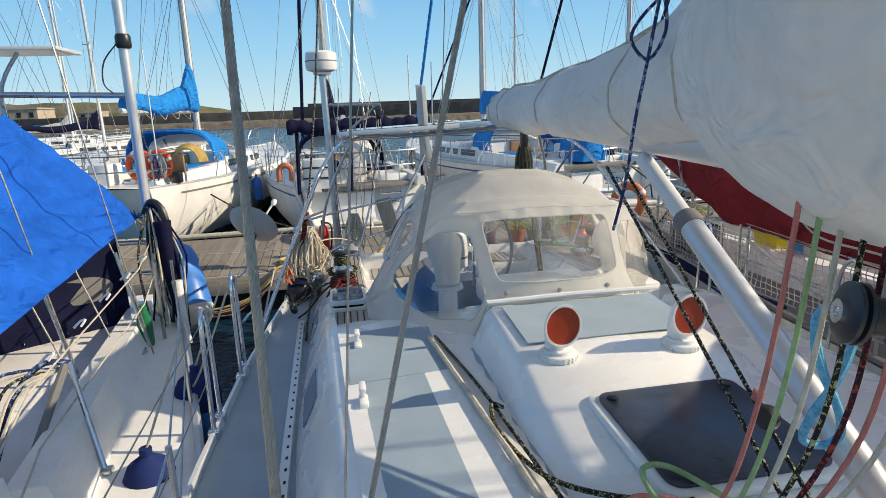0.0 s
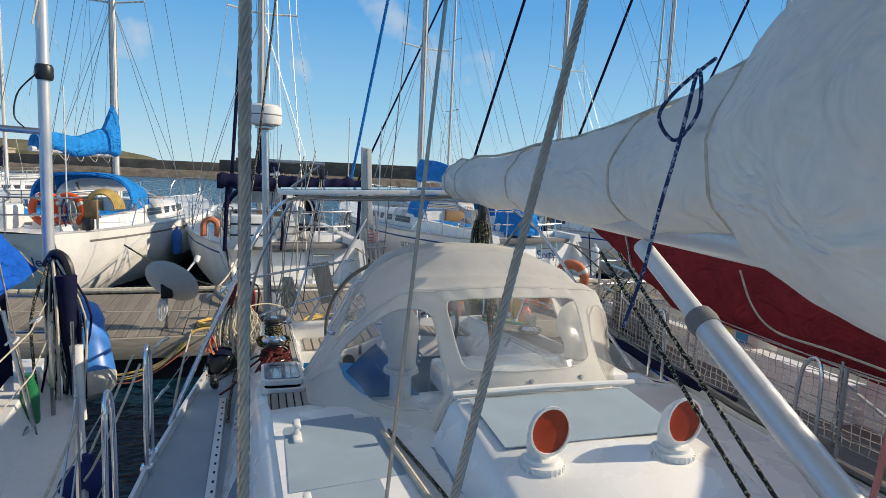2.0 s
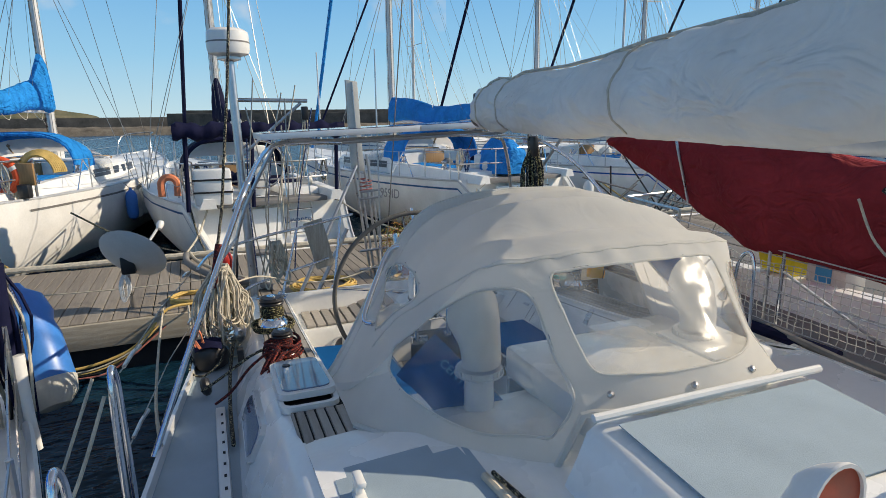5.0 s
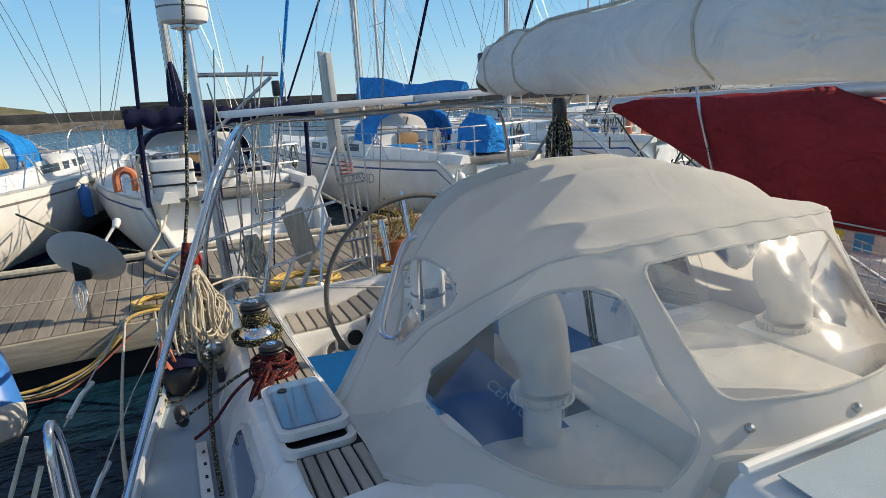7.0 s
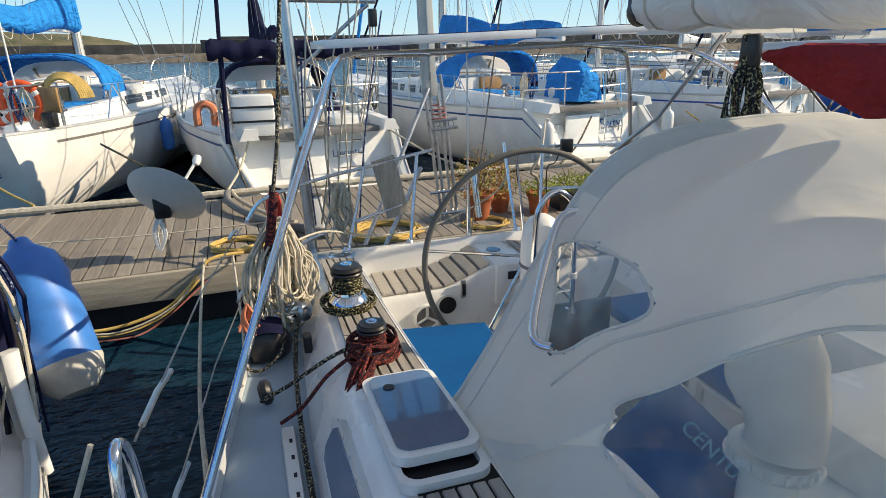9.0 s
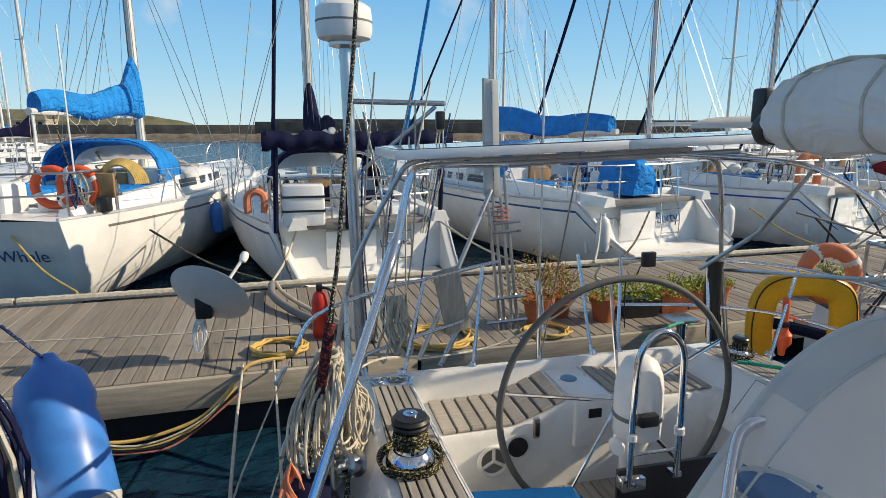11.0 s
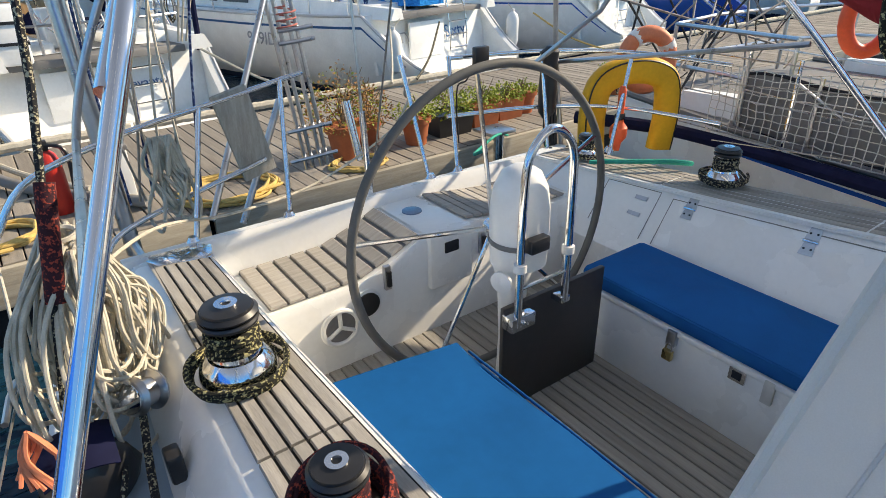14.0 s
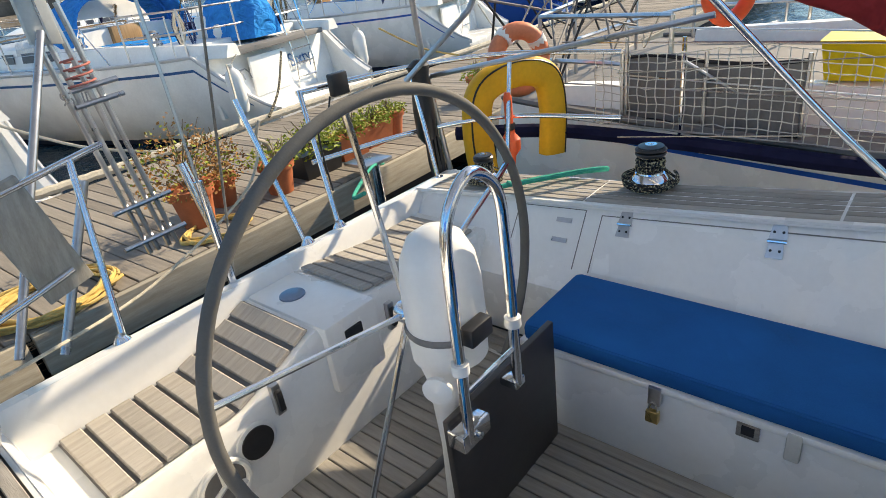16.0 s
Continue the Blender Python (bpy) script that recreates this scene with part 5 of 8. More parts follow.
# ---------------------------------------------------------------- arch, solar panels, radar, pushpit
arch = thing("stern_arch", (0, 5.7, 0), "bent stainless stern arch carrying framed solar panels", "arch")
for s in (-1, 1):
    x1 = 1.0 if s < 0 else 1.15
    fy = 0.0 if s < 0 else 0.3
    part("leg", tube(spline([(s * 1.83, 3.96 + fy * 0.5, 0.02), (s * 1.65, 4.18 + fy, 0.43), (s * 1.39, 4.46 + fy * 1.6, 1.0), (s * 1.27, 4.64 + fy * 1.8, 1.24), (s * 1.12, 5.2 + fy * 0.6, 1.385), (s * x1 * 0.95, 5.66, 1.42), (s * 0.5, 5.72, 1.44 + 0.02 * s)], 8), 0.016, 10), STEEL, arch)
    part("leg", tube(spline([(s * 1.42, 6.26, 0.0), (s * 1.30, 6.26, 0.7), (s * (x1 + 0.03), 6.2, 1.28), (s * (x1 - 0.12), 6.16, 1.425), (s * 0.5, 6.15, 1.44 + 0.02 * s)], 8), 0.016, 10), STEEL_OLD, arch)
    part("brace", tube([(s * 1.45, 4.42 + fy * 1.5, 0.86), (s * 1.32, 6.31, 0.62)], 0.013, 8), STEEL_OLD, arch)
part("cross_bar", tube([(-0.6, 5.72, 1.42), (0.9, 5.72, 1.475)], 0.016, 10), STEEL_OLD, arch)
part("cross_bar", tube([(-0.6, 6.15, 1.42), (0.9, 6.15, 1.475)], 0.016, 10), STEEL_OLD, arch)
part("brace", tube([(1.55, 5.7, 1.50), (1.25, 5.9, 0.95), (1.08, 6.2, 0.66)], 0.014, 8), STEEL_OLD, arch)
part("clamp", tube([(-1.27, 4.64, 1.24), (-1.35, 4.52, 1.10)], 0.021, 10), STEEL, arch)
for k, (xa, xb) in enumerate(((-1.12, 0.10), (0.11, 0.86), (0.87, 1.62))):
    za, zb = 1.455 + 0.035 * (xa + 1.12), 1.455 + 0.035 * (xb + 1.12)
    y0, y1 = 5.56, 6.30
    pn = part("solar_panel", prism([(xa, y0, za), (xb, y0, zb), (xb, y0, zb + 0.045), (xa, y0, za + 0.045)], (0, 1, 0), y1 - y0, 0.003), SOLAR_FRAME, arch, "framed solar panel")
    part("solar_sheet", prism([(xa + 0.02, y0 + 0.02, za + 0.0465), (xb - 0.02, y0 + 0.02, zb + 0.0465), (xb - 0.02, y0 + 0.02, zb + 0.05), (xa + 0.02, y0 + 0.02, za + 0.05)], (0, 1, 0), y1 - y0 - 0.04), SOLAR, pn)

rp = thing("radar_mast", (-1.22, 6.7, 0), "stainless pole with a white radar dome and a lifting arm", "radar")
part("pole", tube([(-1.20, 6.62, -0.05), (-1.24, 6.75, 2.14)], 0.038, 14), STEEL_OLD, rp)
part("standoff", tube([(-1.19, 6.27, 0.01), (-1.20, 6.63, 0.01)], 0.02, 8), STEEL_OLD, rp)
part("bracket", lathe([(0.03, 0), (0.10, 0.02), (0.10, 0.04)], (-1.24, 6.75, 2.10), n=16), STEEL_OLD, rp)
part("dome", lathe([(0.10, 0), (0.165, 0.02), (0.178, 0.06), (0.178, 0.13), (0.172, 0.20), (0.14, 0.225), (0.0, 0.235)], (-1.24, 6.75, 2.145), n=32), WHITE, rp, "white radar dome")
part("band", lathe([(0.180, 0), (0.180, 0.012)], (-1.24, 6.75, 2.255), n=32), GREY_SHEET, rp)
part("arm", tube([(-1.23, 6.74, 1.78), (-0.60, 6.70, 1.77)], 0.018, 10), STEEL_OLD, rp)
part("arm_brace", tube([(-1.22, 6.72, 1.28), (-0.66, 6.70, 1.75)], 0.014, 8), STEEL_OLD, rp)
part("block", box(-0.66, 6.67, 1.60, -0.60, 6.72, 1.72, 0.01), BLACK, rp)
for dx in (-0.015, 0.0, 0.02):
    part("fall", tube(spline([(-0.63 + dx, 6.7, 1.62), (-0.66 + dx * 2, 6.7, 1.3), (-0.75 + dx, 6.72, 0.9)], 5), 0.005, 6), ROPE, rp)
rnd = random.Random(4)
for i in range(9):
    x = -1.16 + 0.05 * i * rnd.uniform(0.5, 1.2)
    solo("backstay_line", tube(spline([(x, 6.6 + 0.1 * rnd.random(), 0.2), (x + rnd.uniform(-0.1, 0.1), 6.6, 0.9), (x + rnd.uniform(-0.05, 0.3), 6.65, 1.4 + 0.6 * rnd.random())], 5), 0.006, 6), rnd.choice([ROPE, ROPE_DARK, WIRE, ROPE_BLUE]), "thin line tied beside the radar pole", "rope", "stern lines")
solo("backstay", tube([(-0.05, 6.27, 0.05), (-0.02, 3.4, 9.0)], 0.005, 8), WIRE, "wire backstay rising from the stern", "rigging wire")
bs = thing("backstay_adjuster", (-1.35, 5.0, 0), "dark spiral-wrapped stay by the quarter", "rigging")
part("wrap", tube([(-1.62, 5.02, 0.05), (-1.42, 5.35, 1.0), (-1.30, 5.6, 1.9), (-1.02, 6.1, 4.5)], 0.010, 8), ROPE_DARK, bs)
part("cover", tube([(-1.52, 5.18, 0.5), (-1.46, 5.27, 0.78)], 0.024, 10), ROPE_RED, bs, "dark red flecked wrap")

push = thing("pushpit", (0, 6.4, 0), "stainless stern rail with upright posts", "rail")
for pts in ([(0.62, 6.47, 0.70), (1.2, 6.3, 0.70), (1.66, 6.0, 0.68), (1.80, 5.4, 0.66)], [(0.62, 6.47, 0.36), (1.2, 6.3, 0.36), (1.66, 6.0, 0.34), (1.80, 5.4, 0.33)],
            [(-0.28, 6.45, 0.735), (-0.385, 6.45, 0.717), (-0.766, 6.45, 0.646), (-1.1, 6.42, 0.595), (-1.5, 6.1, 0.56), (-1.62, 5.6, 0.55)], [(-0.53, 6.44, 0.345), (-0.64, 6.44, 0.314), (-1.0, 6.44, 0.22), (-1.28, 6.38, 0.14), (-1.38, 6.24, 0.02)]):
    part("rail", tube(spline(pts, 6), 0.0125, 10), STEEL, push)
for (xa, ya), (x, y, z) in (((0.49, 6.19), (0.63, 6.46, 0.71)), ((1.15, 6.12), (1.22, 6.3, 0.70)), ((1.45, 5.9), (1.68, 5.98, 0.68)), ((-0.545, 6.18), (-0.40, 6.45, 0.715)), ((-1.0, 6.18), (-0.80, 6.45, 0.64)), ((0.30, 6.19), (0.30, 6.47, 0.75))):
    part("post", tube([(xa, ya, 0.06), (x, y, z)], 0.0125, 10), STEEL, push)
    part("post_foot", lathe([(0.035, 0), (0.03, 0.01), (0.017, 0.03)], (xa, ya, 0.118), n=14), STEEL, push)
ant = thing("antenna_pole", (-0.09, 6.19, 0.1), "thin whip aerial in a steel socket at the stern", "antenna")
part("socket", tube([(-0.09, 6.19, 0.09), (-0.085, 6.22, 0.55)], 0.017, 10), STEEL, ant)
part("whip", tube([(-0.085, 6.22, 0.5), (-0.04, 6.36, 2.2)], 0.007, 8), STEEL_OLD, ant)
bb = thing("stern_camera", (0.78, 6.38, 0.64), "small square black box clamped to the stern rail", "camera box")
part("case", box(0.73, 6.33, 0.66, 0.83, 6.37, 0.765, 0.008), BLACK, bb)
part("cable", tube(spline([(0.74, 6.38, 0.66), (0.70, 6.38, 0.58), (0.65, 6.40, 0.55), (0.655, 6.42, 0.4), (0.67, 6.42, 0.2)], 5), 0.005, 6), BLACK, bb)
bag = thing("black_strap", (1.28, 6.25, 0.3), "black strap bundle hanging from the stern rail", "strap")
part("hank", lathe([(0.02, 0), (0.055, 0.05), (0.06, 0.2), (0.05, 0.36), (0.06, 0.42), (0.02, 0.45)], (1.25, 6.26, 0.28), n=10), BLACK, bag)
for k in range(4):
    part("loop", tube(spline([(1.23 + 0.02 * k, 6.24, 0.62), (1.20 + 0.03 * k, 6.22, 0.2 - 0.02 * k), (1.25 + 0.02 * k, 6.22, 0.12), (1.28 + 0.01 * k, 6.24, 0.3)], 5), 0.012, 6), BLACK, bag)

hs = thing("horseshoe_buoy", (1.75, 6.15, 0.0), "yellow horseshoe lifebuoy hung on the stern rail", "lifebuoy")
HC = Vector((1.88, 6.1, 0.26))
hp = spline([(-0.26, -0.28, 0), (-0.28, 0.0, 0), (-0.225, 0.21, 0), (0, 0.275, 0), (0.225, 0.21, 0), (0.28, 0.0, 0), (0.26, -0.28, 0)], 8)
rx = Vector((0.93, -0.36, 0)).normalized()
ry = Vector((0.36, 0.93, 0)).normalized()
rings = []
for i, p in enumerate(hp):
    a = hp[max(0, i - 1)]
    b = hp[min(len(hp) - 1, i + 1)]
    d = (b - a).normalized()
    nn = Vector((-d.y, d.x, 0))
    c = HC + rx * p.x + Vector((0, 0, 1)) * p.y
    nv = rx * nn.x + Vector((0, 0, 1)) * nn.y
    rings.append([c + nv * (0.088 * math.copysign(abs(math.cos(q)) ** 0.6, math.cos(q))) + ry * (0.055 * math.copysign(abs(math.sin(q)) ** 0.6, math.sin(q))) for q in [2 * math.pi * j / 20 for j in range(20)]])
part("foam", loft(rings), YELLOW, hs)
part("edge_piping", tube([r[3] for r in rings], 0.006, 6), BLACK, hs)
part("edge_piping", tube([r[17] for r in rings], 0.006, 6), BLACK, hs)
dl = thing("marker_light", (1.62, 5.95, 0.05), "small orange floating rescue light hanging from the rail", "rescue light")
part("float", lathe([(0.0, 0), (0.02, 0.0), (0.026, 0.05), (0.055, 0.09), (0.055, 0.15), (0.03, 0.18), (0.028, 0.2)], (1.60, 5.96, 0.08), n=18), ORANGE, dl)
part("clip", box(1.57, 5.94, 0.28, 0.0 + 1.63, 5.98, 0.32, 0.006), BLACK, dl)
part("tube", lathe([(0.022, 0), (0.024, 0.14), (0.015, 0.17)], (1.60, 5.96, 0.32), n=14), ORANGE, dl)
solo("teal_line", tube(spline([(0.95, 5.62, 0.225), (1.05, 5.55, 0.225), (1.25, 5.40, 0.22), (1.32, 5.25, 0.235), (1.22, 5.32, 0.25), (1.02, 5.52, 0.24), (0.97, 5.56, 0.25)], 7), 0.012, 8), ROPE_TEAL, "teal mooring rope lying on the coaming", "rope")
solo("mooring_line", tube(spline([(0.85, 6.4, 0.12), (1.1, 6.8, -0.05), (1.9, 7.5, -0.22), (2.3, 7.8, -0.36)], 8), 0.012, 8), ROPE_TEAL, "teal mooring rope to the dock", "rope")
hd = thing("hand_line", (-0.95, 6.2, 0.1), "off-white line led along the stern", "rope")
part("line", tube(spline([(-1.5, 5.3, 0.45), (-1.2, 5.7, 0.42), (-0.8, 6.2, 0.20), (-0.3, 6.42, 0.16), (0.2, 6.45, 0.35), (0.35, 6.44, 0.55)], 8), 0.0065, 7), ROPE, hd)

fp = thing("fairlead_plate", (-1.09, 6.0, 0.14), "polished steel fairlead plate on the quarter corner", "fairlead")
part("plate", prism([(-1.22, 6.04, 0.142), (-1.19, 5.95, 0.150), (-0.99, 5.90, 0.152), (-0.96, 6.02, 0.150), (-1.0, 6.09, 0.140), (-1.2, 6.10, 0.134)], (0, 0, 1), 0.012, 0.003), STEEL, fp)
for x in (-1.17, -1.01):
    part("bolt", lathe([(0.01, 0), (0.008, 0.005), (0, 0.006)], (x, 6.0, 0.162), n=10), STEEL_OLD, fp)

# raised gangway, board, tubes
gw = thing("gangway", (0.2, 7.62, -0.35), "folded passerelle stood upright behind the stern", "gangway")
for dx in (-0.07, -0.02, 0.05, 0.10):
    part("side_tube", tube([(0.22 + dx, 7.62, -0.18), (0.05 + dx, 7.60, 1.22)], 0.016, 8), STEEL_OLD, gw)
part("board_end", prism([(-0.03, 7.57, 1.05), (0.11, 7.57, 1.03), (0.075, 7.57, 2.0), (-0.055, 7.57, 2.02)], (0, 1, 0), 0.05, 0.006), PAPER, gw, "pale board end")
part("rib", prism([(0.045, 7.562, 1.05), (0.055, 7.562, 1.05), (0.02, 7.562, 2.0), (0.01, 7.562, 2.0)], (0, 1, 0), 0.01), STEEL_OLD, gw)
for z in (-0.1, 0.12, 0.72, 0.8):
    part("cross_tube", tube([(0.02 + 0.05 * z, 7.6, z), (0.38 - 0.1 * z, 7.58, z + 0.02)], 0.015, 8), STEEL_OLD, gw)
part("tie", tube([(0.13 + 0.07 * math.cos(a), 7.60 + 0.04 * math.sin(a), 0.80 + 0.004 * i) for i, a in enumerate([0.6 * k for k in range(40)])], 0.006, 6), ROPE_PINK, gw, "faded red lashing")
part("stand", tube([(0.38, 7.2, -0.05), (0.36, 7.3, 0.35)], 0.03, 12), STEEL, gw)
for a, b in (((0.02, 7.55, 1.1), (-0.75, 6.9, -0.1)), ((-0.25, 6.9, 0.52), (-0.62, 6.75, -0.1))):
    part("brace", tube([a, b], 0.02, 10), STEEL_OLD, gw)
solo("wooden_board", box(-0.088, -0.014, -0.235, 0.088, 0.014, 0.235, 0.004, Matrix.Translation((-0.60, 6.49, 0.47)) @ Matrix.Rotation(radians(-14), 4, "Y") @ Matrix.Rotation(radians(8), 4, "X")), PLANKWOOD, "bare weathered board tied to the stern rail", "board")

# white rope bundle and lines on the quarter
rb = thing("rope_bundle", (-1.45, 5.25, 0.05), "large bundle of off-white rope hung on the quarter", "rope bundle")
rnd = random.Random(12)
for i in range(58):
    cx, cy = -1.46 + rnd.uniform(-0.05, 0.05), 5.36 + rnd.uniform(-0.12, 0.12)
    w = rnd.uniform(0.03, 0.19)
    bot = rnd.uniform(-0.02, 0.26)
    sl = rnd.uniform(-0.06, 0.10)
    part("loop", tube(spline([(cx, cy, 0.60), (cx - w * 0.6 + sl, cy - w, 0.46), (cx - w * 0.7 + sl, cy - w * 1.3 - 0.03, bot + 0.12), (cx + sl, cy - 0.05, bot), (cx + w * 0.6 + sl, cy + w * 0.8, bot + 0.13), (cx + w * 0.4, cy + w * 0.6, 0.45), (cx, cy, 0.60)], 6), 0.0062, 6), ROPE, rb)
part("wrap", tube([(-1.46 + 0.035 * math.cos(0.5 * k), 5.36 + 0.04 * math.sin(0.5 * k), 0.53 + 0.0015 * k) for k in range(60)], 0.009, 6), ROPE, rb)
rb2 = thing("rope_bundle", (-1.0, 6.3, 0.15), "small hank of grey rope on the stern rail", "rope bundle")
for i in range(12):
    cx = -1.0 + rnd.uniform(-0.05, 0.05)
    w = rnd.uniform(0.03, 0.09)
    bot = rnd.uniform(0.1, 0.3)
    jx, jy = rnd.uniform(-0.05, 0.05), rnd.uniform(-0.06, 0.06)
    part("loop", tube(spline([(cx, 6.42, 0.55), (cx - w * rnd.uniform(0.3, 0.8), 6.4 + jy, 0.42), (cx - w * 0.6 + jx, 6.4 - jy, bot + 0.08), (cx + jx, 6.39, bot), (cx + w * 0.6 + jx, 6.38 + jy, bot + 0.1), (cx + w * 0.5, 6.4, 0.4), (cx, 6.42, 0.55)], 5), 0.008, 6), ROPE, rb2)
ok_ = thing("orange_knot", (-1.64, 4.93, 0.15), "knot of frayed orange twine on the leg of the arch", "twine")
for i in range(16):
    a = rnd.uniform(0, 6.28)
    part("strand", tube(spline([(-1.645, 4.93, 0.34), (-1.645 + 0.03 * math.cos(a), 4.93 + 0.03 * math.sin(a), 0.28), (-1.645 + 0.05 * math.cos(a + 1), 4.93 + 0.05 * math.sin(a + 1), 0.19 + 0.05 * rnd.random())], 4), 0.005, 5), ORANGE_FADED, ok_)
rd = thing("rope_hank", (-1.25, 4.3, 0.28), "hank of red-flecked dark rope lying by the winch", "rope")
for i in range(7):
    r0 = rnd.uniform(0.085, 0.105)
    z0 = 0.295 + 0.012 * i
    part("loop", tube(spline([(-1.165 + r0 * math.cos(q), 4.36 + r0 * math.sin(q), z0 + 0.012 * math.sin(q * 2 + i)) for q in [2 * math.pi * j / 10 + i for j in range(11)]], 3), 0.0075, 7), ROPE_RED, rd)
for i in range(9):
    e1, e2 = rnd.uniform(-0.03, 0.03), rnd.uniform(-0.05, 0.05)
    part("loop", tube(spline([(-1.19, 4.26, 0.33 + 0.008 * i), (-1.26 + e1, 4.20 + e2, 0.31), (-1.33 + e1, 4.10 + e2, 0.20), (-1.36 + e1, 4.03 + e2, 0.145), (-1.33 + e1, 4.02 + e2, 0.16), (-1.26 + e2 * 0.5, 4.12, 0.28), (-1.17 + e1, 4.25, 0.34)], 5), 0.0075, 7), ROPE_RED, rd)
part("tail", tube(spline([(-1.26, 4.30, 0.33), (-1.36, 4.33, 0.24), (-1.46, 4.34, 0.12), (-1.55, 4.36, 0.05)], 6), 0.008, 7), ROPE_RED, rd)
cd = thing("clutch_drum", (-1.40, 5.14, 0.15), "small furling line drum on the coaming side", "furler block")
part("drum", lathe([(0.055, -0.04), (0.06, -0.03), (0.04, -0.02), (0.04, 0.02), (0.06, 0.03), (0.05, 0.045)], (-1.40, 5.14, 0.18), (-0.8, -0.5, 0.3), 20), STEEL_OLD, cd)
part("plate", lathe([(0.045, 0.045), (0.045, 0.052), (0.01, 0.055)], (-1.40, 5.14, 0.18), (-0.8, -0.5, 0.3), 20), STEEL, cd)
bx = thing("deck_block", (-1.62, 4.55, 0.0), "black turning block on the toe rail with a dark sheet", "block")
part("cheek", lathe([(0.04, -0.025), (0.055, -0.01), (0.055, 0.01), (0.04, 0.025)], (-1.60, 4.58, 0.07), (1, 0, 0.2), 18), BLACK, bx)
part("sheet", tube(spline([(-1.62, 4.5, 0.08), (-1.5, 4.42, 0.18), (-1.35, 4.36, 0.30), (-1.24, 4.36, 0.34)], 6), 0.009, 6), ROPE_DARK, bx)
pch = thing("black_bag", (-1.58, 5.02, 0.0), "black canvas pouch slumped on the side deck", "bag")
part("pouch", loft([[(-1.58 + r * math.cos(a) * (1 + 0.12 * math.sin(3 * a + z * 20)), 5.02 + 0.85 * r * math.sin(a) * (1 + 0.1 * math.cos(2 * a + z * 12)), z) for a in [2 * math.pi * j / 20 for j in range(20)]] for r, z in ((0.06, 0.0), (0.105, 0.02), (0.115, 0.08), (0.10, 0.14), (0.075, 0.18), (0.03, 0.20))]), BLACK, pch)
part("flap", sheet([[(-1.66 + 0.02 * i, 4.93 + 0.03 * j, 0.205 - 0.03 * (j - 3) ** 2 / 9 - 0.02 * (i - 4) ** 2 / 16) for j in range(7)] for i in range(9)], 0.006), NAVY, pch, "dark canvas flap")
part("strap", tube(spline([(-1.68, 5.0, 0.10), (-1.70, 4.92, 0.04), (-1.62, 4.86, 0.02), (-1.52, 4.9, 0.08), (-1.49, 5.0, 0.12)], 5), 0.008, 6), ROPE_DARK, pch)
solo("deck_line", tube(spline([(-1.47, 3.9, 0.035), (-1.475, 4.3, 0.035), (-1.46, 4.8, 0.06), (-1.42, 5.1, 0.14)], 6), 0.011, 7), ROPE_DARK, "dark sheet led along the side deck", "rope")
lv = thing("line_holder", (-1.385, 4.6, 0.1), "black cam cleat on the coaming side", "cleat")
part("body", box(-1.41, 4.86, 0.07, -1.37, 4.92, 0.16, 0.008), BLACK, lv)

# stanchion hoops and guard wires, starboard and port
for s, ys in ((-1, (2.72, 3.42)), (1, (1.2, 2.6, 3.9))):
    for y in ys:
        x = s * (curve_at(EDGE, y) - 0.01)
        h = thing("stanchion_hoop", (x, y, 0.0), "bent stainless boarding-gate stanchion on the deck edge", "stanchion", "gate stanchions")
        part("hoop", tube(spline([(x, y - 0.06, 0.02), (x, y - 0.055, 0.4), (x, y - 0.045, 0.62), (x, y, 0.70), (x, y + 0.075, 0.62), (x, y + 0.10, 0.4), (x, y + 0.12, 0.02)], 6), 0.0125, 10), STEEL, h)
        for dy in (-0.06, 0.12):
            part("foot", box(x - 0.03, y + dy - 0.03, 0.0, x + 0.03, y + dy + 0.03, 0.05, 0.006), STEEL, h)
for s in (-1, 1):
    for z in (0.33, 0.64):
        solo("guard_wire", tube([(s * (curve_at(EDGE, y) - 0.01), y, z - 0.02 * math.sin(k)) for k, y in enumerate((-3.0, -1.0, 1.0, 2.66))], 0.003, 6), WIRE, "thin stainless guard wire", "guard wire", "guard wires")
        solo("guard_wire", tube([(s * (curve_at(EDGE, y) - 0.01), y, z - 0.05 * (y > 4.5)) for y in (3.52, 4.4, 5.35)], 0.003, 6), WIRE, "thin stainless guard wire", "guard wire", "guard wires")
for z in (0.33, 0.64):
    for y0, y1 in ((3.58, 3.86), (5.0, 5.2)):
        solo("wire_tensioner", tube([(-(curve_at(EDGE, y0) - 0.01), y0, z), (-(curve_at(EDGE, (y0 + y1) / 2) - 0.01), (y0 + y1) / 2, z), (-(curve_at(EDGE, y1) - 0.01), y1, z - 0.02)], 0.0085, 8), STEEL_OLD, "steel tensioner sleeve on a guard wire", "tensioner", "guard wire tensioners")
solo("gate_line", tube(spline([(-1.88, 3.36, 0.62), (-1.98, 3.2, 0.35), (-2.2, 3.4, -0.05), (-2.5, 3.9, -0.1)], 6), 0.007, 6), ROPE, "off-white line over the deck edge", "rope")
solo("spring_line", tube(spline([(-1.80, 4.0, 0.05), (-1.95, 5.2, -0.25), (-2.05, 6.6, -0.36), (-2.1, 7.8, -0.36)], 8), 0.011, 7), ROPE, "off-white mooring line from the deck edge to the dock", "rope")
solo("spring_line", tube(spline([(-1.70, 4.7, 0.05), (-1.72, 5.6, -0.15), (-1.80, 7.0, -0.32), (-1.85, 7.85, -0.36)], 8), 0.009, 7), ROPE, "off-white mooring line from the deck edge to the dock", "rope")
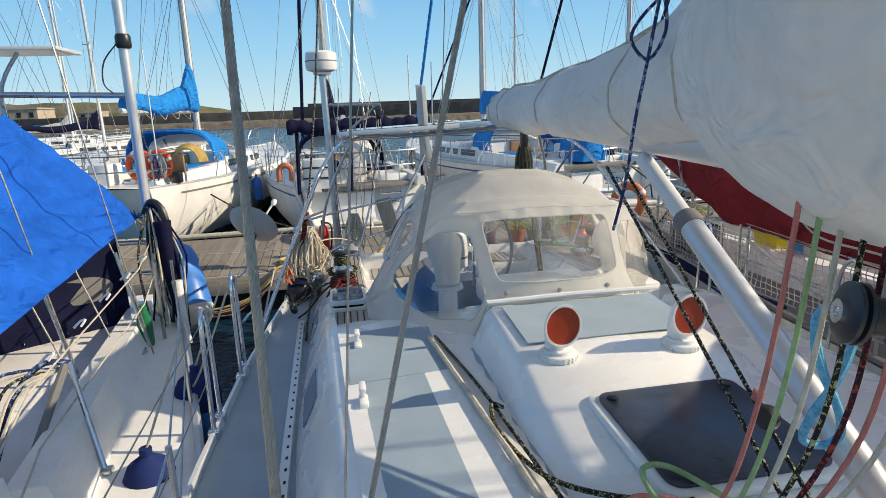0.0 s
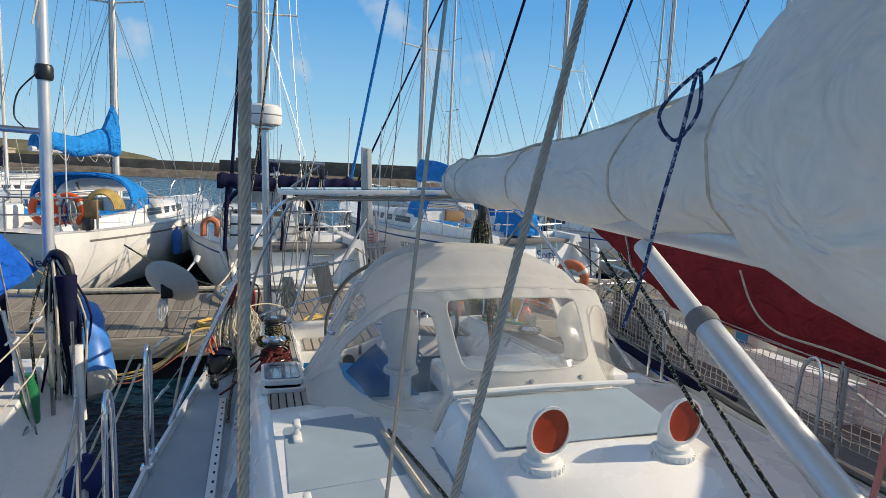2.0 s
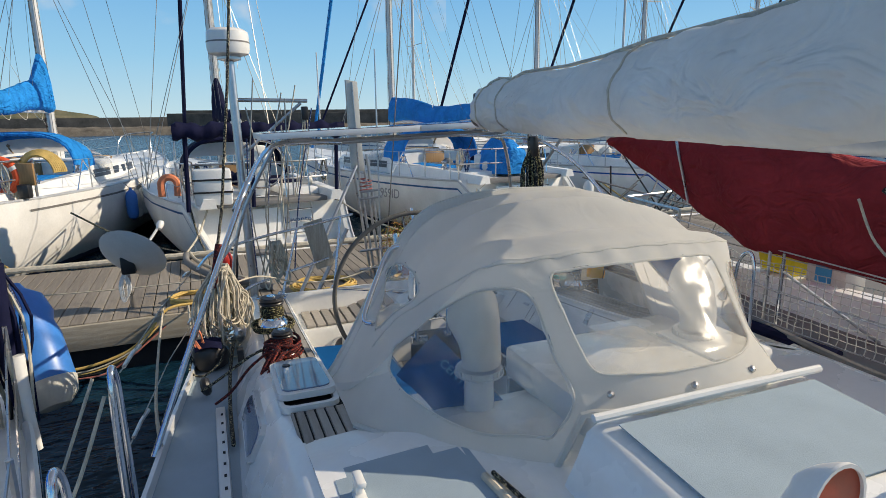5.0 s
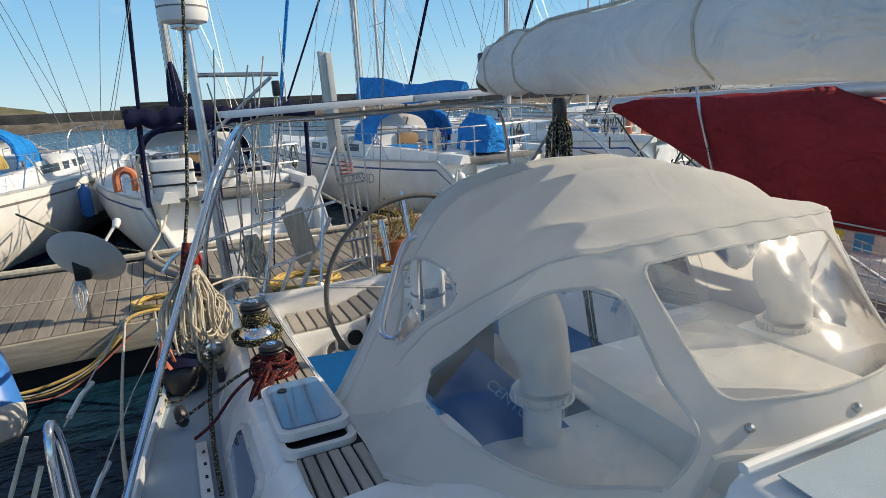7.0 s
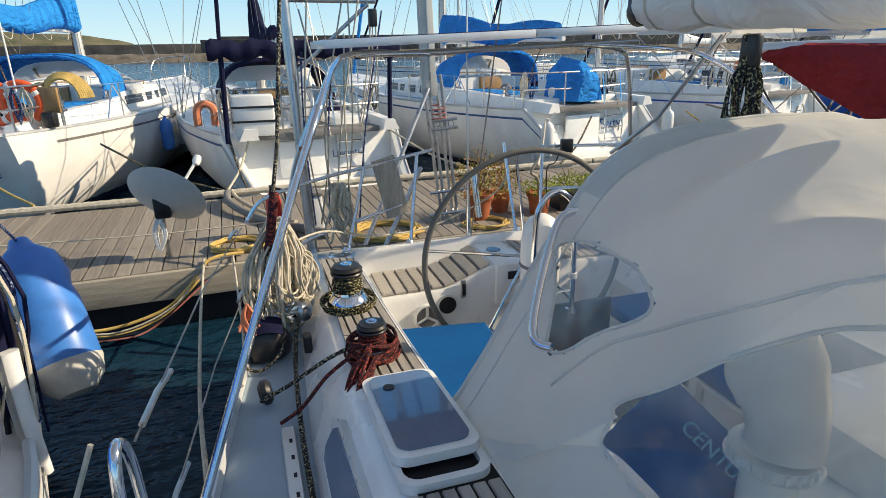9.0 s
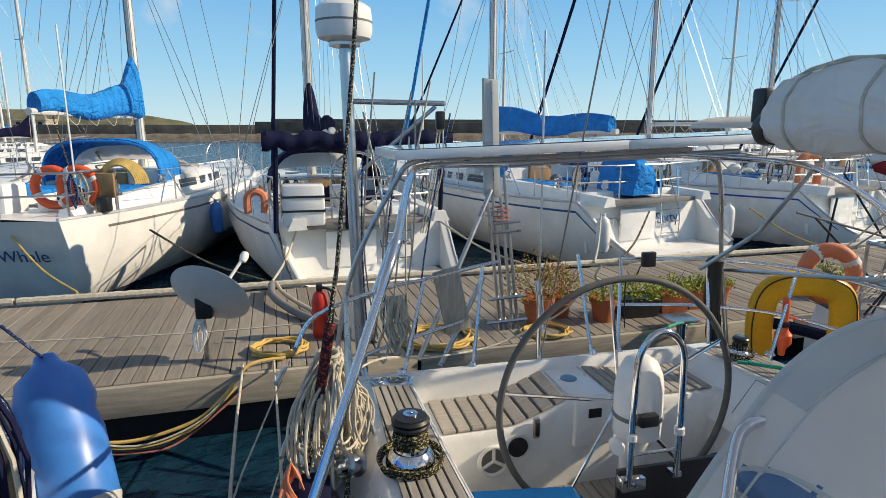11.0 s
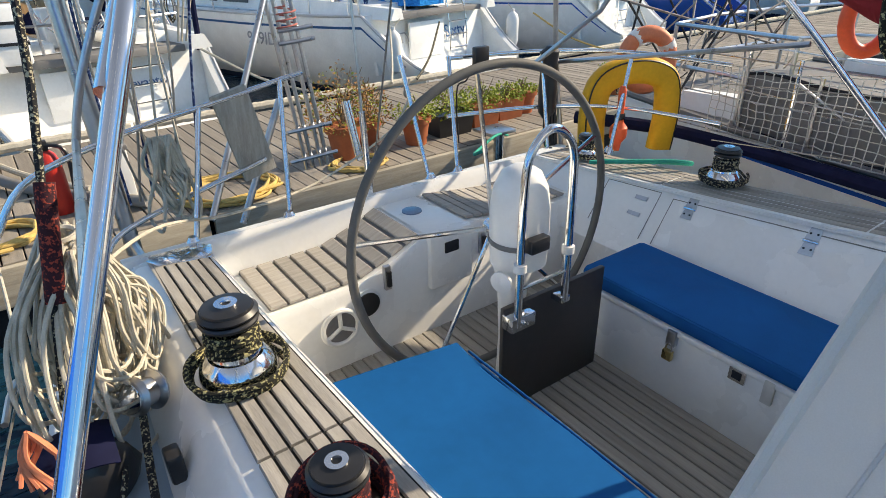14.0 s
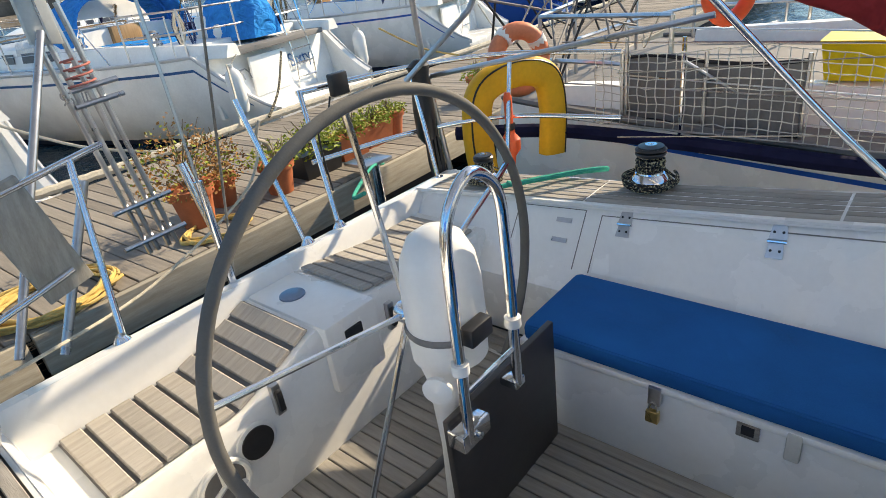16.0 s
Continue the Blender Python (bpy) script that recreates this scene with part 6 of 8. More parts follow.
# ---------------------------------------------------------------- moored yachts
def sailboat(at, heading, label, L=11.0, beam=3.5, free=1.25, hull=GEL_OLD, cover=BLUE_CANVAS, hood_mat=None, mast_s=5.2, mast_h=13.0, stripe=INK_BLUE, boom_z=2.35, boom_len=3.6, stay=None,
             detail=2, well=GREY_SHEET, lifering=False, words=(), fenders=(), wheel=False, tent=None, bimini=None, ensign=False, tilt=0.0, scoop=False, clutter=0, cov=1.0, over=0.30, deck_mat=None, luff=0.55):
    """A moored sailing yacht: local y runs from the transom to the bow, z from the water."""
    m = pose(at[0], at[1], WZ, 0, tilt, heading)

    def W(p):
        return m @ Vector(p)

    def G(geo):
        if isinstance(geo, bmesh.types.BMesh):
            bmesh.ops.transform(geo, matrix=m, verts=geo.verts)
            return geo
        return [m @ Vector(p) for p in geo[0]], geo[1]

    t = thing("sailing_yacht", (at[0], at[1], WZ), label, "sailboat", "moored yachts")
    hw = [(0, 0.74), (0.12, 0.86), (0.3, 0.98), (0.45, 1.0), (0.6, 0.93), (0.75, 0.74), (0.88, 0.42), (0.97, 0.12), (1.0, 0.01)]
    N = 26
    st = []
    for i in range(N + 1):
        u = i / N
        y, w = u * L, curve_at(hw, u) * beam / 2
        h = free * (1 + 0.14 * (2 * u - 0.6) ** 2)
        rake = -over * (1 - u) ** 7
        st.append((y, w, h, rake))
    if scoop:
        # open stern: the sides sweep down and aft to a bathing step
        fore = [q for q in st if q[0] > 1.0]
        w1, h1 = curve_at(hw, 0.95 / L) * beam / 2, free * 1.03
        st = [(0.95 * v - 0.1 * (1 - v), w1 * lerp(0.84, 1.0, v), h1 * lerp(0.40, 1.0, v ** 1.25), 0.0) for v in [i / 7 for i in range(8)]] + fore
    for s in (-1, 1):
        part("hull", G(sheet([[(s * w * 0.35, y + r * 1.6 + 0.35 * (1 - y / L), -0.3), (s * w * 0.74, y + r * 1.2, 0.0), (s * w * 0.90, y + r * 0.8, h * 0.3), (s * w * 0.99, y + r * 0.35, h * 0.68), (s * w, y, h)] for y, w, h, r in st])), hull, t)
        part("waterline", G(sheet([[(s * w * 0.745, y + r * 1.2, 0.0), (s * (w * 0.79 + 0.012), y + r * 1.1, h * 0.11)] for y, w, h, r in st])), BOTTOM, t)
        part("stripe", G(sheet([[(s * (w * 0.996 + 0.006), y + r * 0.12, h * 0.87), (s * (w + 0.007), y, h * 0.90)] for y, w, h, r in st[2:]])), stripe, t)
        part("toe_rail", G(tube([(s * (w - 0.02), y, h + 0.025) for y, w, h, r in st], 0.025, 6)), GREY_SHEET if detail < 2 else ALU, t)
    y, w, h, r = st[0]
    if scoop:
        ed = st[:8]
        for sg in (-1, 1):
            part("stern_wing", G(sheet([[(sg * wv, yv, hv), (sg * (wv - 0.05), yv, hv + 0.03), (sg * (wv - 0.13), yv, hv), (sg * (wv - 0.17), yv, free * 0.34)] for yv, wv, hv, rv in ed])), hull, t)
        part("bathing_step", G(box(-w + 0.1, -0.11, free * 0.22, w - 0.1, 0.98, free * 0.36, 0.02)), hull, t)
        part("transom", G(loft([[(-w1 + 0.1, yy, zz), (w1 - 0.1, yy, zz), (w1 - 0.1, yy + 0.06, zz), (-w1 + 0.1, yy + 0.06, zz)] for yy, zz in ((0.72, free * 0.34), (0.80, free * 0.7), (0.93, free * 1.05))])), hull, t)
        part("stern_skirt", G(sheet([[(k * w * q, -0.1 + rr, zz) for k in (-1, -0.5, 0, 0.5, 1)] for q, zz, rr in ((0.99, free * 0.36, 0), (0.86, free * 0.15, 0.03), (0.72, 0, 0.1), (0.35, -0.25, 0.4))])), hull, t)
        part("locker_door", G(box(-w1 * 0.45, 0.715, free * 0.45, w1 * 0.1, 0.76, free * 0.92, 0.012)), GEL, t)
        for zz in (0.5, 0.68, 0.86):
            part("ladder_rung", G(tube([(w1 * 0.2, 0.70, free * zz), (w1 * 0.5, 0.70, free * zz)], 0.014, 6)), STEEL, t)
        for xx in (0.2, 0.5):
            part("ladder_rail", G(tube([(w1 * xx, 0.72, free * 0.36), (w1 * xx, 0.70, free * 0.7), (w1 * xx, 0.85, free * 1.5)], 0.014, 6)), STEEL, t)
    else:
      part("transom", G(sheet([[(k * w * q, y + r * rr, h * z) for k in (-1, -0.5, 0, 0.5, 1)] for q, z, rr in ((1, 1, 0), (0.99, 0.68, 0.35), (0.90, 0.3, 0.8), (0.74, 0, 1.2), (0.35, -0.24, 1.6))])), hull, t)
    part("deck", G(sheet([[(k * w, y, h + 0.04 * (1 - k * k)) for k in (-1, -0.5, 0, 0.5, 1)] for y, w, h, r in (st[7:] if scoop else st)])), deck_mat or GEL_OLD, t)
    # cabin, cockpit
    cw = beam * 0.30
    h0 = free * 1.0
    part("cabin", G(loft([[(-cw * k - 0.06, y, h0), (-cw * k, y, h0 + z * 0.8), (-cw * k + 0.12, y, h0 + z), (0, y, h0 + z + 0.05), (cw * k - 0.12, y, h0 + z), (cw * k, y, h0 + z * 0.8), (cw * k + 0.06, y, h0)] for y, k, z in ((L * 0.34, 1.0, 0.46), (L * 0.5, 1.0, 0.42), (L * 0.63, 0.8, 0.34), (L * 0.70, 0.55, 0.12))])), GEL_OLD, t)
    for s in (-1, 1):
        for ya, yb in ((0.37, 0.44), (0.46, 0.53), (0.55, 0.60)):
            ka, kb = curve_at([(0.34, 1), (0.5, 1), (0.63, 0.8)], ya), curve_at([(0.34, 1), (0.5, 1), (0.63, 0.8)], yb)
            part("window", G(loft([[(s * (cw * ka + 0.045 + o), L * ya, h0 + 0.12), (s * (cw * kb + 0.045 + o), L * yb, h0 + 0.12), (s * (cw * kb + 0.022 + o), L * yb, h0 + 0.28), (s * (cw * ka + 0.022 + o), L * ya, h0 + 0.28)] for o in (0, 0.012)])), SMOKED, t)
        part("cockpit_coaming", G(loft([[(s * (cw - 0.06), y, h0), (s * (cw - 0.02), y, h0 + z), (s * (cw + 0.14), y, h0 + z), (s * (cw + 0.22), y, h0)] for y, z in ((L * 0.04, 0.16), (L * 0.2, 0.24), (L * 0.34, 0.30))])), GEL_OLD, t)
    # raised box; the default darker grey imitates shade in a sunken well
    part("cockpit_well", G(box(-cw + 0.08, L * 0.05, h0 - 0.02, cw - 0.08, L * 0.335, h0 + 0.06, 0.01)), well, t)
    part("companionway", G(box(-0.3, L * 0.333, h0 + 0.05, 0.3, L * 0.345, h0 + 0.5, 0.01)), WOODDOOR if detail > 1 else DARK, t)
    # rails
    for s in (-1, 1):
        rail = []
        for k in range(7):
            u = 0.10 + k * 0.14
            y = u * L
            w = curve_at(hw, u) * beam / 2 - 0.04
            hh = free * (1 + 0.14 * (2 * u - 0.6) ** 2)
            part("stanchion", G(tube([(s * w, y, hh), (s * w, y, hh + 0.6)], 0.013, 6)), STEEL_OLD, t)
            rail.append((s * w, y, hh))
        for dz in (0.3, 0.59):
            part("guard_wire", G(tube([(x, y, z + dz) for x, y, z in rail], 0.005, 5)), STEEL_OLD, t)
        part("pulpit", G(tube(spline([(s * 0.5, L * 0.86, free * 1.15), (s * 0.42, L * 0.885, free * 1.18 + 0.6), (s * 0.16, L * 0.98, free * 1.25 + 0.62), (0, L * 1.0, free * 1.25 + 0.62)], 4), 0.016, 6)), STEEL_OLD, t)
    wq = 0.70 * beam / 2
    yo = 0.85 if scoop else 0.0
    pp = [(-wq - 0.12, L * 0.12 + yo), (-wq, L * 0.03 + yo), (-wq * 0.4, 0.12 + yo), (wq * 0.4, 0.12 + yo), (wq, L * 0.03 + yo), (wq + 0.12, L * 0.12 + yo)]
    for dz in (0.32, 0.62):
        part("pushpit_rail", G(tube([(x, y, free * 1.04 + dz) for x, y in pp], 0.016, 6)), STEEL_OLD, t)
    for x, y in pp:
        part("pushpit_post", G(tube([(x, y, free * 1.03), (x, y, free * 1.04 + 0.62)], 0.016, 6)), STEEL_OLD, t)
    # mast and rigging
    part("mast_tube", G(tube([(0, mast_s, h0), (0, mast_s - 0.05, h0 + mast_h)], 0.085, 12, r_end=0.06)), ALU_WHITE, t)
    for zz in (0.40, 0.70):
        z = h0 + mast_h * zz
        part("spreader", G(tube([(-0.9 + 0.2 * zz, mast_s - 0.12, z + 0.05), (0, mast_s, z), (0.9 - 0.2 * zz, mast_s - 0.12, z + 0.05)], 0.022, 6)), ALU_WHITE, t)
    top = (0, mast_s - 0.05, h0 + mast_h)
    bw_ = beam / 2 * 0.95
    for s in (-1, 1):
        part("shroud", G(tube([(s * bw_, mast_s - 0.2, h0), (s * 0.8, mast_s - 0.12, h0 + mast_h * 0.4 + 0.05), (s * 0.72, mast_s - 0.12, h0 + mast_h * 0.7 + 0.05), top], 0.007, 5)), WIRE, t)
        part("shroud", G(tube([(s * bw_, mast_s - 0.45, h0), (0, mast_s, h0 + mast_h * 0.4)], 0.007, 5)), WIRE, t)
        part("shroud", G(tube([(s * bw_, mast_s + 0.45, h0), (0, mast_s, h0 + mast_h * 0.4)], 0.007, 5)), WIRE, t)
        part("topping_lift", G(tube([(s * 0.12, mast_s - boom_len, h0 + boom_z - 0.2), (s * 0.05, mast_s - 0.1, h0 + mast_h * 0.9)], 0.005, 5)), WIRE, t)
    part("backstay", G(tube([(0, 0.1, free), top], 0.007, 5)), WIRE, t)
    part("forestay", G(tube([(0, L * 0.98, free * 1.25), top], 0.007 if stay is None else 0.055, 8)), stay or WIRE, t, "furled headsail" if stay else "")
    # boom with its cover
    bl = []
    rnd = random.Random(int(at[0] * 10))
    for i in range(25):
        u = i / 24
        y = mast_s - 0.1 - boom_len * u
        c = h0 + boom_z - 1.15 + 0.06 * math.sin(u * 9)
        hi = cov * lerp(0.34, 0.12, u ** 0.7) + (luff * (1 - u / 0.14) if u < 0.14 else 0)
        r = 0.15 * (0.6 + 0.4 * cov) * (1 - 0.45 * u) * (1 + 0.12 * math.sin(u * 40))
        bl.append([(r * math.cos(a), y, c + (hi if math.sin(a) > 0 else 0.12) * math.sin(a) * (1 + 0.05 * rnd.random())) for a in [2 * math.pi * j / 14 for j in range(14)]])
    if cover is not None:
        part("sail_cover", G(loft(bl)), cover, t, "laced sail cover along the boom")
    part("boom", G(tube([(0, mast_s - 0.1, h0 + boom_z - 1.22), (0, mast_s - boom_len - 0.25, h0 + boom_z - 1.22)], 0.055, 8)), ALU_WHITE, t)
    if hood_mat:
        g = []
        for y, zt, ww in ((L * 0.43, 0.50, cw), (L * 0.39, 0.82, cw * 0.86), (L * 0.35, 0.95, cw * 0.88), (L * 0.31, 0.95, cw * 0.88)):
            g.append([(ww * 1.15 * math.copysign(abs(math.cos(a)) ** 0.7, math.cos(a)), y, h0 + 0.25 + (zt - 0.1) * abs(math.sin(a)) ** 0.6) for a in [math.pi * j / 16 for j in range(17)]])
        part("sprayhood", G(sheet(g[1:], 0.02)), hood_mat, t, "canvas sprayhood")
        part("sprayhood_window", G(sheet(g[:2])), VINYL, t)
        for y in (L * 0.35, L * 0.31):
            part("hood_bow", G(tube([(cw * 0.88 * 1.13 * math.copysign(abs(math.cos(a)) ** 0.7, math.cos(a)), y, h0 + 0.22 + 0.83 * abs(math.sin(a)) ** 0.6) for a in [math.pi * j / 16 for j in range(17)]], 0.03, 6)), hood_mat, t)
    if bimini:
        g = [[(cw * 1.35 * math.cos(a), y, h0 + 1.35 + 0.28 * math.sin(a)) for a in [math.pi * j / 10 for j in range(11)]] for y in (L * 0.10, L * 0.2, L * 0.30)]
        part("bimini", G(sheet(g, 0.02)), bimini, t)
        for s in (-1, 1):
            for y in (0.10, 0.30):
                part("bimini_leg", G(tube([(s * cw * 1.3, L * 0.2, h0 + 0.3), (s * cw * 1.35, L * y, h0 + 1.36)], 0.014, 6)), STEEL_OLD, t)
    if tent:
        part("cockpit_tent", G(loft([[(-cw * k * 0.55 + x, y, h0 + 0.12) for x in (0,)] + [(cw * k * 0.55 * math.cos(a), y, h0 + 0.12 + z * math.sin(a) * (1 + 0.1 * math.sin(y * 11 + a * 5))) for a in [math.pi * (1 - j / 12) for j in range(1, 12)]] + [(cw * k * 0.55, y, h0 + 0.12)] for y, k, z in ((L * 0.07, 0.5, 0.45), (L * 0.085, 0.72, 0.70), (L * 0.13, 0.72, 0.78), (L * 0.16, 0.35, 0.62))])), tent, t, "bright blue wheel cover tent")
    if wheel:
        part("helm_wheel", G(tube([(0.42 * math.cos(a), L * 0.12, h0 + 0.62 + 0.42 * math.sin(a)) for a in [2 * math.pi * i / 32 for i in range(32)]], 0.02, 6, True)), STEEL, t)
        for k in range(5):
            part("helm_spoke", G(tube([(0, L * 0.12, h0 + 0.62), (0.42 * math.cos(k * 1.257), L * 0.12, h0 + 0.62 + 0.42 * math.sin(k * 1.257))], 0.01, 5)), STEEL, t)
        part("binnacle", G(box(-0.14, L * 0.13, h0, 0.14, L * 0.15, h0 + 0.95, 0.04)), GEL_OLD, t)
    for k, (u, s, mm) in enumerate(fenders):
        y = u * L
        w = curve_at(hw, u) * beam / 2 + 0.13
        prof = [(0.02, 0), (0.09, 0.04), (0.115, 0.12), (0.115, 0.5), (0.09, 0.58), (0.03, 0.63), (0.03, 0.68)]
        f = thing("fender", W((s * w, y, free * 0.5)), "inflatable boat fender hanging from a yacht's side", "fender", "hanging fenders")
        part("body", G(lathe(prof, (s * w, y, free * 0.42), n=14)), mm, f)
        part("lanyard", G(tube([(s * w, y, free * 0.42 + 0.66), (s * (w - 0.16), y, free + 0.05)], 0.008, 5)), ROPE, f)
    for txt, size, mm, where in words:
        if where == "transom":
            wm = m @ Matrix.Translation((-0.33 * beam, 0.74, free * 0.68) if scoop else (0.11 * beam, -over * 0.42 - 0.05, free * 0.62)) @ Matrix.Rotation(radians(72 if over > 0 else 112), 4, "X")
        elif where == "transom_right":
            wm = m @ Matrix.Translation((0.06 * beam, 0.735, free * 0.66) if scoop else (0.08 * beam, -0.13, free * 0.66)) @ Matrix.Rotation(radians(72), 4, "X")
        else:
            yy = L * where
            x1, x2 = curve_at(hw, where) * beam / 2, curve_at(hw, where - 0.12) * beam / 2
            ang = math.atan2(x1 - x2, L * 0.12)
            wm = m @ Matrix.Translation((-x1 * 0.985 - 0.03, yy, free * 0.62)) @ Matrix.Rotation(radians(-90) + ang, 4, "Z") @ Matrix.Rotation(radians(86), 4, "X")
        lettering("lettering", txt, size, wm, mm, t)
    if clutter:
        rc = random.Random(clutter)
        for sg in (-1, 1):
            for yy in (0.16, 0.30):
                part("winch", G(lathe([(0.085, 0), (0.085, 0.04), (0.055, 0.07), (0.052, 0.13), (0.068, 0.16), (0.068, 0.18), (0, 0.19)], (sg * (cw + 0.05), L * yy, h0 + 0.2 + 0.3 * (yy - 0.1)), n=14)), STEEL, t)
            part("cockpit_seat", G(box(min(sg * 0.34, sg * (cw - 0.06)), L * 0.10, h0 + 0.03, max(sg * 0.34, sg * (cw - 0.06)), L * 0.325, h0 + 0.18, 0.02)), GEL_OLD, t)
            part("seat_cushion", G(box(min(sg * 0.36, sg * (cw - 0.1)), L * 0.2, h0 + 0.18, max(sg * 0.36, sg * (cw - 0.1)), L * 0.31, h0 + 0.25, 0.02)), (cover if cover in (NAVY, BLUE_CANVAS) else BLUE_CANVAS), t)
            part("grab_rail", G(tube(spline([(sg * cw * 0.7, L * 0.42, h0 + 0.46), (sg * cw * 0.7, L * 0.425, h0 + 0.53), (sg * cw * 0.62, L * 0.55, h0 + 0.47), (sg * cw * 0.62, L * 0.555, h0 + 0.4)], 4), 0.016, 6)), WOODDOOR, t)
            part("genoa_track", G(tube([(sg * beam * 0.42, L * 0.3, h0 + 0.05), (sg * beam * 0.40, L * 0.5, h0 + 0.05)], 0.016, 5)), STEEL_OLD, t)
            part("gate_post", G(tube([(sg * beam * 0.44, L * 0.2, h0), (sg * beam * 0.43, L * 0.24, h0 + 0.58), (sg * beam * 0.45, L * 0.28, h0)], 0.012, 6)), STEEL, t)
            for q in range(3):
                yb = mast_s - boom_len * (0.25 + 0.3 * q)
                part("lazy_jack", G(tube([(sg * 0.1, yb, h0 + boom_z - 1.2), (sg * 0.25, mast_s - 0.6, h0 + mast_h * 0.42), (sg * 0.5, mast_s - 0.1, h0 + mast_h * 0.4)], 0.004, 4)), WIRE, t)
        for q in range(6):
            part("halyard", G(tube([(0.1 * math.cos(q * 1.1), mast_s + 0.12 * math.sin(q * 1.1), h0 + 0.4), (0.06 * math.cos(q), mast_s + 0.09 * math.sin(q), h0 + mast_h * 0.97)], 0.006, 4)), (ROPE, ROPE_BLUE, ROPE, ROPE_RED, ROPE_DARK, WIRE)[q], t)
        for q in range(5):
            part("reef_line", G(tube(spline([(0.07, mast_s - 0.4 - 0.6 * q, h0 + boom_z - 1.2), (0.1, mast_s - 0.6 - 0.6 * q, h0 + boom_z - 1.42), (0.05, mast_s - 0.85 - 0.6 * q, h0 + boom_z - 1.22)], 5), 0.007, 5)), ROPE, t)
        part("mainsheet", G(tube([(0, mast_s - boom_len + 0.3, h0 + boom_z - 1.2), (0, L * 0.24, h0 + 0.1)], 0.012, 6)), ROPE_DARK, t)
        part("deck_hatch", G(box(-0.28, L * 0.56, h0 + 0.36, 0.28, L * 0.61, h0 + 0.43, 0.01)), SMOKED, t)
        part("liferaft_canister", G(box(-0.36 + 0.2 * rc.random(), L * 0.06 + yo, h0 + 0.05, 0.2, L * 0.105 + yo, h0 + 0.5, 0.05)), WHITE, t)
        for q in range(7):
            x = rc.choice((-1, 1)) * wq * rc.uniform(0.6, 1.05)
            yq = L * 0.03 + yo + rc.uniform(-0.05, 0.5)
            for r_ in range(4):
                ww = rc.uniform(0.03, 0.09)
                part("rope_loop", G(tube(spline([(x, yq, h0 + 0.68), (x - ww, yq + 0.02, h0 + 0.45), (x, yq + 0.03, h0 + rc.uniform(0.12, 0.3)), (x + ww, yq, h0 + 0.42), (x, yq, h0 + 0.68)], 4), 0.009, 5)), (ROPE, ROPE_BLUE, ROPE_DARK)[q % 3], t)
        for q in range(5):
            x = rc.uniform(-cw, cw)
            yq, sz = L * rc.uniform(0.1, 0.3), rc.uniform(0.09, 0.2)
            part("deck_bag", G(loft([[(x + sz * k * math.cos(a) * (1 + 0.15 * math.sin(3 * a)), yq + sz * k * math.sin(a), h0 + 0.15 + zz * sz) for a in [math.pi * j / 5 for j in range(10)]] for k, zz in ((0.8, 0), (1.0, 0.5), (0.9, 1.1), (0.4, 1.5))])), rc.choice((NAVY, PAPER, BLUE_CANVAS, GREY_SHEET, WHITE)), t)
        part("antenna", G(tube([(wq, L * 0.05 + yo, h0 + 0.6), (wq, L * 0.05 + yo, h0 + 2.6)], 0.012, 6)), WHITE, t)
    if lifering:
        m = m @ Matrix.Translation((0.45, 0.9, 0.03))
        for x, tl in ((0.28, 0), (0.66, 20)):
            o = thing("lifebuoy", W((x, 0.05, free + 0.3)), "orange ring lifebuoy hung on a yacht's stern rail", "lifebuoy", "ring lifebuoys")
            part("ring", G(tube([(x + 0.26 * math.cos(a), 0.06, free + 0.40 + 0.26 * math.sin(a)) for a in [2 * math.pi * i / 28 for i in range(28)]], 0.065, 10, True)), ORANGE, o)
            for k in range(4):
                a = k * math.pi / 2 + 0.5
                part("band", G(lathe([(0.07, -0.03), (0.07, 0.03)], (x + 0.26 * math.cos(a), 0.06, free + 0.40 + 0.26 * math.sin(a)), (-math.sin(a), 0, math.cos(a)), 10)), WHITE, o)
        o = thing("hose_coil", W((1.1, 0.2, free)), "yellow hose coiled over a stern rail", "hose")
        for k in range(7):
            part("turn", G(tube([(1.22 + (0.24 + 0.02 * k) * math.cos(a), 0.10 + 0.02 * k, free + 0.42 + (0.30 + 0.012 * k) * math.sin(a)) for a in [math.pi * (0.02 + 0.96 * i / 16) for i in range(17)]] + [(1.22 - 0.24 - 0.02 * k, 0.1 + 0.02 * k, free + 0.05)], 0.022, 6)), YELLOW_HOSE, o)
        o = thing("outboard_motor", W((0.85, 0.1, free)), "small outboard motor on a wooden pad at a yacht's stern", "motor")
        part("pad", G(box(0.92, 0.02, free + 0.25, 1.18, 0.08, free + 0.6, 0.01)), WOODDOOR, o)
        part("cowling", G(box(0.96, -0.12, free + 0.05, 1.14, 0.04, free + 0.28, 0.04)), BLACK, o)
    return t


sailboat((-5.95, 11.65), -13, "white yacht with blue sail cover and orange lifebuoys at its stern", 11.5, 3.7, 1.32, cover=BLUE_CANVAS, hood_mat=BLUE_CANVAS, clutter=5, cov=1.7, over=-0.5, mast_s=5.2, boom_len=3.2, boom_z=2.75, stripe=GREY_SHEET, lifering=True,
         words=(("Whale", 0.26, INK_BLUE, "transom"),), fenders=((0.34, 1, FENDER_BLUE), (0.40, 1, PAPER), (0.46, 1, PAPER)))
sailboat((-0.45, 10.95), 10.5, "white yacht with navy covers and a wheel, stern to the dock", 10.2, 3.4, 1.18, cover=NAVY, hood_mat=NAVY, scoop=True, clutter=41, mast_s=4.6, boom_len=1.7, boom_z=2.6, stay=NAVY, wheel=True,
         words=(("Levante", 0.16, INK_BLUE, "transom_right"),), fenders=((0.5, -1, PAPER),))
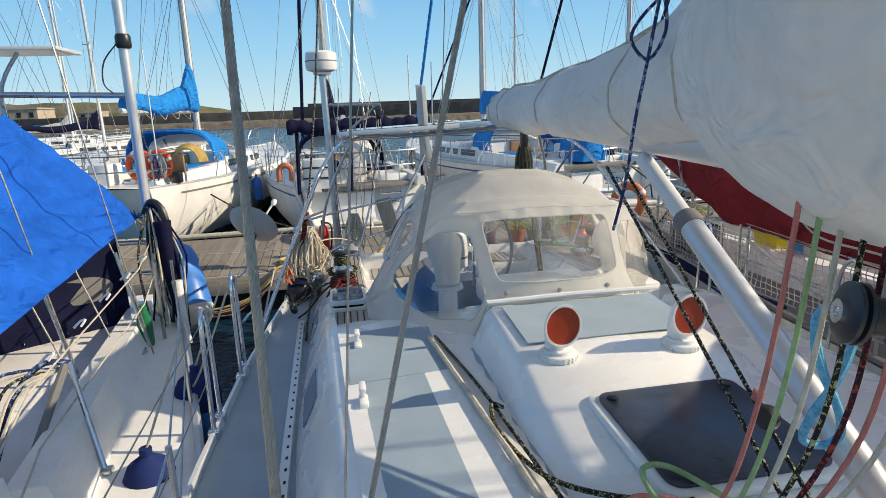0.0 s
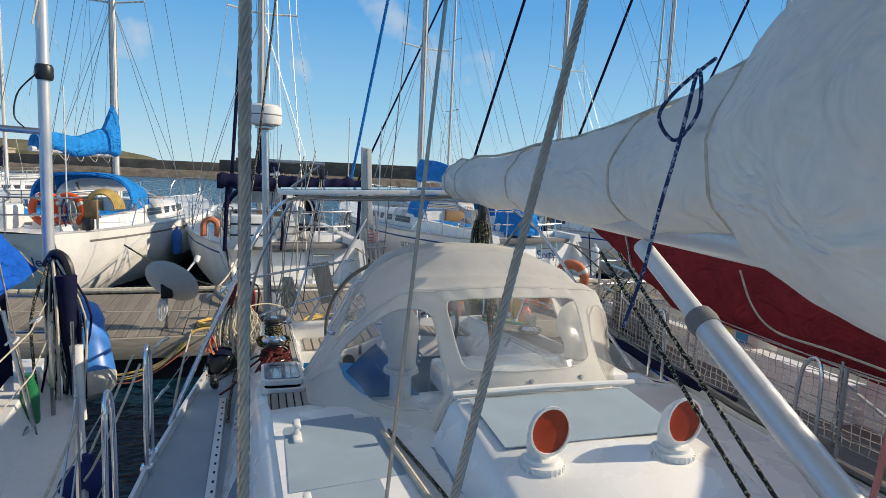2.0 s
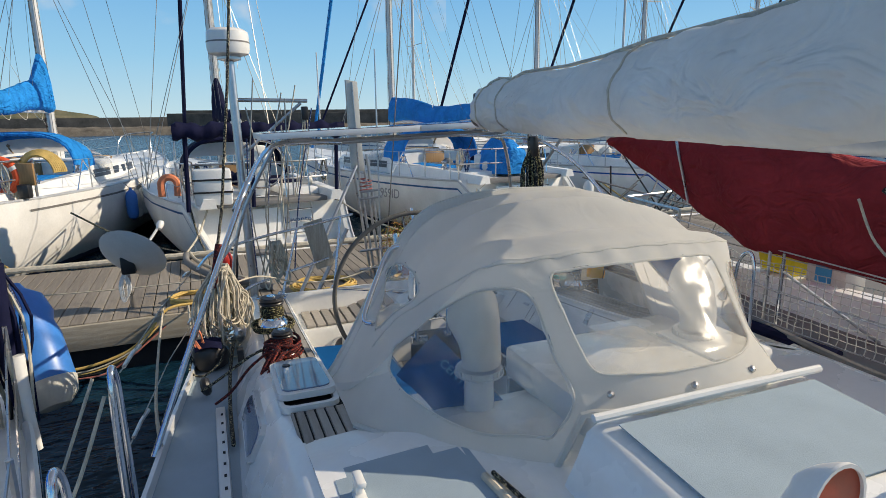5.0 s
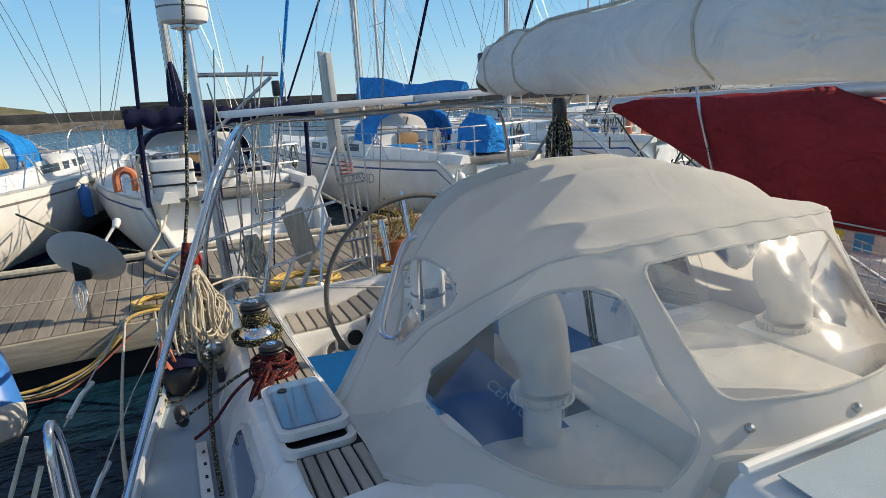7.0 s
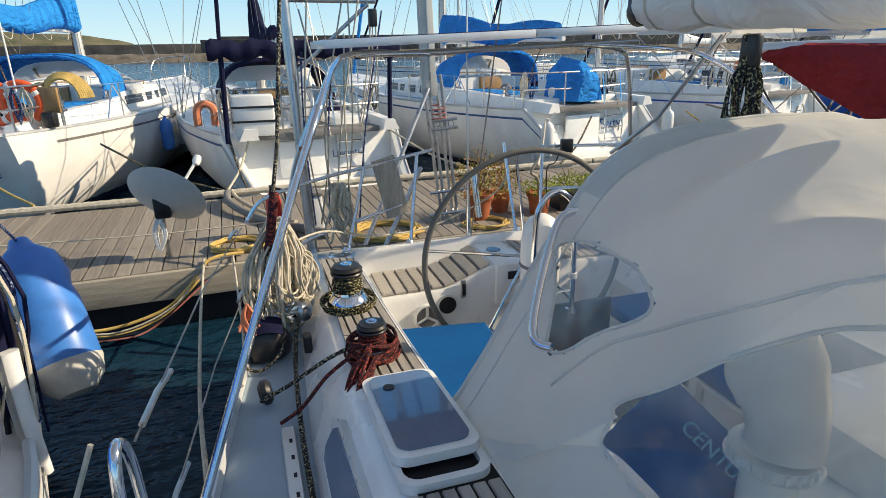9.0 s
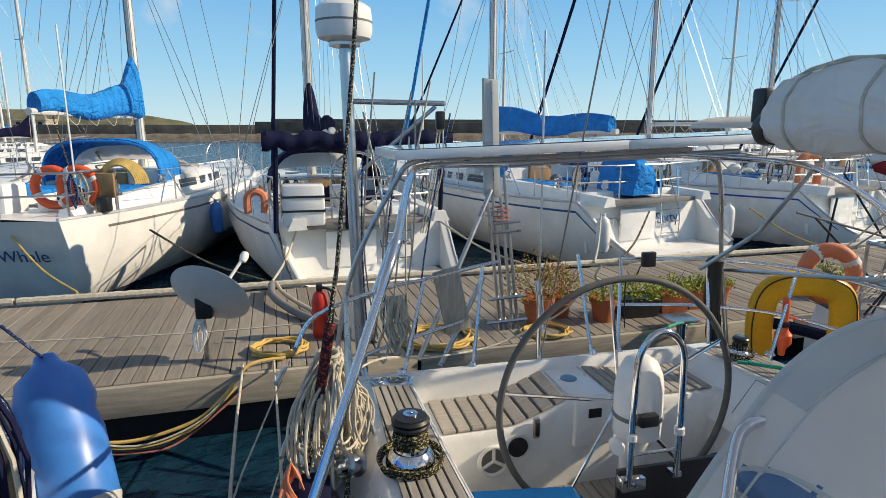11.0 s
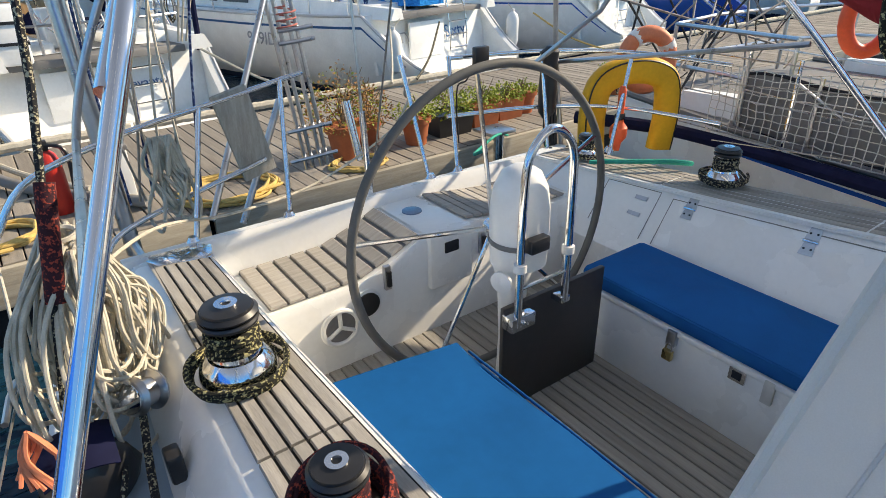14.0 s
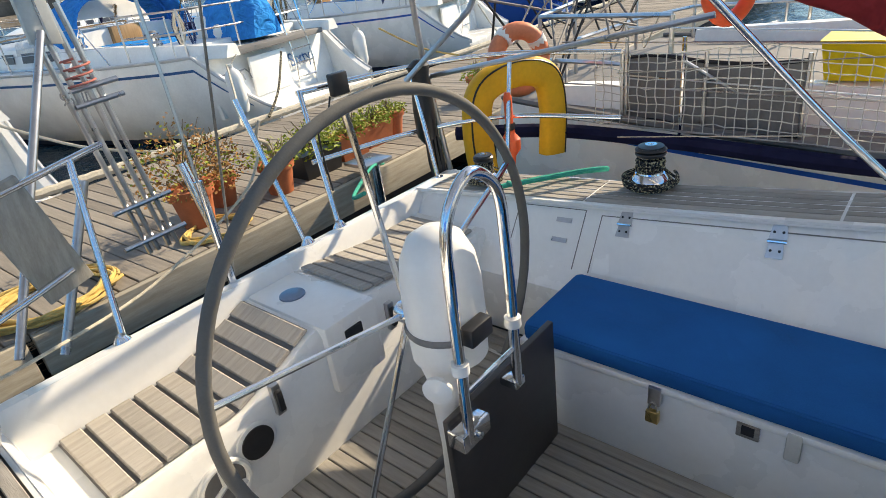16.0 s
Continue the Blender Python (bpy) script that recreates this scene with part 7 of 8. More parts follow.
sailboat((4.95, 11.75), 15, "white yacht with blue covers and a blue cockpit tent", 12.0, 3.9, 1.25, cover=BLUE_CANVAS, hood_mat=BLUE_CANVAS, scoop=True, clutter=48, cov=1.7, luff=0.0, mast_s=6.1, boom_len=4.2, boom_z=2.5, tent=BLUE_CANVAS, stay=BLUE_CANVAS,
         words=(("SIXTY", 0.24, INK, "transom"), ("Sixty", 0.30, INK_BLUE, "transom_right"), ("959ID", 0.30, INK, 0.30)), fenders=((0.02, -1, WHITE), (0.02, 1, WHITE)))
sailboat((10.3, 12.4), 16, "cream yacht with blue stripe and an orange horseshoe buoy", 12.5, 3.9, 1.25, hull=GEL, cover=None, scoop=True, clutter=12, mast_s=6.4, boom_len=4.4, boom_z=2.7, stripe=HULL_BLUE, stay=NAVY, bimini=CANVAS, wheel=True)
sailboat((15.0, 13.0), 18, "dark blue yacht with white hull numbers", 12.0, 3.8, 1.3, hull=HULL_BLUE, cover=GEL_OLD, scoop=True, clutter=16, mast_s=6.3, boom_len=4.2, boom_z=2.5, stay=NAVY, words=(("RM 24850", 0.36, INK_WHITE, 0.32),), bimini=BLUE_CANVAS)
sailboat((20.5, 13.5), 18, "white yacht with pale covers in the far row", 12.0, 3.8, 1.3, cover=CANVAS, scoop=True, clutter=29, mast_s=6.1, boom_len=4.2, detail=1, stay=NAVY, words=(("RM 2850", 0.36, INK_BLUE, 0.32),))
sailboat((26.0, 14.0), 18, "white yacht with a navy headsail in the far row", 11.5, 3.7, 1.25, cover=NAVY, scoop=True, clutter=33, mast_s=6.0, detail=1, stay=NAVY)
sailboat((32.0, 15.0), 20, "white yacht with blue cover in the far row", 11.5, 3.7, 1.25, cover=BLUE_CANVAS, mast_s=6.0, detail=1)
sailboat((-10.2, 12.0), -4, "white yacht with a solar gantry over its stern", 11.0, 3.6, 1.3, cover=BLUE_CANVAS, mast_s=5.6, detail=1)
sailboat((-17.0, 30.0), -60, "white yacht moored at the far quay", 10.0, 3.4, 1.2, cover=NAVY, mast_s=5.0, detail=1)
sailboat((-24.0, 44.0), -70, "white yacht moored at the far quay", 10.0, 3.4, 1.2, cover=CANVAS, mast_s=5.0, detail=1)
sailboat((-30.0, 60.0), -60, "white yacht moored at the far quay", 11.0, 3.4, 1.2, cover=BLUE_CANVAS, mast_s=5.0, detail=1)
sailboat((15.0, 34.0), 100, "white yacht moored in the second row", 12.0, 3.8, 1.3, cover=CANVAS, mast_s=6.0, detail=1, stay=NAVY)
sailboat((28.0, 33.0), 100, "white yacht moored in the second row", 12.0, 3.8, 1.3, cover=GEL_OLD, mast_s=6.0, detail=1)
sailboat((38.0, 27.0), 95, "white yacht moored in the second row", 12.0, 3.8, 1.3, cover=BLUE_CANVAS, mast_s=6.0, detail=1)
gt = thing("solar_gantry", (-7.4, 13.0, 2.0), "solar panel on a steel gantry over a yacht's stern", "solar panel")
part("panel", box(-9.2, 12.4, 3.05, -6.2, 13.6, 3.12, 0.01), SOLAR_FRAME, gt)
for x in (-8.8, -7.6):
    part("leg", tube(spline([(x, 12.9, 0.3), (x + 0.1, 12.8, 2.2), (x + 0.5, 12.9, 3.05)], 5), 0.04, 8), STEEL_OLD, gt)
o = thing("horseshoe_buoy", (9.2, 13.4, 0.35), "faded orange horseshoe buoy on a yacht's stern rail", "lifebuoy")
part("foam", tube(spline([(8.95, 13.4, 0.45), (8.92, 13.4, 0.85), (9.02, 13.4, 1.02), (9.2, 13.4, 1.08), (9.38, 13.4, 1.02), (9.48, 13.4, 0.85), (9.45, 13.4, 0.45)], 5), 0.085, 10), ORANGE_FADED, o)

nr = thing("rolled_bimini", (-0.7, 11.4, 1.3), "navy canvas bimini rolled up on its frame", "bimini")
nrp = [Vector((lerp(-2.02, 0.75, i / 40), lerp(11.15, 11.7, i / 40), 1.46 + 0.02 * math.sin(i * 0.8))) for i in range(41)]
rings = [[p + Vector((0, math.cos(a), math.sin(a))) * (0.125 + 0.02 * math.sin(i * 1.7) + 0.012 * math.sin(3 * a + i)) for a in [2 * math.pi * j / 14 for j in range(14)]] for i, p in enumerate(nrp)]
part("roll", loft(rings), NAVY, nr)
for x, y in ((-1.9, 11.2), (-0.9, 11.35), (0.55, 11.65)):
    part("leg", tube([(x, y, 0.2), (x + 0.05, y, 1.42)], 0.035, 8), NAVY, nr)
# box and ropes on the navy-covered yacht
lb = thing("liferaft_box", (-1.55, 11.3, 0.3), "white canister strapped to a yacht's quarter", "liferaft")
part("canister", box(-1.80, 11.2, 0.28, -1.22, 11.6, 0.86, 0.04, None), GEL_OLD, lb)
for z in (0.48, 0.68):
    part("strap", box(-1.81, 11.19, z, -1.21, 11.61, z + 0.03), BLACK, lb)
lr = thing("horseshoe_buoy", (-2.25, 12.3, 0.3), "faded orange buoy on a yacht's stern rail", "lifebuoy")
part("foam", tube(spline([(-2.35, 12.3, 0.35), (-2.34, 12.3, 0.6), (-2.22, 12.3, 0.68), (-2.1, 12.3, 0.6), (-2.1, 12.3, 0.35)], 5), 0.06, 8), ORANGE_FADED, lr)

# ---------------------------------------------------------------- neighbour under the blue tarpaulin
nb = sailboat((-4.22, 5.55), 188.7, "white yacht alongside, half covered by a blue tarpaulin", 11.0, 3.7, 0.87, cover=None, mast_s=5.6, boom_len=3.8, boom_z=2.6, well=GEL_OLD)
tp = thing("tarpaulin", (-3.2, 3.8, 0.5), "bright blue tarpaulin stretched as a tent over a yacht", "tarpaulin")
g = []
A_, B_, C_, D_ = Vector((-3.62, 4.75, 1.74)), Vector((-2.85, 5.0, 0.87)), Vector((-2.93, 2.75, 0.60)), Vector((-3.9, 2.4, 1.80))
for i in range(65):
    row = []
    for j in range(49):
        u, v = i / 64, j / 48
        p = A_.lerp(B_, v).lerp(D_.lerp(C_, v), u)
        p += Vector((0.5, 0, 0.7)).normalized() * (0.05 * math.sin(u * 9 + v * 4) * (v * (1 - v) * 2 + 0.2) * 0.8 + 0.03 * noise.noise((u * 6, v * 9, 3)) - 0.10 * math.sin(math.pi * v) * math.sin(math.pi * u))
        ang, far = math.atan2(u + 0.02, 1.02 - v), math.hypot(u, 1 - v)
        p += Vector((0.5, 0, 0.7)).normalized() * 0.022 * math.sin(ang * 16 + 2 * noise.noise((u * 3, v * 3, 9))) * math.exp(-1.6 * far) * min(1, far * 6)
        row.append(p)
    g.append(row)
part("sheet", sheet(g, 0.004), BLUE_TARP, tp)
g2 = [[A_.lerp(D_, u) + Vector((-1.1 * v, 0, -0.9 * v + 0.03 * math.sin(u * 8))) for v in (0, 0.3, 0.6, 1)] for u in [i / 16 for i in range(17)]]
part("sheet", sheet(g2, 0.004), BLUE_TARP, tp)
for k in range(4):
    q = C_.lerp(B_, 0.2 + 0.25 * k)
    part("lace", tube([q, q + Vector((0.12, 0.05, -0.5))], 0.005, 5), ROPE, tp)
dk = thing("dark_screen", (-3.0, 4.9, -0.08), "black canvas screen with an oval window under the tarpaulin", "canvas screen")
part("canvas", sheet([[(-3.0 - 0.24 * k - 0.05 * z, 4.90 - 0.17 * k + 0.02 * math.sin(k * 2 + z * 3), -0.08 + 0.95 * z) for k in range(7)] for z in (0, 0.25, 0.5, 0.75, 1)], 0.02), NAVY, dk)
# cloudy pane, greyed further for the shade under the tarpaulin
part("window", ([(-3.0 - 0.24 * q - 0.03, 4.90 - 0.17 * q - 0.035, 0.33 + 0.11 * math.sin(a)) for a, q in [(2 * math.pi * i / 24, 0.95 + 0.75 * math.cos(2 * math.pi * i / 24)) for i in range(24)]], [tuple(range(24))]), GREY_SHEET, dk, "cloudy oval window")
for k in range(4):
    part("eyelet", lathe([(0.012, 0), (0.012, 0.004), (0.006, 0.005)], (-3.15 - 0.24 * k, 4.76 - 0.17 * k, 0.02), (-0.55, -0.8, 0), 10), STEEL, dk)
ps = thing("stern_pole", (-2.80, 5.05, -0.08), "grey alloy pole with a black collar at a yacht's quarter", "pole")
part("pole", tube([(-2.80, 5.05, -0.08), (-2.78, 5.05, 3.2)], 0.04, 14), ALU, ps)
part("collar", lathe([(0.05, 0), (0.06, 0.02), (0.06, 0.09), (0.05, 0.11)], (-2.78, 5.05, 2.25), n=16), BLACK, ps)
part("cross_bar", tube([(-2.80, 5.05, 1.88), (-4.4, 4.95, 1.93)], 0.024, 10), STEEL_OLD, ps)
part("burgee", sheet([[(-2.80 + 0.03 * math.sin(i * 0.5), 5.0 - 0.03 * j, 3.1 - 0.06 * i) for j in (0, 1)] for i in range(9)], 0.004), PAPER, ps)
part("cord", tube(spline([(-2.80, 5.0, 2.3), (-2.93, 5.0, 2.15), (-2.96, 5.0, 1.98), (-2.90, 5.0, 1.9)], 5), 0.006, 6), BLACK, ps)
for k, (x, y, z0, z1) in enumerate(((-2.62, 4.15, -0.08, 1.35), (-2.9, 3.6, -0.08, 1.0))):
    q = thing("turnbuckle_stay", (x, y, z0), "stay with a long turnbuckle by the tarpaulin", "rigging")
    part("wire", tube([(x, y, z0), (x - 0.45, y + 0.1, z1 + 1.4)], 0.006, 6), WIRE, q)
    part("turnbuckle", tube([(x - 0.02, y + 0.005, z0 + 0.08), (x - 0.17, y + 0.035, z0 + 0.82)], 0.014, 8), STEEL_OLD, q)
fb = thing("fender", (-2.66, 5.70, -0.40), "large blue cylindrical fender hung slanting at a yacht's quarter", "fender")
fa, fx = Vector((-2.655, 5.70, -0.38)), Vector((-0.28, 0.50, 0.82)).normalized()
part("body", lathe([(0.03, 0.05), (0.15, 0.08), (0.185, 0.16), (0.19, 0.52), (0.17, 0.62), (0.19, 0.70), (0.16, 0.84), (0.07, 0.92), (0.05, 0.97)], fa, fx, 24), FENDER_BLUE, fb)
part("end_cap", lathe([(0.02, -0.02), (0.10, -0.01), (0.165, 0.06), (0.187, 0.15), (0.19, 0.17)], fa, fx, 24), PAPER, fb, "pale scuffed end")
part("lanyard", tube([fa + fx * 0.95, (-2.82, 5.35, 0.95)], 0.008, 6), ROPE_BLUE, fb)
for x, y, z, ma, r in ((-2.19, 2.50, -0.62, PAPER, 0.12), (-2.16, 3.45, -0.60, FENDER_BLUE, 0.14)):
    q = thing("fender", (x, y, z), "worn fender hanging between the two hulls", "fender")
    part("body", lathe([(0.03, 0), (r * 0.8, 0.04), (r, 0.12), (r, 0.5), (r * 0.8, 0.58)], (x, y, z), n=18), ma, q)
    part("cover", lathe([(r * 1.03, 0.42), (r * 1.03, 0.55), (r * 0.8, 0.61), (0.03, 0.66), (0.03, 0.70)], (x, y, z), n=18), FENDER_NAVY, q, "navy fabric top")
    part("lanyard", tube([(x, y, z + 0.68), (x + 0.20, y + 0.15, 0.6)], 0.007, 6), ROPE, q)
rnd = random.Random(21)
hg = thing("hanging_lines", (-2.7, 4.9, 0), "tangle of ropes, straps and rolled cloth hung on the quarter pole", "rope bundle")
for i in range(26):
    x, y = -2.68 + rnd.uniform(-0.08, 0.16), 4.85 + rnd.uniform(-0.12, 0.10)
    part("line", tube(spline([(lerp(-2.76, x, 0.25), lerp(4.97, y, 0.25), 0.92 + 0.05 * rnd.random()), (x + rnd.uniform(-0.1, 0.1), y + rnd.uniform(-0.1, 0.1), 0.55), (x + rnd.uniform(-0.1, 0.12), y, 0.1 - 0.25 * rnd.random())], 4), rnd.choice([0.006, 0.009, 0.012]), 6), rnd.choice([BLACK, ROPE, ROPE_DARK, NAVY, ROPE_BLUE]), hg)
part("rolled_cloth", tube(spline([(-2.62, 4.82, 0.85), (-2.60, 4.80, 0.4), (-2.56, 4.76, -0.05)], 5), 0.07, 10, r_end=0.03), NAVY, hg)
part("pale_roll", tube(spline([(-2.55, 4.75, 0.35), (-2.53, 4.72, 0.05), (-2.50, 4.70, -0.2)], 5), 0.045, 10, r_end=0.02), WHITE, hg)
part("black_hoop", tube(spline([(-2.80, 5.0, 0.9), (-2.72, 4.95, 1.0), (-2.62, 4.9, 0.9), (-2.58, 4.88, 0.5), (-2.55, 4.85, 0.1)], 5), 0.03, 8), BLACK, hg)
solo("green_bottle", lathe([(0.05, 0), (0.055, 0.02), (0.055, 0.22), (0.03, 0.3), (0.03, 0.34)], (-2.72, 4.35, -0.06), n=16), GREEN_CAN, "green bottle standing on the yacht's side deck", "bottle")
for s_ in (0, 1):
    q = thing("deck_track", (-2.8 - 0.17 * s_, 3.2, -0.07), "dark perforated genoa track on the white deck", "track")
    part("rail", loft([[(x - 0.02, y, -0.07), (x + 0.02, y, -0.07), (x + 0.015, y, -0.02), (x - 0.015, y, -0.02)] for x, y in [(-2.575 - 0.17 * s_ - 0.055 * (yy - 2), yy) for yy in (1.2, 2.0, 3.0, 4.2)]]), STEEL_OLD, q)
for ax, ay, az in ((-2.61, 2.79, 0.45), (-2.36, 1.45, 0.45)):
    q = thing("stanchion", (ax, ay, -0.06), "stainless gate stanchion with a padded dark brace and rope lashings", "stanchion")
    part("post", tube([(ax + 0.20, ay - 0.23, -0.07), (ax + 0.02, ay, az)], 0.014, 8), STEEL, q)
    part("brace", tube([(ax - 0.12, ay - 0.42, -0.05), (ax, ay, az)], 0.022, 8), GREY_SHEET, q, "grey padded brace")
    part("cap_hose", tube(spline([(ax + 0.02, ay + 0.02, az), (ax - 0.10, ay - 0.03, az + 0.02), (ax - 0.2, ay - 0.12, az - 0.10), (ax - 0.24, ay - 0.28, 0.12), (ax - 0.22, ay - 0.48, -0.03)], 6), 0.016, 8), ROPE_BLUE, q, "dark blue flecked hose")
    part("foot", box(ax + 0.17, ay - 0.26, -0.09, ax + 0.23, ay - 0.20, -0.04, 0.006), STEEL_OLD, q)
    lk = thing("rope_hank", (ax - 0.28, ay - 0.35, -0.03), "short grey rope knotted on a stanchion", "rope")
    for i in range(5):
        part("loop", tube(spline([(ax - 0.02, ay, az - 0.02), (ax - 0.16 - 0.03 * i, ay - 0.12, az - 0.08 + 0.02 * i), (ax - 0.22 - 0.03 * i, ay - 0.25, 0.2), (ax - 0.30 - 0.02 * i, ay - 0.33, 0.0)], 5), 0.009, 6), (ROPE, ROPE, ROPE_DARK, ROPE, ROPE_BLUE)[i], lk)
for z in (0.25, 0.52):
    solo("guard_line", tube([(-2.05, -0.5, z), (-2.35, 1.5, z - 0.02), (-2.55, 2.3, z), (-2.62, 4.1, z + 0.1), (-2.78, 5.0, z + 0.15)], 0.005, 6), ROPE, "thin guard line with plastic hooks", "rope", "tarp boat lines")

for i in range(5):
    y = 2.55 + 0.42 * i
    hx = lerp(-2.56, -2.62, (y - 2.3) / 1.8)
    solo("line_hook", tube(spline([(hx, y, 0.555 + 0.05 * (y - 2.3)), (hx + 0.02, y + 0.02, 0.585 + 0.05 * (y - 2.3)), (hx - 0.02, y + 0.05, 0.57 + 0.05 * (y - 2.3)), (hx - 0.05, y + 0.03, 0.54 + 0.05 * (y - 2.3))], 4), 0.007, 6), WHITE, "white plastic hook on a guard line", "hook", "guard line hooks")

# ---------------------------------------------------------------- neighbour with the maroon sail cover
# grey deck_mat puts the shade lying on this deck into its colour
sailboat((4.25, 6.75), 176, "white yacht alongside with netting on its guard wires", 11.5, 3.9, 1.0, hull=GEL, cover=None, mast_s=6.4, boom_len=0.5, boom_z=2.55, stripe=HULL_BLUE, detail=1, deck_mat=GREY_SHEET)
mr = thing("sail_cover", (2.3, 4, 1.2), "maroon sail cover sagging from the boom of the next yacht", "sail cover")
rings = []
for i in range(61):
    u = i / 60
    y = lerp(5.95, 0.6, u)
    x = lerp(2.18, 2.55, u)
    lo = curve_at([(0.6, 0.45), (3.2, 0.55), (3.6, 0.57), (4.35, 0.61), (4.9, 0.86), (5.3, 1.06), (5.8, 1.27), (5.95, 1.33)], y)
    # forward rise is unseen, added and sized to shade our coachroof
    hi = curve_at([(0.6, 2.3), (1.2, 1.95), (1.6, 1.72), (1.9, 1.6), (2.45, 1.54), (3.0, 1.38), (3.5, 1.29), (3.75, 1.33), (4.1, 1.46), (4.66, 1.44), (5.6, 1.44), (5.9, 1.40), (5.95, 1.37)], y)
    w = curve_at([(0.6, 0.24), (3, 0.28), (3.6, 0.32), (4.3, 0.30), (5, 0.20), (5.8, 0.09), (5.95, 0.03)], y)
    r = []
    for j in range(30):
        a = 2 * math.pi * j / 30
        s = math.sin(a)
        p = Vector((x + w * math.copysign(abs(math.cos(a)) ** 0.7, math.cos(a)) * (0.35 + 0.65 * (s * 0.5 + 0.5)), y, lerp(lo, hi, 0.5 + 0.5 * s)))
        p.x += 0.035 * noise.noise((y * 1.6, p.z * 3, 1)) + 0.014 * noise.noise((y * 6, p.z * 5, 2))
        p.z += 0.035 * noise.noise((y * 3, a, 5)) + 0.015 * noise.noise((y * 8 + p.x * 3, a * 2, 8))
        r.append(p)
    rings.append(r)
part("cloth", loft(rings), MAROON, mr)
part("boom", tube([(2.2, 5.98, 1.40), (2.55, 0.6, 1.5)], 0.05, 10), ALU, mr)
solo("cover_chain", tube(spline([(2.08, 4.95, 1.5), (2.06, 4.9, 1.35), (2.1, 4.85, 1.1), (2.12, 4.8, 0.9)], 5), 0.012, 6), STEEL_OLD, "chain and shackle hanging on the maroon cover", "chain")
solo("cover_line", tube(spline([(2.05, 3.4, 1.1), (2.1, 3.3, 0.85), (2.12, 3.1, 0.72), (2.15, 2.7, 0.7), (2.2, 2.2, 0.66)], 6), 0.008, 6), ROPE, "off-white line draped over the maroon cover", "rope")


def rope_net(x0, y0, x1, y1, z0, z1, cells_y, cells_z, seed):
    rnd = random.Random(seed)
    geos = []

    def P(i, j):
        u, v = i / cells_y, j / cells_z
        return Vector((lerp(x0, x1, u) + 0.02 * noise.noise((u * 9, v * 5, seed)), lerp(y0, y1, u) + 0.010 * noise.noise((u * 30, v * 13, 3)), lerp(z0, z1, v) - 0.05 * math.sin(u * 3.14 * 3) * v * 0.5 + 0.012 * noise.noise((u * 25, v * 9, 7))))

    for i in range(cells_y + 1):
        geos.append(tube([P(i, j) for j in range(cells_z + 1)], 0.0032, 4, cap=False))
    for j in range(cells_z + 1):
        geos.append(tube([P(i, j) for i in range(cells_y + 1)], 0.0032, 4, cap=False))
    return joined(*geos)


nt = thing("safety_net", (2.25, 4, 0.05), "pale rope netting laced along the guard wires", "net")
part("mesh", rope_net(2.42, 5.85, 2.24, 3.9, 0.10, 0.56, 34, 9, 1), NET, nt)
part("mesh", rope_net(2.24, 3.9, 2.26, 0.8, 0.10, 0.56, 52, 9, 2), NET, nt)
for z in (0.10, 0.34, 0.60):
    part("wire", tube([(2.46, 6.1, z), (2.24, 3.9, z), (2.26, 0.5, z)], 0.005, 6), STEEL_OLD, nt)
for y in (1.4, 2.7, 4.0, 5.3):
    x = curve_at([(0.5, 2.26), (3.9, 2.25), (6, 2.46)], y)
    q = thing("stanchion", (x, y, 0.05), "stainless stanchion holding the netting", "stanchion", "net stanchions")
    part("post", tube([(x, y, 0.03), (x, y, 0.63)], 0.0125, 8), STEEL, q)
    part("brace", tube([(x + 0.4, y - 0.5, 0.05), (x, y, 0.5)], 0.012, 8), STEEL_OLD, q)
gs = thing("grey_screen", (2.6, 5.0, 0.06), "grey fabric screen standing behind the netting", "screen")
part("fabric", sheet([[(2.62 - 0.10 * u + 0.02 * math.sin(u * 12), lerp(5.75, 4.7, u), 0.06 + z + 0.02 * math.sin(u * 7)) for u in [i / 14 for i in range(15)]] for z in (0, 0.2, 0.42)], 0.015), GREY_SHEET, gs)
for z in (0.07, 0.47):
    part("hem", tube([(2.61 - 0.10 * u + 0.02 * math.sin(u * 12), lerp(5.75, 4.7, u), z + 0.02 * math.sin(u * 7)) for u in [i / 14 for i in range(15)]], 0.012, 6), DARK, gs)
for u in (0.0, 0.5, 1.0):
    part("batten", tube([(2.60 - 0.10 * u, lerp(5.75, 4.7, u), 0.04), (2.60 - 0.10 * u, lerp(5.75, 4.7, u), 0.52)], 0.012, 6), STEEL_OLD, gs)
ye = thing("yellow_crate", (3.0, 4.55, 0.06), "bright yellow plastic basket on the next yacht's deck", "basket")
part("basket", loft([[(2.86 - k, 4.38 - k, z), (3.14 + k, 4.38 - k, z), (3.14 + k, 4.68 + k, z), (2.86 - k, 4.68 + k, z)] for z, k in ((0.3, 0), (0.5, 0.03), (0.52, 0.04))]), mat("bright_yellow_plastic", (0.75, 0.62, 0.02), 0.4), ye)
wb = thing("shopping_bag", (3.0, 4.15, 0.06), "white bag with a blue square print", "bag")
part("bag_body", box(2.86, 3.95, 0.25, 3.1, 4.28, 0.55, 0.03), PAPER, wb)
part("print", box(2.853, 4.06, 0.32, 2.857, 4.19, 0.47), mat("print_blue", (0.05, 0.30, 0.55), 0.6), wb)
part("stand", box(2.86, 3.95, 0.05, 3.1, 4.7, 0.25, 0.02), DARK, wb)
lf = thing("lifebuoy", (3.3, 5.4, 0.7), "orange ring lifebuoy with white bands on the next yacht", "lifebuoy", "ring lifebuoys")
part("ring", tube([(3.33 + 0.15 * math.cos(a) * 0.7, 5.35 - 0.15 * math.cos(a) * 0.7, 0.80 + 0.22 * math.sin(a)) for a in [2 * math.pi * i / 28 for i in range(28)]], 0.05, 10, True), ORANGE, lf)
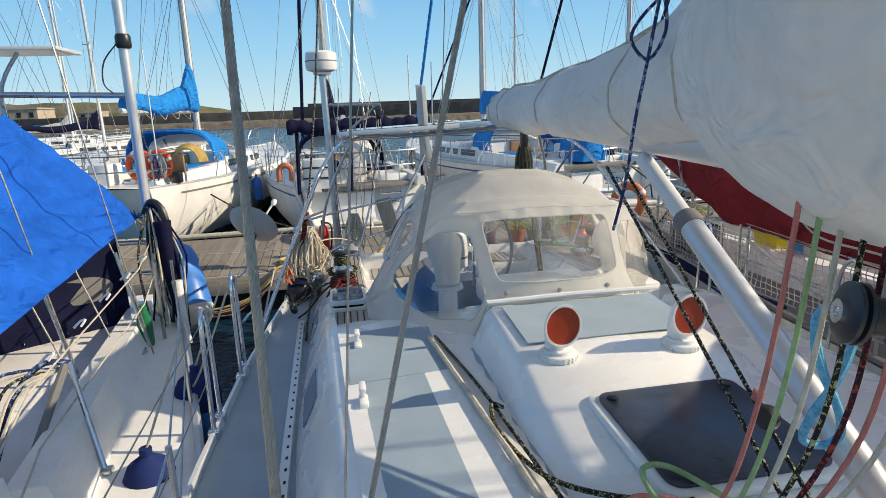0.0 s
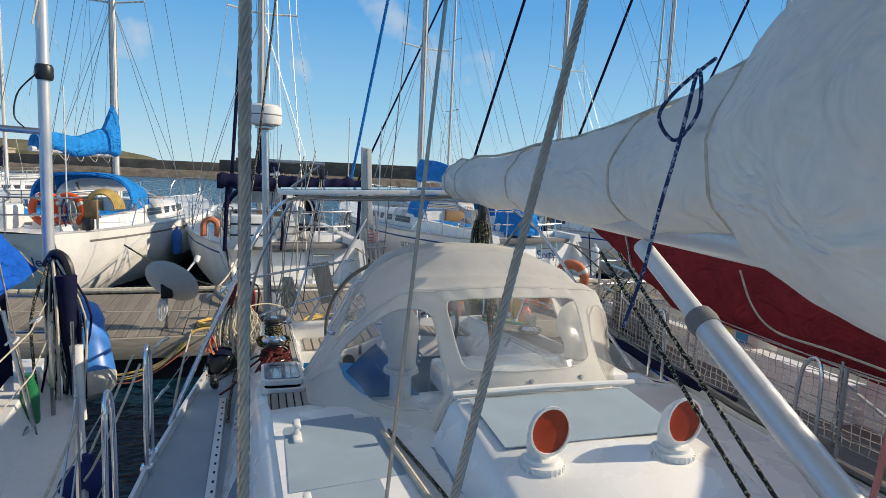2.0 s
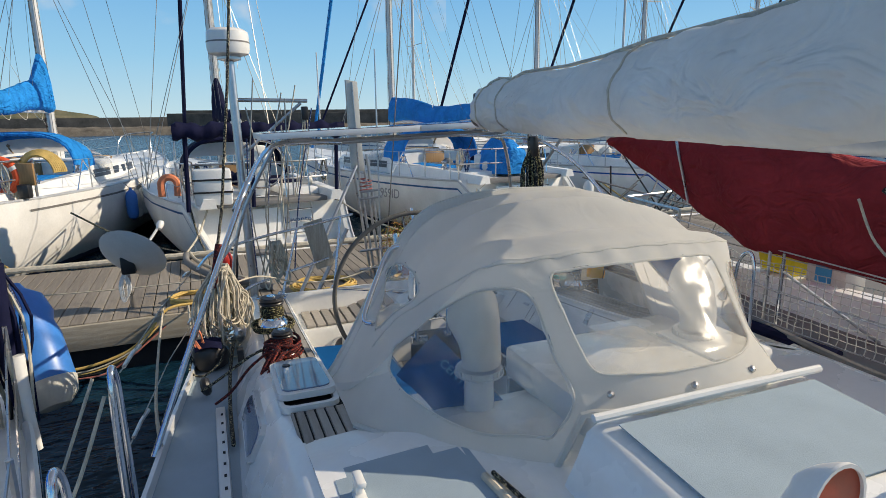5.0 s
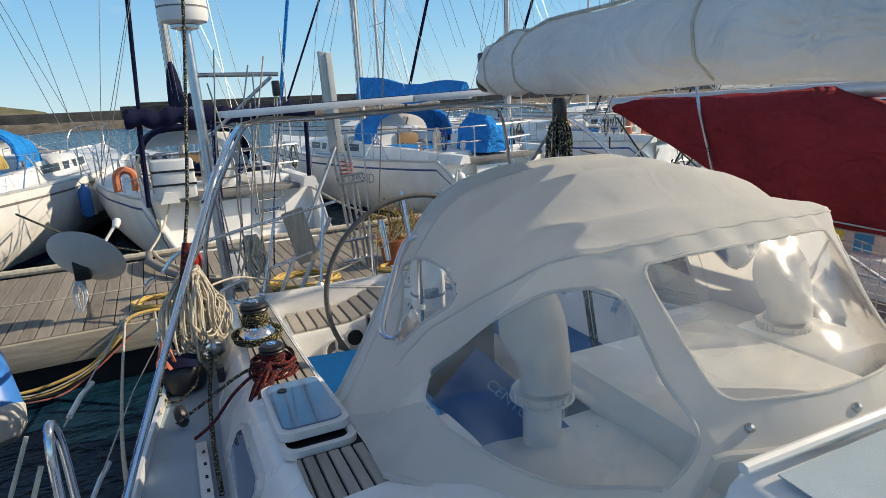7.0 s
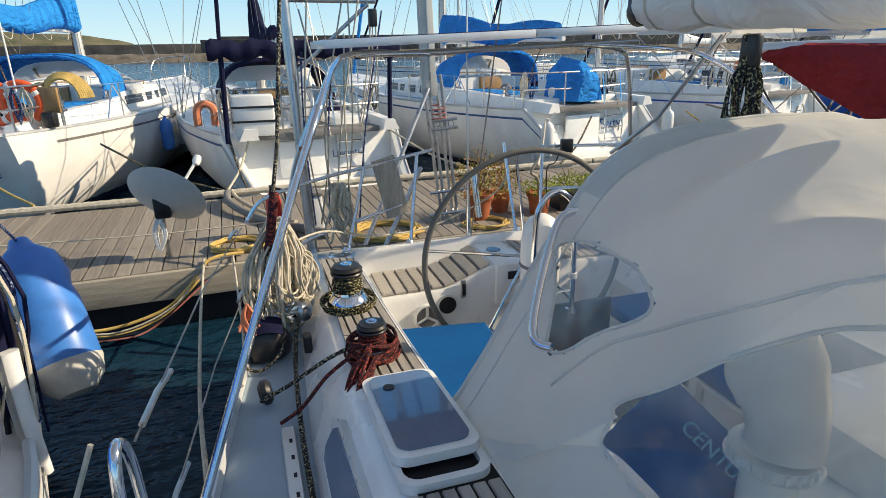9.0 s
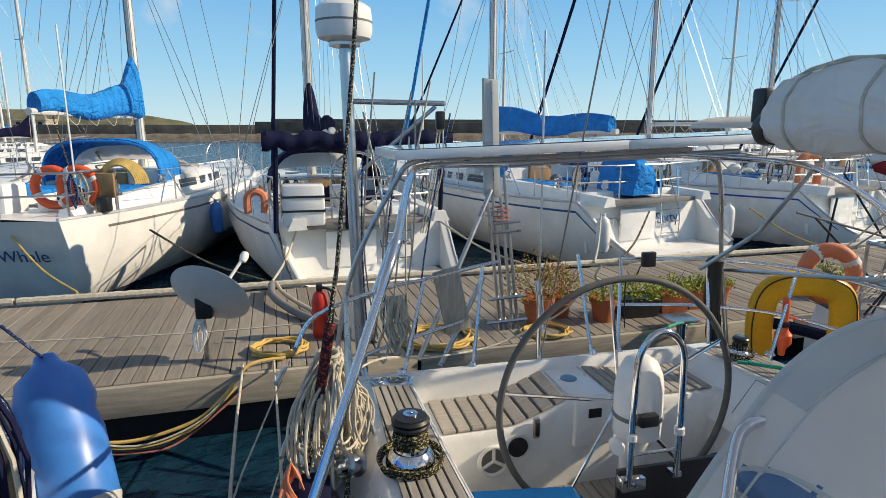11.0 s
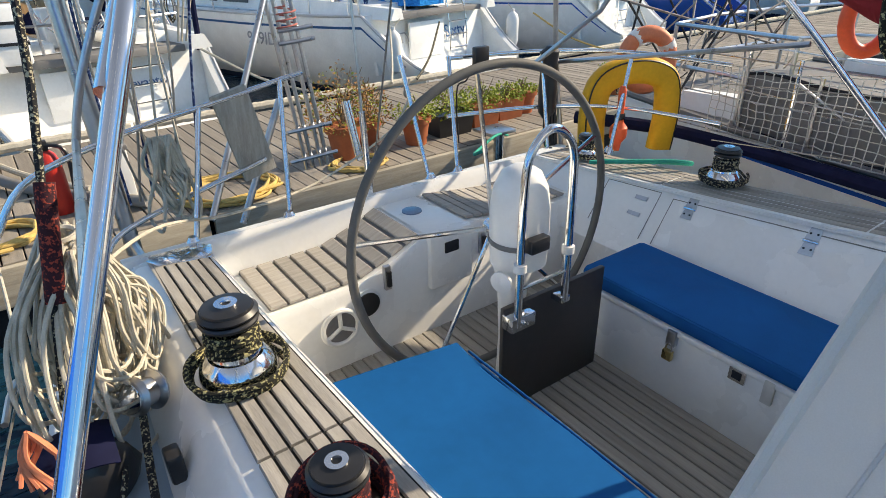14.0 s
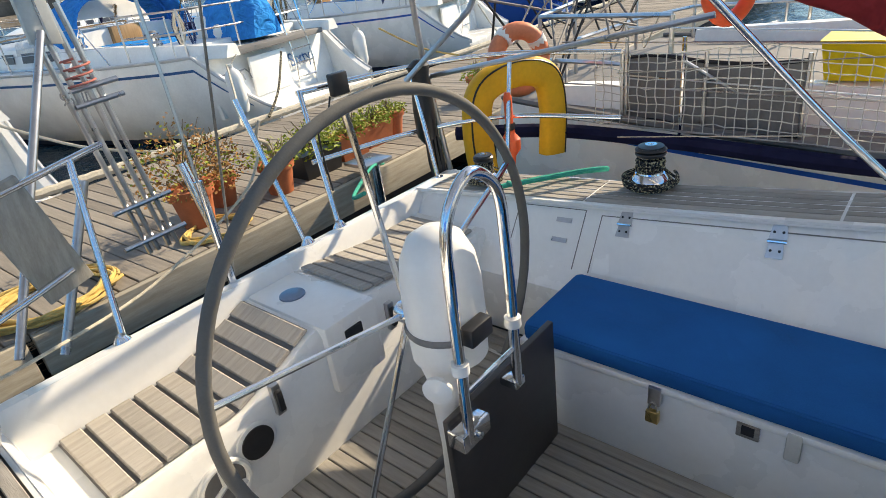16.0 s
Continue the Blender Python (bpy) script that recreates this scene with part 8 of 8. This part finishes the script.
lf2 = thing("lifebuoy", (2.22, 6.4, 0.3), "orange ring lifebuoy hung at the next yacht's stern", "lifebuoy", "ring lifebuoys")
part("ring", tube([(2.40 + 0.13 * math.cos(a), 6.40 - 0.1 * math.cos(a), 0.50 + 0.19 * math.sin(a)) for a in [2 * math.pi * i / 28 for i in range(28)]], 0.058, 10, True), ORANGE_FADED, lf2)
for k in range(4):
    a = 0.6 + k * math.pi / 2
    part("band", lathe([(0.062, -0.03), (0.062, 0.03)], (2.40 + 0.13 * math.cos(a), 6.40 - 0.1 * math.cos(a), 0.50 + 0.19 * math.sin(a)), (-math.sin(a), 0.1, math.cos(a)), 10), WHITE, lf2)
sr = thing("stern_davit", (3.3, 6.9, 0.2), "tangle of steel tubes and ropes at the next yacht's stern", "davit")
rnd = random.Random(33)
for i in range(14):
    a = (rnd.uniform(2.5, 4.6), rnd.uniform(6.2, 7.3), rnd.uniform(0.1, 0.5))
    b = (rnd.uniform(2.5, 4.8), rnd.uniform(6.2, 7.5), rnd.uniform(0.6, 1.3))
    part("tube", tube([a, b], 0.010, 6), GREY_SHEET if i % 2 else BLACK, sr)
for i in range(12):
    a = Vector((rnd.uniform(2.5, 4.6), rnd.uniform(6.2, 7.3), rnd.uniform(0.1, 0.9)))
    part("line", tube(spline([a, a + Vector((rnd.uniform(-0.3, 0.3), 0.2, -0.3)), a + Vector((rnd.uniform(-0.6, 0.6), 0.3, rnd.uniform(-0.2, 0.3)))], 5), 0.007, 5), rnd.choice([ROPE, ROPE_DARK, WIRE]), sr)
solo("deck_hose", tube(spline([(1.9, 6.6, 0.12), (2.2, 6.0, 0.10), (2.28, 5.2, 0.06), (2.20, 4.4, 0.05), (2.22, 3.5, 0.05)], 6), 0.045, 8), NAVY, "dark blue padded rail along the next yacht's edge", "fender rail")

# ---------------------------------------------------------------- things on the dock
ds = thing("satellite_dish", (-2.42, 8.05, DZ), "grey satellite dish on a short post on the dock", "satellite dish")
dc = Vector((-2.35, 7.95, 0.22))
dn = Vector((0.35, 0.75, 0.55)).normalized()
part("reflector", lathe([(0.02, 0.05), (0.15, 0.035), (0.27, 0.0), (0.34, -0.035), (0.345, -0.03), (0.27, 0.012), (0.15, 0.047), (0.0, 0.06)], dc, -dn, 32), DISH, ds)
part("post", tube([(-2.42, 8.05, DZ), (-2.42, 8.02, 0.12)], 0.02, 10), STEEL_OLD, ds)
part("bracket", box(-2.47, 7.93, 0.02, -2.33, 8.05, 0.22, 0.02), BLACK, ds)
part("arm", tube([dc - Vector((0.1, 0, 0.25)), dc + dn * 0.42 + Vector((0.12, 0, 0.02))], 0.014, 8), WHITE, ds)
part("receiver", lathe([(0.03, 0), (0.04, 0.05), (0.03, 0.09)], dc + dn * 0.40 + Vector((0.12, 0, 0.0)), (0.3, 0.5, 0.8), 12), WHITE, ds)
rnd = random.Random(5)
wr = thing("rope_hank", (-2.45, 7.98, -0.25), "white cord hank hung on the dish post", "rope")
for i in range(9):
    w = rnd.uniform(0.02, 0.06)
    part("loop", tube(spline([(-2.45, 7.97, 0.05), (-2.45 - w, 7.95, -0.1), (-2.45 - w * 0.5, 7.95, -0.28), (-2.45 + w, 7.95, -0.12), (-2.45, 7.97, 0.05)], 4), 0.007, 5), WHITE, wr)


def coil(name, c, r, turns, tr, ma, label, cat, seed):
    rnd = random.Random(seed)
    pts = []
    for i in range(turns * 12):
        a = 2 * math.pi * i / 12
        q = r * (0.8 + 0.28 * rnd.random())
        pts.append((c[0] + q * math.cos(a) + 0.06 * r * (i // 12 % 3), c[1] + q * 0.9 * math.sin(a), c[2] + tr + 0.5 * tr * (i / 12) * 0.9))
    return solo(name, tube(spline(pts, 3), tr, 7), ma, label, cat)


coil("hose_coil", (-1.82, 8.12, DZ), 0.24, 7, 0.013, YELLOW_HOSE, "coiled yellow and orange garden hose on the dock", "hose", 3)
coil("hose_coil", (-0.35, 8.05, DZ), 0.36, 10, 0.011, YELLOW_HOSE, "large loose coil of yellow hose on the dock edge", "hose", 6)
coil("hose_coil", (0.75, 8.0, DZ), 0.24, 6, 0.010, YELLOW_HOSE, "small loose coil of yellow hose on the dock", "hose", 9)
solo("hose", tube(spline([(-1.75, 7.85, DZ + 0.03), (-2.05, 7.74, DZ + 0.03), (-2.25, 7.6, -0.55), (-2.5, 7.55, -0.72), (-3.0, 7.5, -0.8), (-3.6, 7.55, -0.7)], 7), 0.015, 8), YELLOW_HOSE, "orange hose led over the dock edge", "hose")
for k in range(4):
    solo("cable", tube(spline([(-2.15 + 0.05 * k, 7.68, -0.45), (-2.4 - 0.05 * k, 7.5, -0.68 - 0.05 * k), (-2.9, 7.45, -0.82 - 0.02 * k), (-3.5, 7.5, -0.68 - 0.05 * k)], 6), 0.009, 6), (ROPE, YELLOW_HOSE, BLACK, ROPE_PINK)[k], "cable looped below the dock edge", "cable", "dock cables")
solo("drain_hose", tube(spline([(-1.95, 10.2, DZ + 0.10), (-1.9, 9.6, DZ + 0.10), (-1.6, 9.0, DZ + 0.05), (-1.25, 8.5, DZ + 0.05), (-0.9, 8.1, DZ + 0.05)], 7), 0.045, 10), GREY_SHEET, "thick grey hose lying across the dock", "hose")
solo("mooring_rope", tube(spline([(-1.9, 10.3, DZ + 0.1), (-1.8, 9.9, DZ + 0.06), (-1.5, 9.2, DZ + 0.04), (-1.2, 8.7, DZ + 0.04)], 6), 0.025, 8), ROPE, "thick mooring rope lying on the dock", "rope")
fe = thing("fire_extinguisher", (-1.42, 8.45, DZ), "red fire extinguisher standing on the dock", "fire extinguisher")
part("cylinder", lathe([(0.075, 0), (0.08, 0.02), (0.08, 0.36), (0.06, 0.43), (0.03, 0.46)], (-1.42, 8.42, DZ), n=20), RED, fe)
part("valve", box(-1.45, 8.39, DZ + 0.46, -1.39, 8.45, DZ + 0.53, 0.008), BLACK, fe)
part("hose", tube(spline([(-1.40, 8.40, DZ + 0.5), (-1.30, 8.36, DZ + 0.45), (-1.31, 8.34, DZ + 0.2), (-1.33, 8.34, DZ + 0.1)], 5), 0.014, 7), BLACK, fe)
pb = thing("power_pedestal", (-1.05, 8.3, DZ), "small white power pedestal on the dock", "power pedestal")
part("body", box(-1.14, 8.22, DZ, -0.94, 8.40, DZ + 0.42, 0.015), WHITE, pb)
part("cap", box(-1.15, 8.21, DZ + 0.42, -0.93, 8.41, DZ + 0.46, 0.01), GREY_SHEET, pb)
dp = thing("dock_cleat", (2.15, 7.84, DZ), "tubular steel post on the dock edge", "mooring post")
part("post", tube([(2.1, 7.70, DZ - 0.3), (2.1, 7.70, DZ + 0.12)], 0.05, 14), STEEL, dp)
part("plate", box(1.95, 7.62, DZ + 0.1, 2.25, 7.90, DZ + 0.13, 0.006), STEEL_OLD, dp)


def leaf_mass(c, r, h, n, seed, size=0.03):
    rnd = random.Random(seed)
    V, F = [], []
    for i in range(n):
        a, q = rnd.uniform(0, 6.283), rnd.random() ** 0.5
        p = Vector((c[0] + r * q * math.cos(a), c[1] + r * q * math.sin(a), c[2] + h * rnd.random() * (1.1 - q * 0.6)))
        d = Vector((rnd.uniform(-1, 1), rnd.uniform(-1, 1), rnd.uniform(-0.4, 1))).normalized()
        s = d.orthogonal().normalized()
        l = size * rnd.uniform(0.6, 1.4)
        k = len(V)
        V += [p, p + d * l * 0.5 + s * l * 0.28, p + d * l, p + d * l * 0.5 - s * l * 0.28]
        F.append((k, k + 1, k + 2, k + 3))
    return V, F


def potted(x, y, r, h, plant, spread, tall, seed, label, dry=False, square=False):
    t = thing("potted_plant", (x, y, DZ), label, "potted plant", "dock plants")
    if square:
        part("pot", loft([[(x - r * k, y - r * 0.7 * k, z), (x + r * k, y - r * 0.7 * k, z), (x + r * k, y + r * 0.7 * k, z), (x - r * k, y + r * 0.7 * k, z)] for z, k in ((DZ, 0.85), (DZ + h, 1.0), (DZ + h, 0.92), (DZ + h * 0.85, 0.9))]), BLACK if square == 2 else TERRACOTTA, t)
    else:
        part("pot", lathe([(r * 0.7, 0), (r * 0.93, h * 0.8), (r * 1.06, h * 0.8), (r * 1.08, h), (r * 0.95, h), (r * 0.9, h * 0.9)], (x, y, DZ), n=24), TERRACOTTA, t)
    rnd = random.Random(seed)
    st = []
    for i in range(10):
        a = rnd.uniform(0, 6.28)
        e = (x + spread * 0.8 * math.cos(a) * rnd.random(), y + spread * 0.8 * math.sin(a) * rnd.random(), DZ + h + tall * rnd.uniform(0.5, 1))
        st.append(tube(spline([(x, y, DZ + h * 0.85), (lerp(x, e[0], 0.4) + rnd.uniform(-0.04, 0.04), lerp(y, e[1], 0.4), DZ + h + tall * 0.3), e], 4), 0.007, 5, r_end=0.003))
    part("stem", joined(*st), STEM, t)
    part("foliage", leaf_mass((x, y, DZ + h * 0.9), spread, tall, plant, seed), LEAF_DRY if dry else LEAF, t, smooth=False)
    if dry:
        part("foliage", leaf_mass((x, y, DZ + h * 0.9), spread, tall, plant // 3, seed + 1), LEAF, t, smooth=False)


potted(0.78, 8.25, 0.16, 0.30, 900, 0.36, 0.55, 1, "terracotta pot with a browning leggy shrub on the dock", dry=True)
potted(1.12, 8.45, 0.13, 0.24, 500, 0.26, 0.40, 2, "terracotta pot with sparse yellowing plant on the dock", dry=True)
potted(1.50, 8.2, 0.14, 0.26, 420, 0.20, 0.22, 3, "terracotta pot with a twisted bare stem on the dock")
potted(1.95, 8.3, 0.22, 0.22, 800, 0.26, 0.26, 4, "black tub with yellow-green succulents on the dock", square=2)
potted(2.40, 8.35, 0.18, 0.22, 650, 0.24, 0.24, 5, "terracotta trough with green succulents on the dock", square=1)
potted(2.78, 8.4, 0.18, 0.22, 650, 0.22, 0.18, 6, "terracotta trough with reddish-tipped succulents", square=1)
potted(3.1, 8.45, 0.14, 0.24, 450, 0.18, 0.14, 7, "terracotta pot with a low green plant on the dock")
potted(4.6, 8.4, 0.16, 0.26, 450, 0.22, 0.2, 8, "terracotta pot with a low yellow-green plant on the dock")
solo("bare_stem", tube(spline([(1.50, 8.18, DZ + 0.24), (1.45, 8.16, DZ + 0.42), (1.36, 8.14, DZ + 0.5), (1.42, 8.14, DZ + 0.62)], 6), 0.022, 8, r_end=0.012), mat("pale_stem", (0.42, 0.37, 0.30), 0.8), "pale bent succulent stem in a pot", "plant stem")
solo("dock_line", tube(spline([(-6.0, 8.55, DZ + 0.20), (-4.0, 8.48, DZ + 0.15), (-2.5, 8.42, DZ + 0.13), (-1.42, 8.38, DZ + 0.16)], 6), 0.008, 6), ROPE, "thin grey line stretched low along the dock", "rope")
# stern lines of the moored yachts
rnd = random.Random(9)
for x0, x1 in ((-5.3, -4.2), (-3.6, -2.0), (-1.9, -1.7), (-1.6, -1.95), (0.5, 1.6), (3.3, 2.6), (4.2, 3.0), (6.2, 6.8), (9.0, 8.2), (11.2, 12.0), (14.0, 13.2)):
    solo("stern_line", tube(spline([(x0, 11.6, 0.25), (lerp(x0, x1, 0.5), 11.0, -0.12), (x1, 10.45, DZ + 0.08)], 6), 0.016, 6), rnd.choice([ROPE, ROPE, ROPE_DARK, YELLOW_HOSE]), "mooring rope from a yacht's stern to the dock", "rope", "stern mooring ropes")
# ---------------------------------------------------------------- planks and slats, piece by piece
def plank_mesh(name, w, l, t, material):
    me = bpy.data.meshes.new(name)
    bm = box(-w / 2, -l / 2, -t, w / 2, l / 2, 0, 0.0)
    top = [e for e in bm.edges if all(v.co.z > -1e-6 for v in e.verts)]
    bmesh.ops.bevel(bm, geom=top, offset=min(0.004, w * 0.06), segments=1, affect="EDGES")
    bm.to_mesh(me)
    bm.free()
    me.materials.append(material)
    return me


def piece(name, me, parent, m):
    ob = new(name, me)
    ob.parent = parent
    ob.matrix_local = Matrix.Translation(-root_place(parent)) @ m
    return ob


rnd = random.Random(17)
DOCK_ME = [plank_mesh("plank", 0.118, 2.62, 0.035, DOCKWOOD) for _ in range(1)]
x = -13.9
while x < 21.9:
    piece("plank", DOCK_ME[0], pont, pose(x, dock_edge(x) + 1.36, DZ + rnd.uniform(-0.003, 0.003), 0, 0, 2.0 + rnd.uniform(-0.15, 0.15)))
    x += 0.126
# teak on the coamings
for s in (-1, 1):
    for k in range(6):
        xa = 1.005 + 0.042 * k
        for y0, y1 in ((3.115, 3.43), (4.01, 4.62), (4.63, 5.40), (5.41, 6.06)) if s < 0 else ((3.4, 4.3), (4.31, 5.2), (5.21, 6.06)):
            n = 3
            V = []
            F = []
            for i in range(n + 1):
                y = lerp(y0, y1, i / n)
                z = house_side(y)[2] + 0.004
                xo = min(xa + 0.037, house_side(y)[1] - 0.045)
                if k == 5 and s > 0:
                    xo = xa + 0.037
                V += [(s * xa, y, z), (s * (xa + 0.003), y, z + 0.010), (s * (xo - 0.003), y, z + 0.010), (s * xo, y, z)]
            for i in range(n):
                for a in range(3):
                    F.append((i * 4 + a, i * 4 + a + 1, (i + 1) * 4 + a + 1, (i + 1) * 4 + a))
            F += [(0, 1, 2, 3), (n * 4 + 3, n * 4 + 2, n * 4 + 1, n * 4)]
            part("teak_plank", (V, F), TEAK, cp, smooth=False)
# teak caulking bed under the strips
for s in (-1, 1):
    part("caulking", sheet([[(s * 1.0, y, house_side(y)[2] + 0.006), (s * min(1.252, house_side(y)[1] - 0.05), y, house_side(y)[2] + 0.006)] for y in [3.115 + 2.945 * i / 20 for i in range(21)]]), CAULK, cp)
# cockpit sole
FLOOR_ME = plank_mesh("floor_plank", 0.052, 2.38, 0.012, TEAK)
part("caulking", box(-0.86, 3.3, -0.464, 0.85, 5.66, -0.458), CAULK, cp)
for k in range(29):
    x = -0.80 + 0.057 * k
    piece("floor_plank", FLOOR_ME, cp, pose(x, 4.47, -0.447 + rnd.uniform(-0.001, 0.001)))
# helm bench slats: they follow the curve of the seat
part("slat_bed", sheet([[(x, 5.69, bench_z(x) + 0.004), (x, 6.09, bench_z(x) + 0.004)] for x in [-0.86 + 0.74 * i / 30 for i in range(31)]], 0.002), GREY_SHEET, cp)
SLAT_ME = plank_mesh("seat_slat", 0.068, 0.40, 0.016, TEAK_X)
SLAT2_ME = plank_mesh("seat_slat", 0.05, 0.38, 0.014, TEAK_X)
for k in range(9):
    x = -0.82 + 0.082 * k
    a = math.degrees(math.atan2(bench_z(x + 0.03) - bench_z(x - 0.03), 0.06))
    piece("seat_slat", SLAT_ME, cp, pose(x, 5.885, bench_z(x) + 0.022, 0, -a, 0))
for k in range(12):
    x = 0.185 + 0.058 * k
    a = math.degrees(math.atan2(bench_z(x + 0.02) - bench_z(x - 0.02), 0.04))
    piece("seat_slat", SLAT2_ME, cp, pose(x, 5.885, bench_z(x) + 0.02, 0, -a, 0))
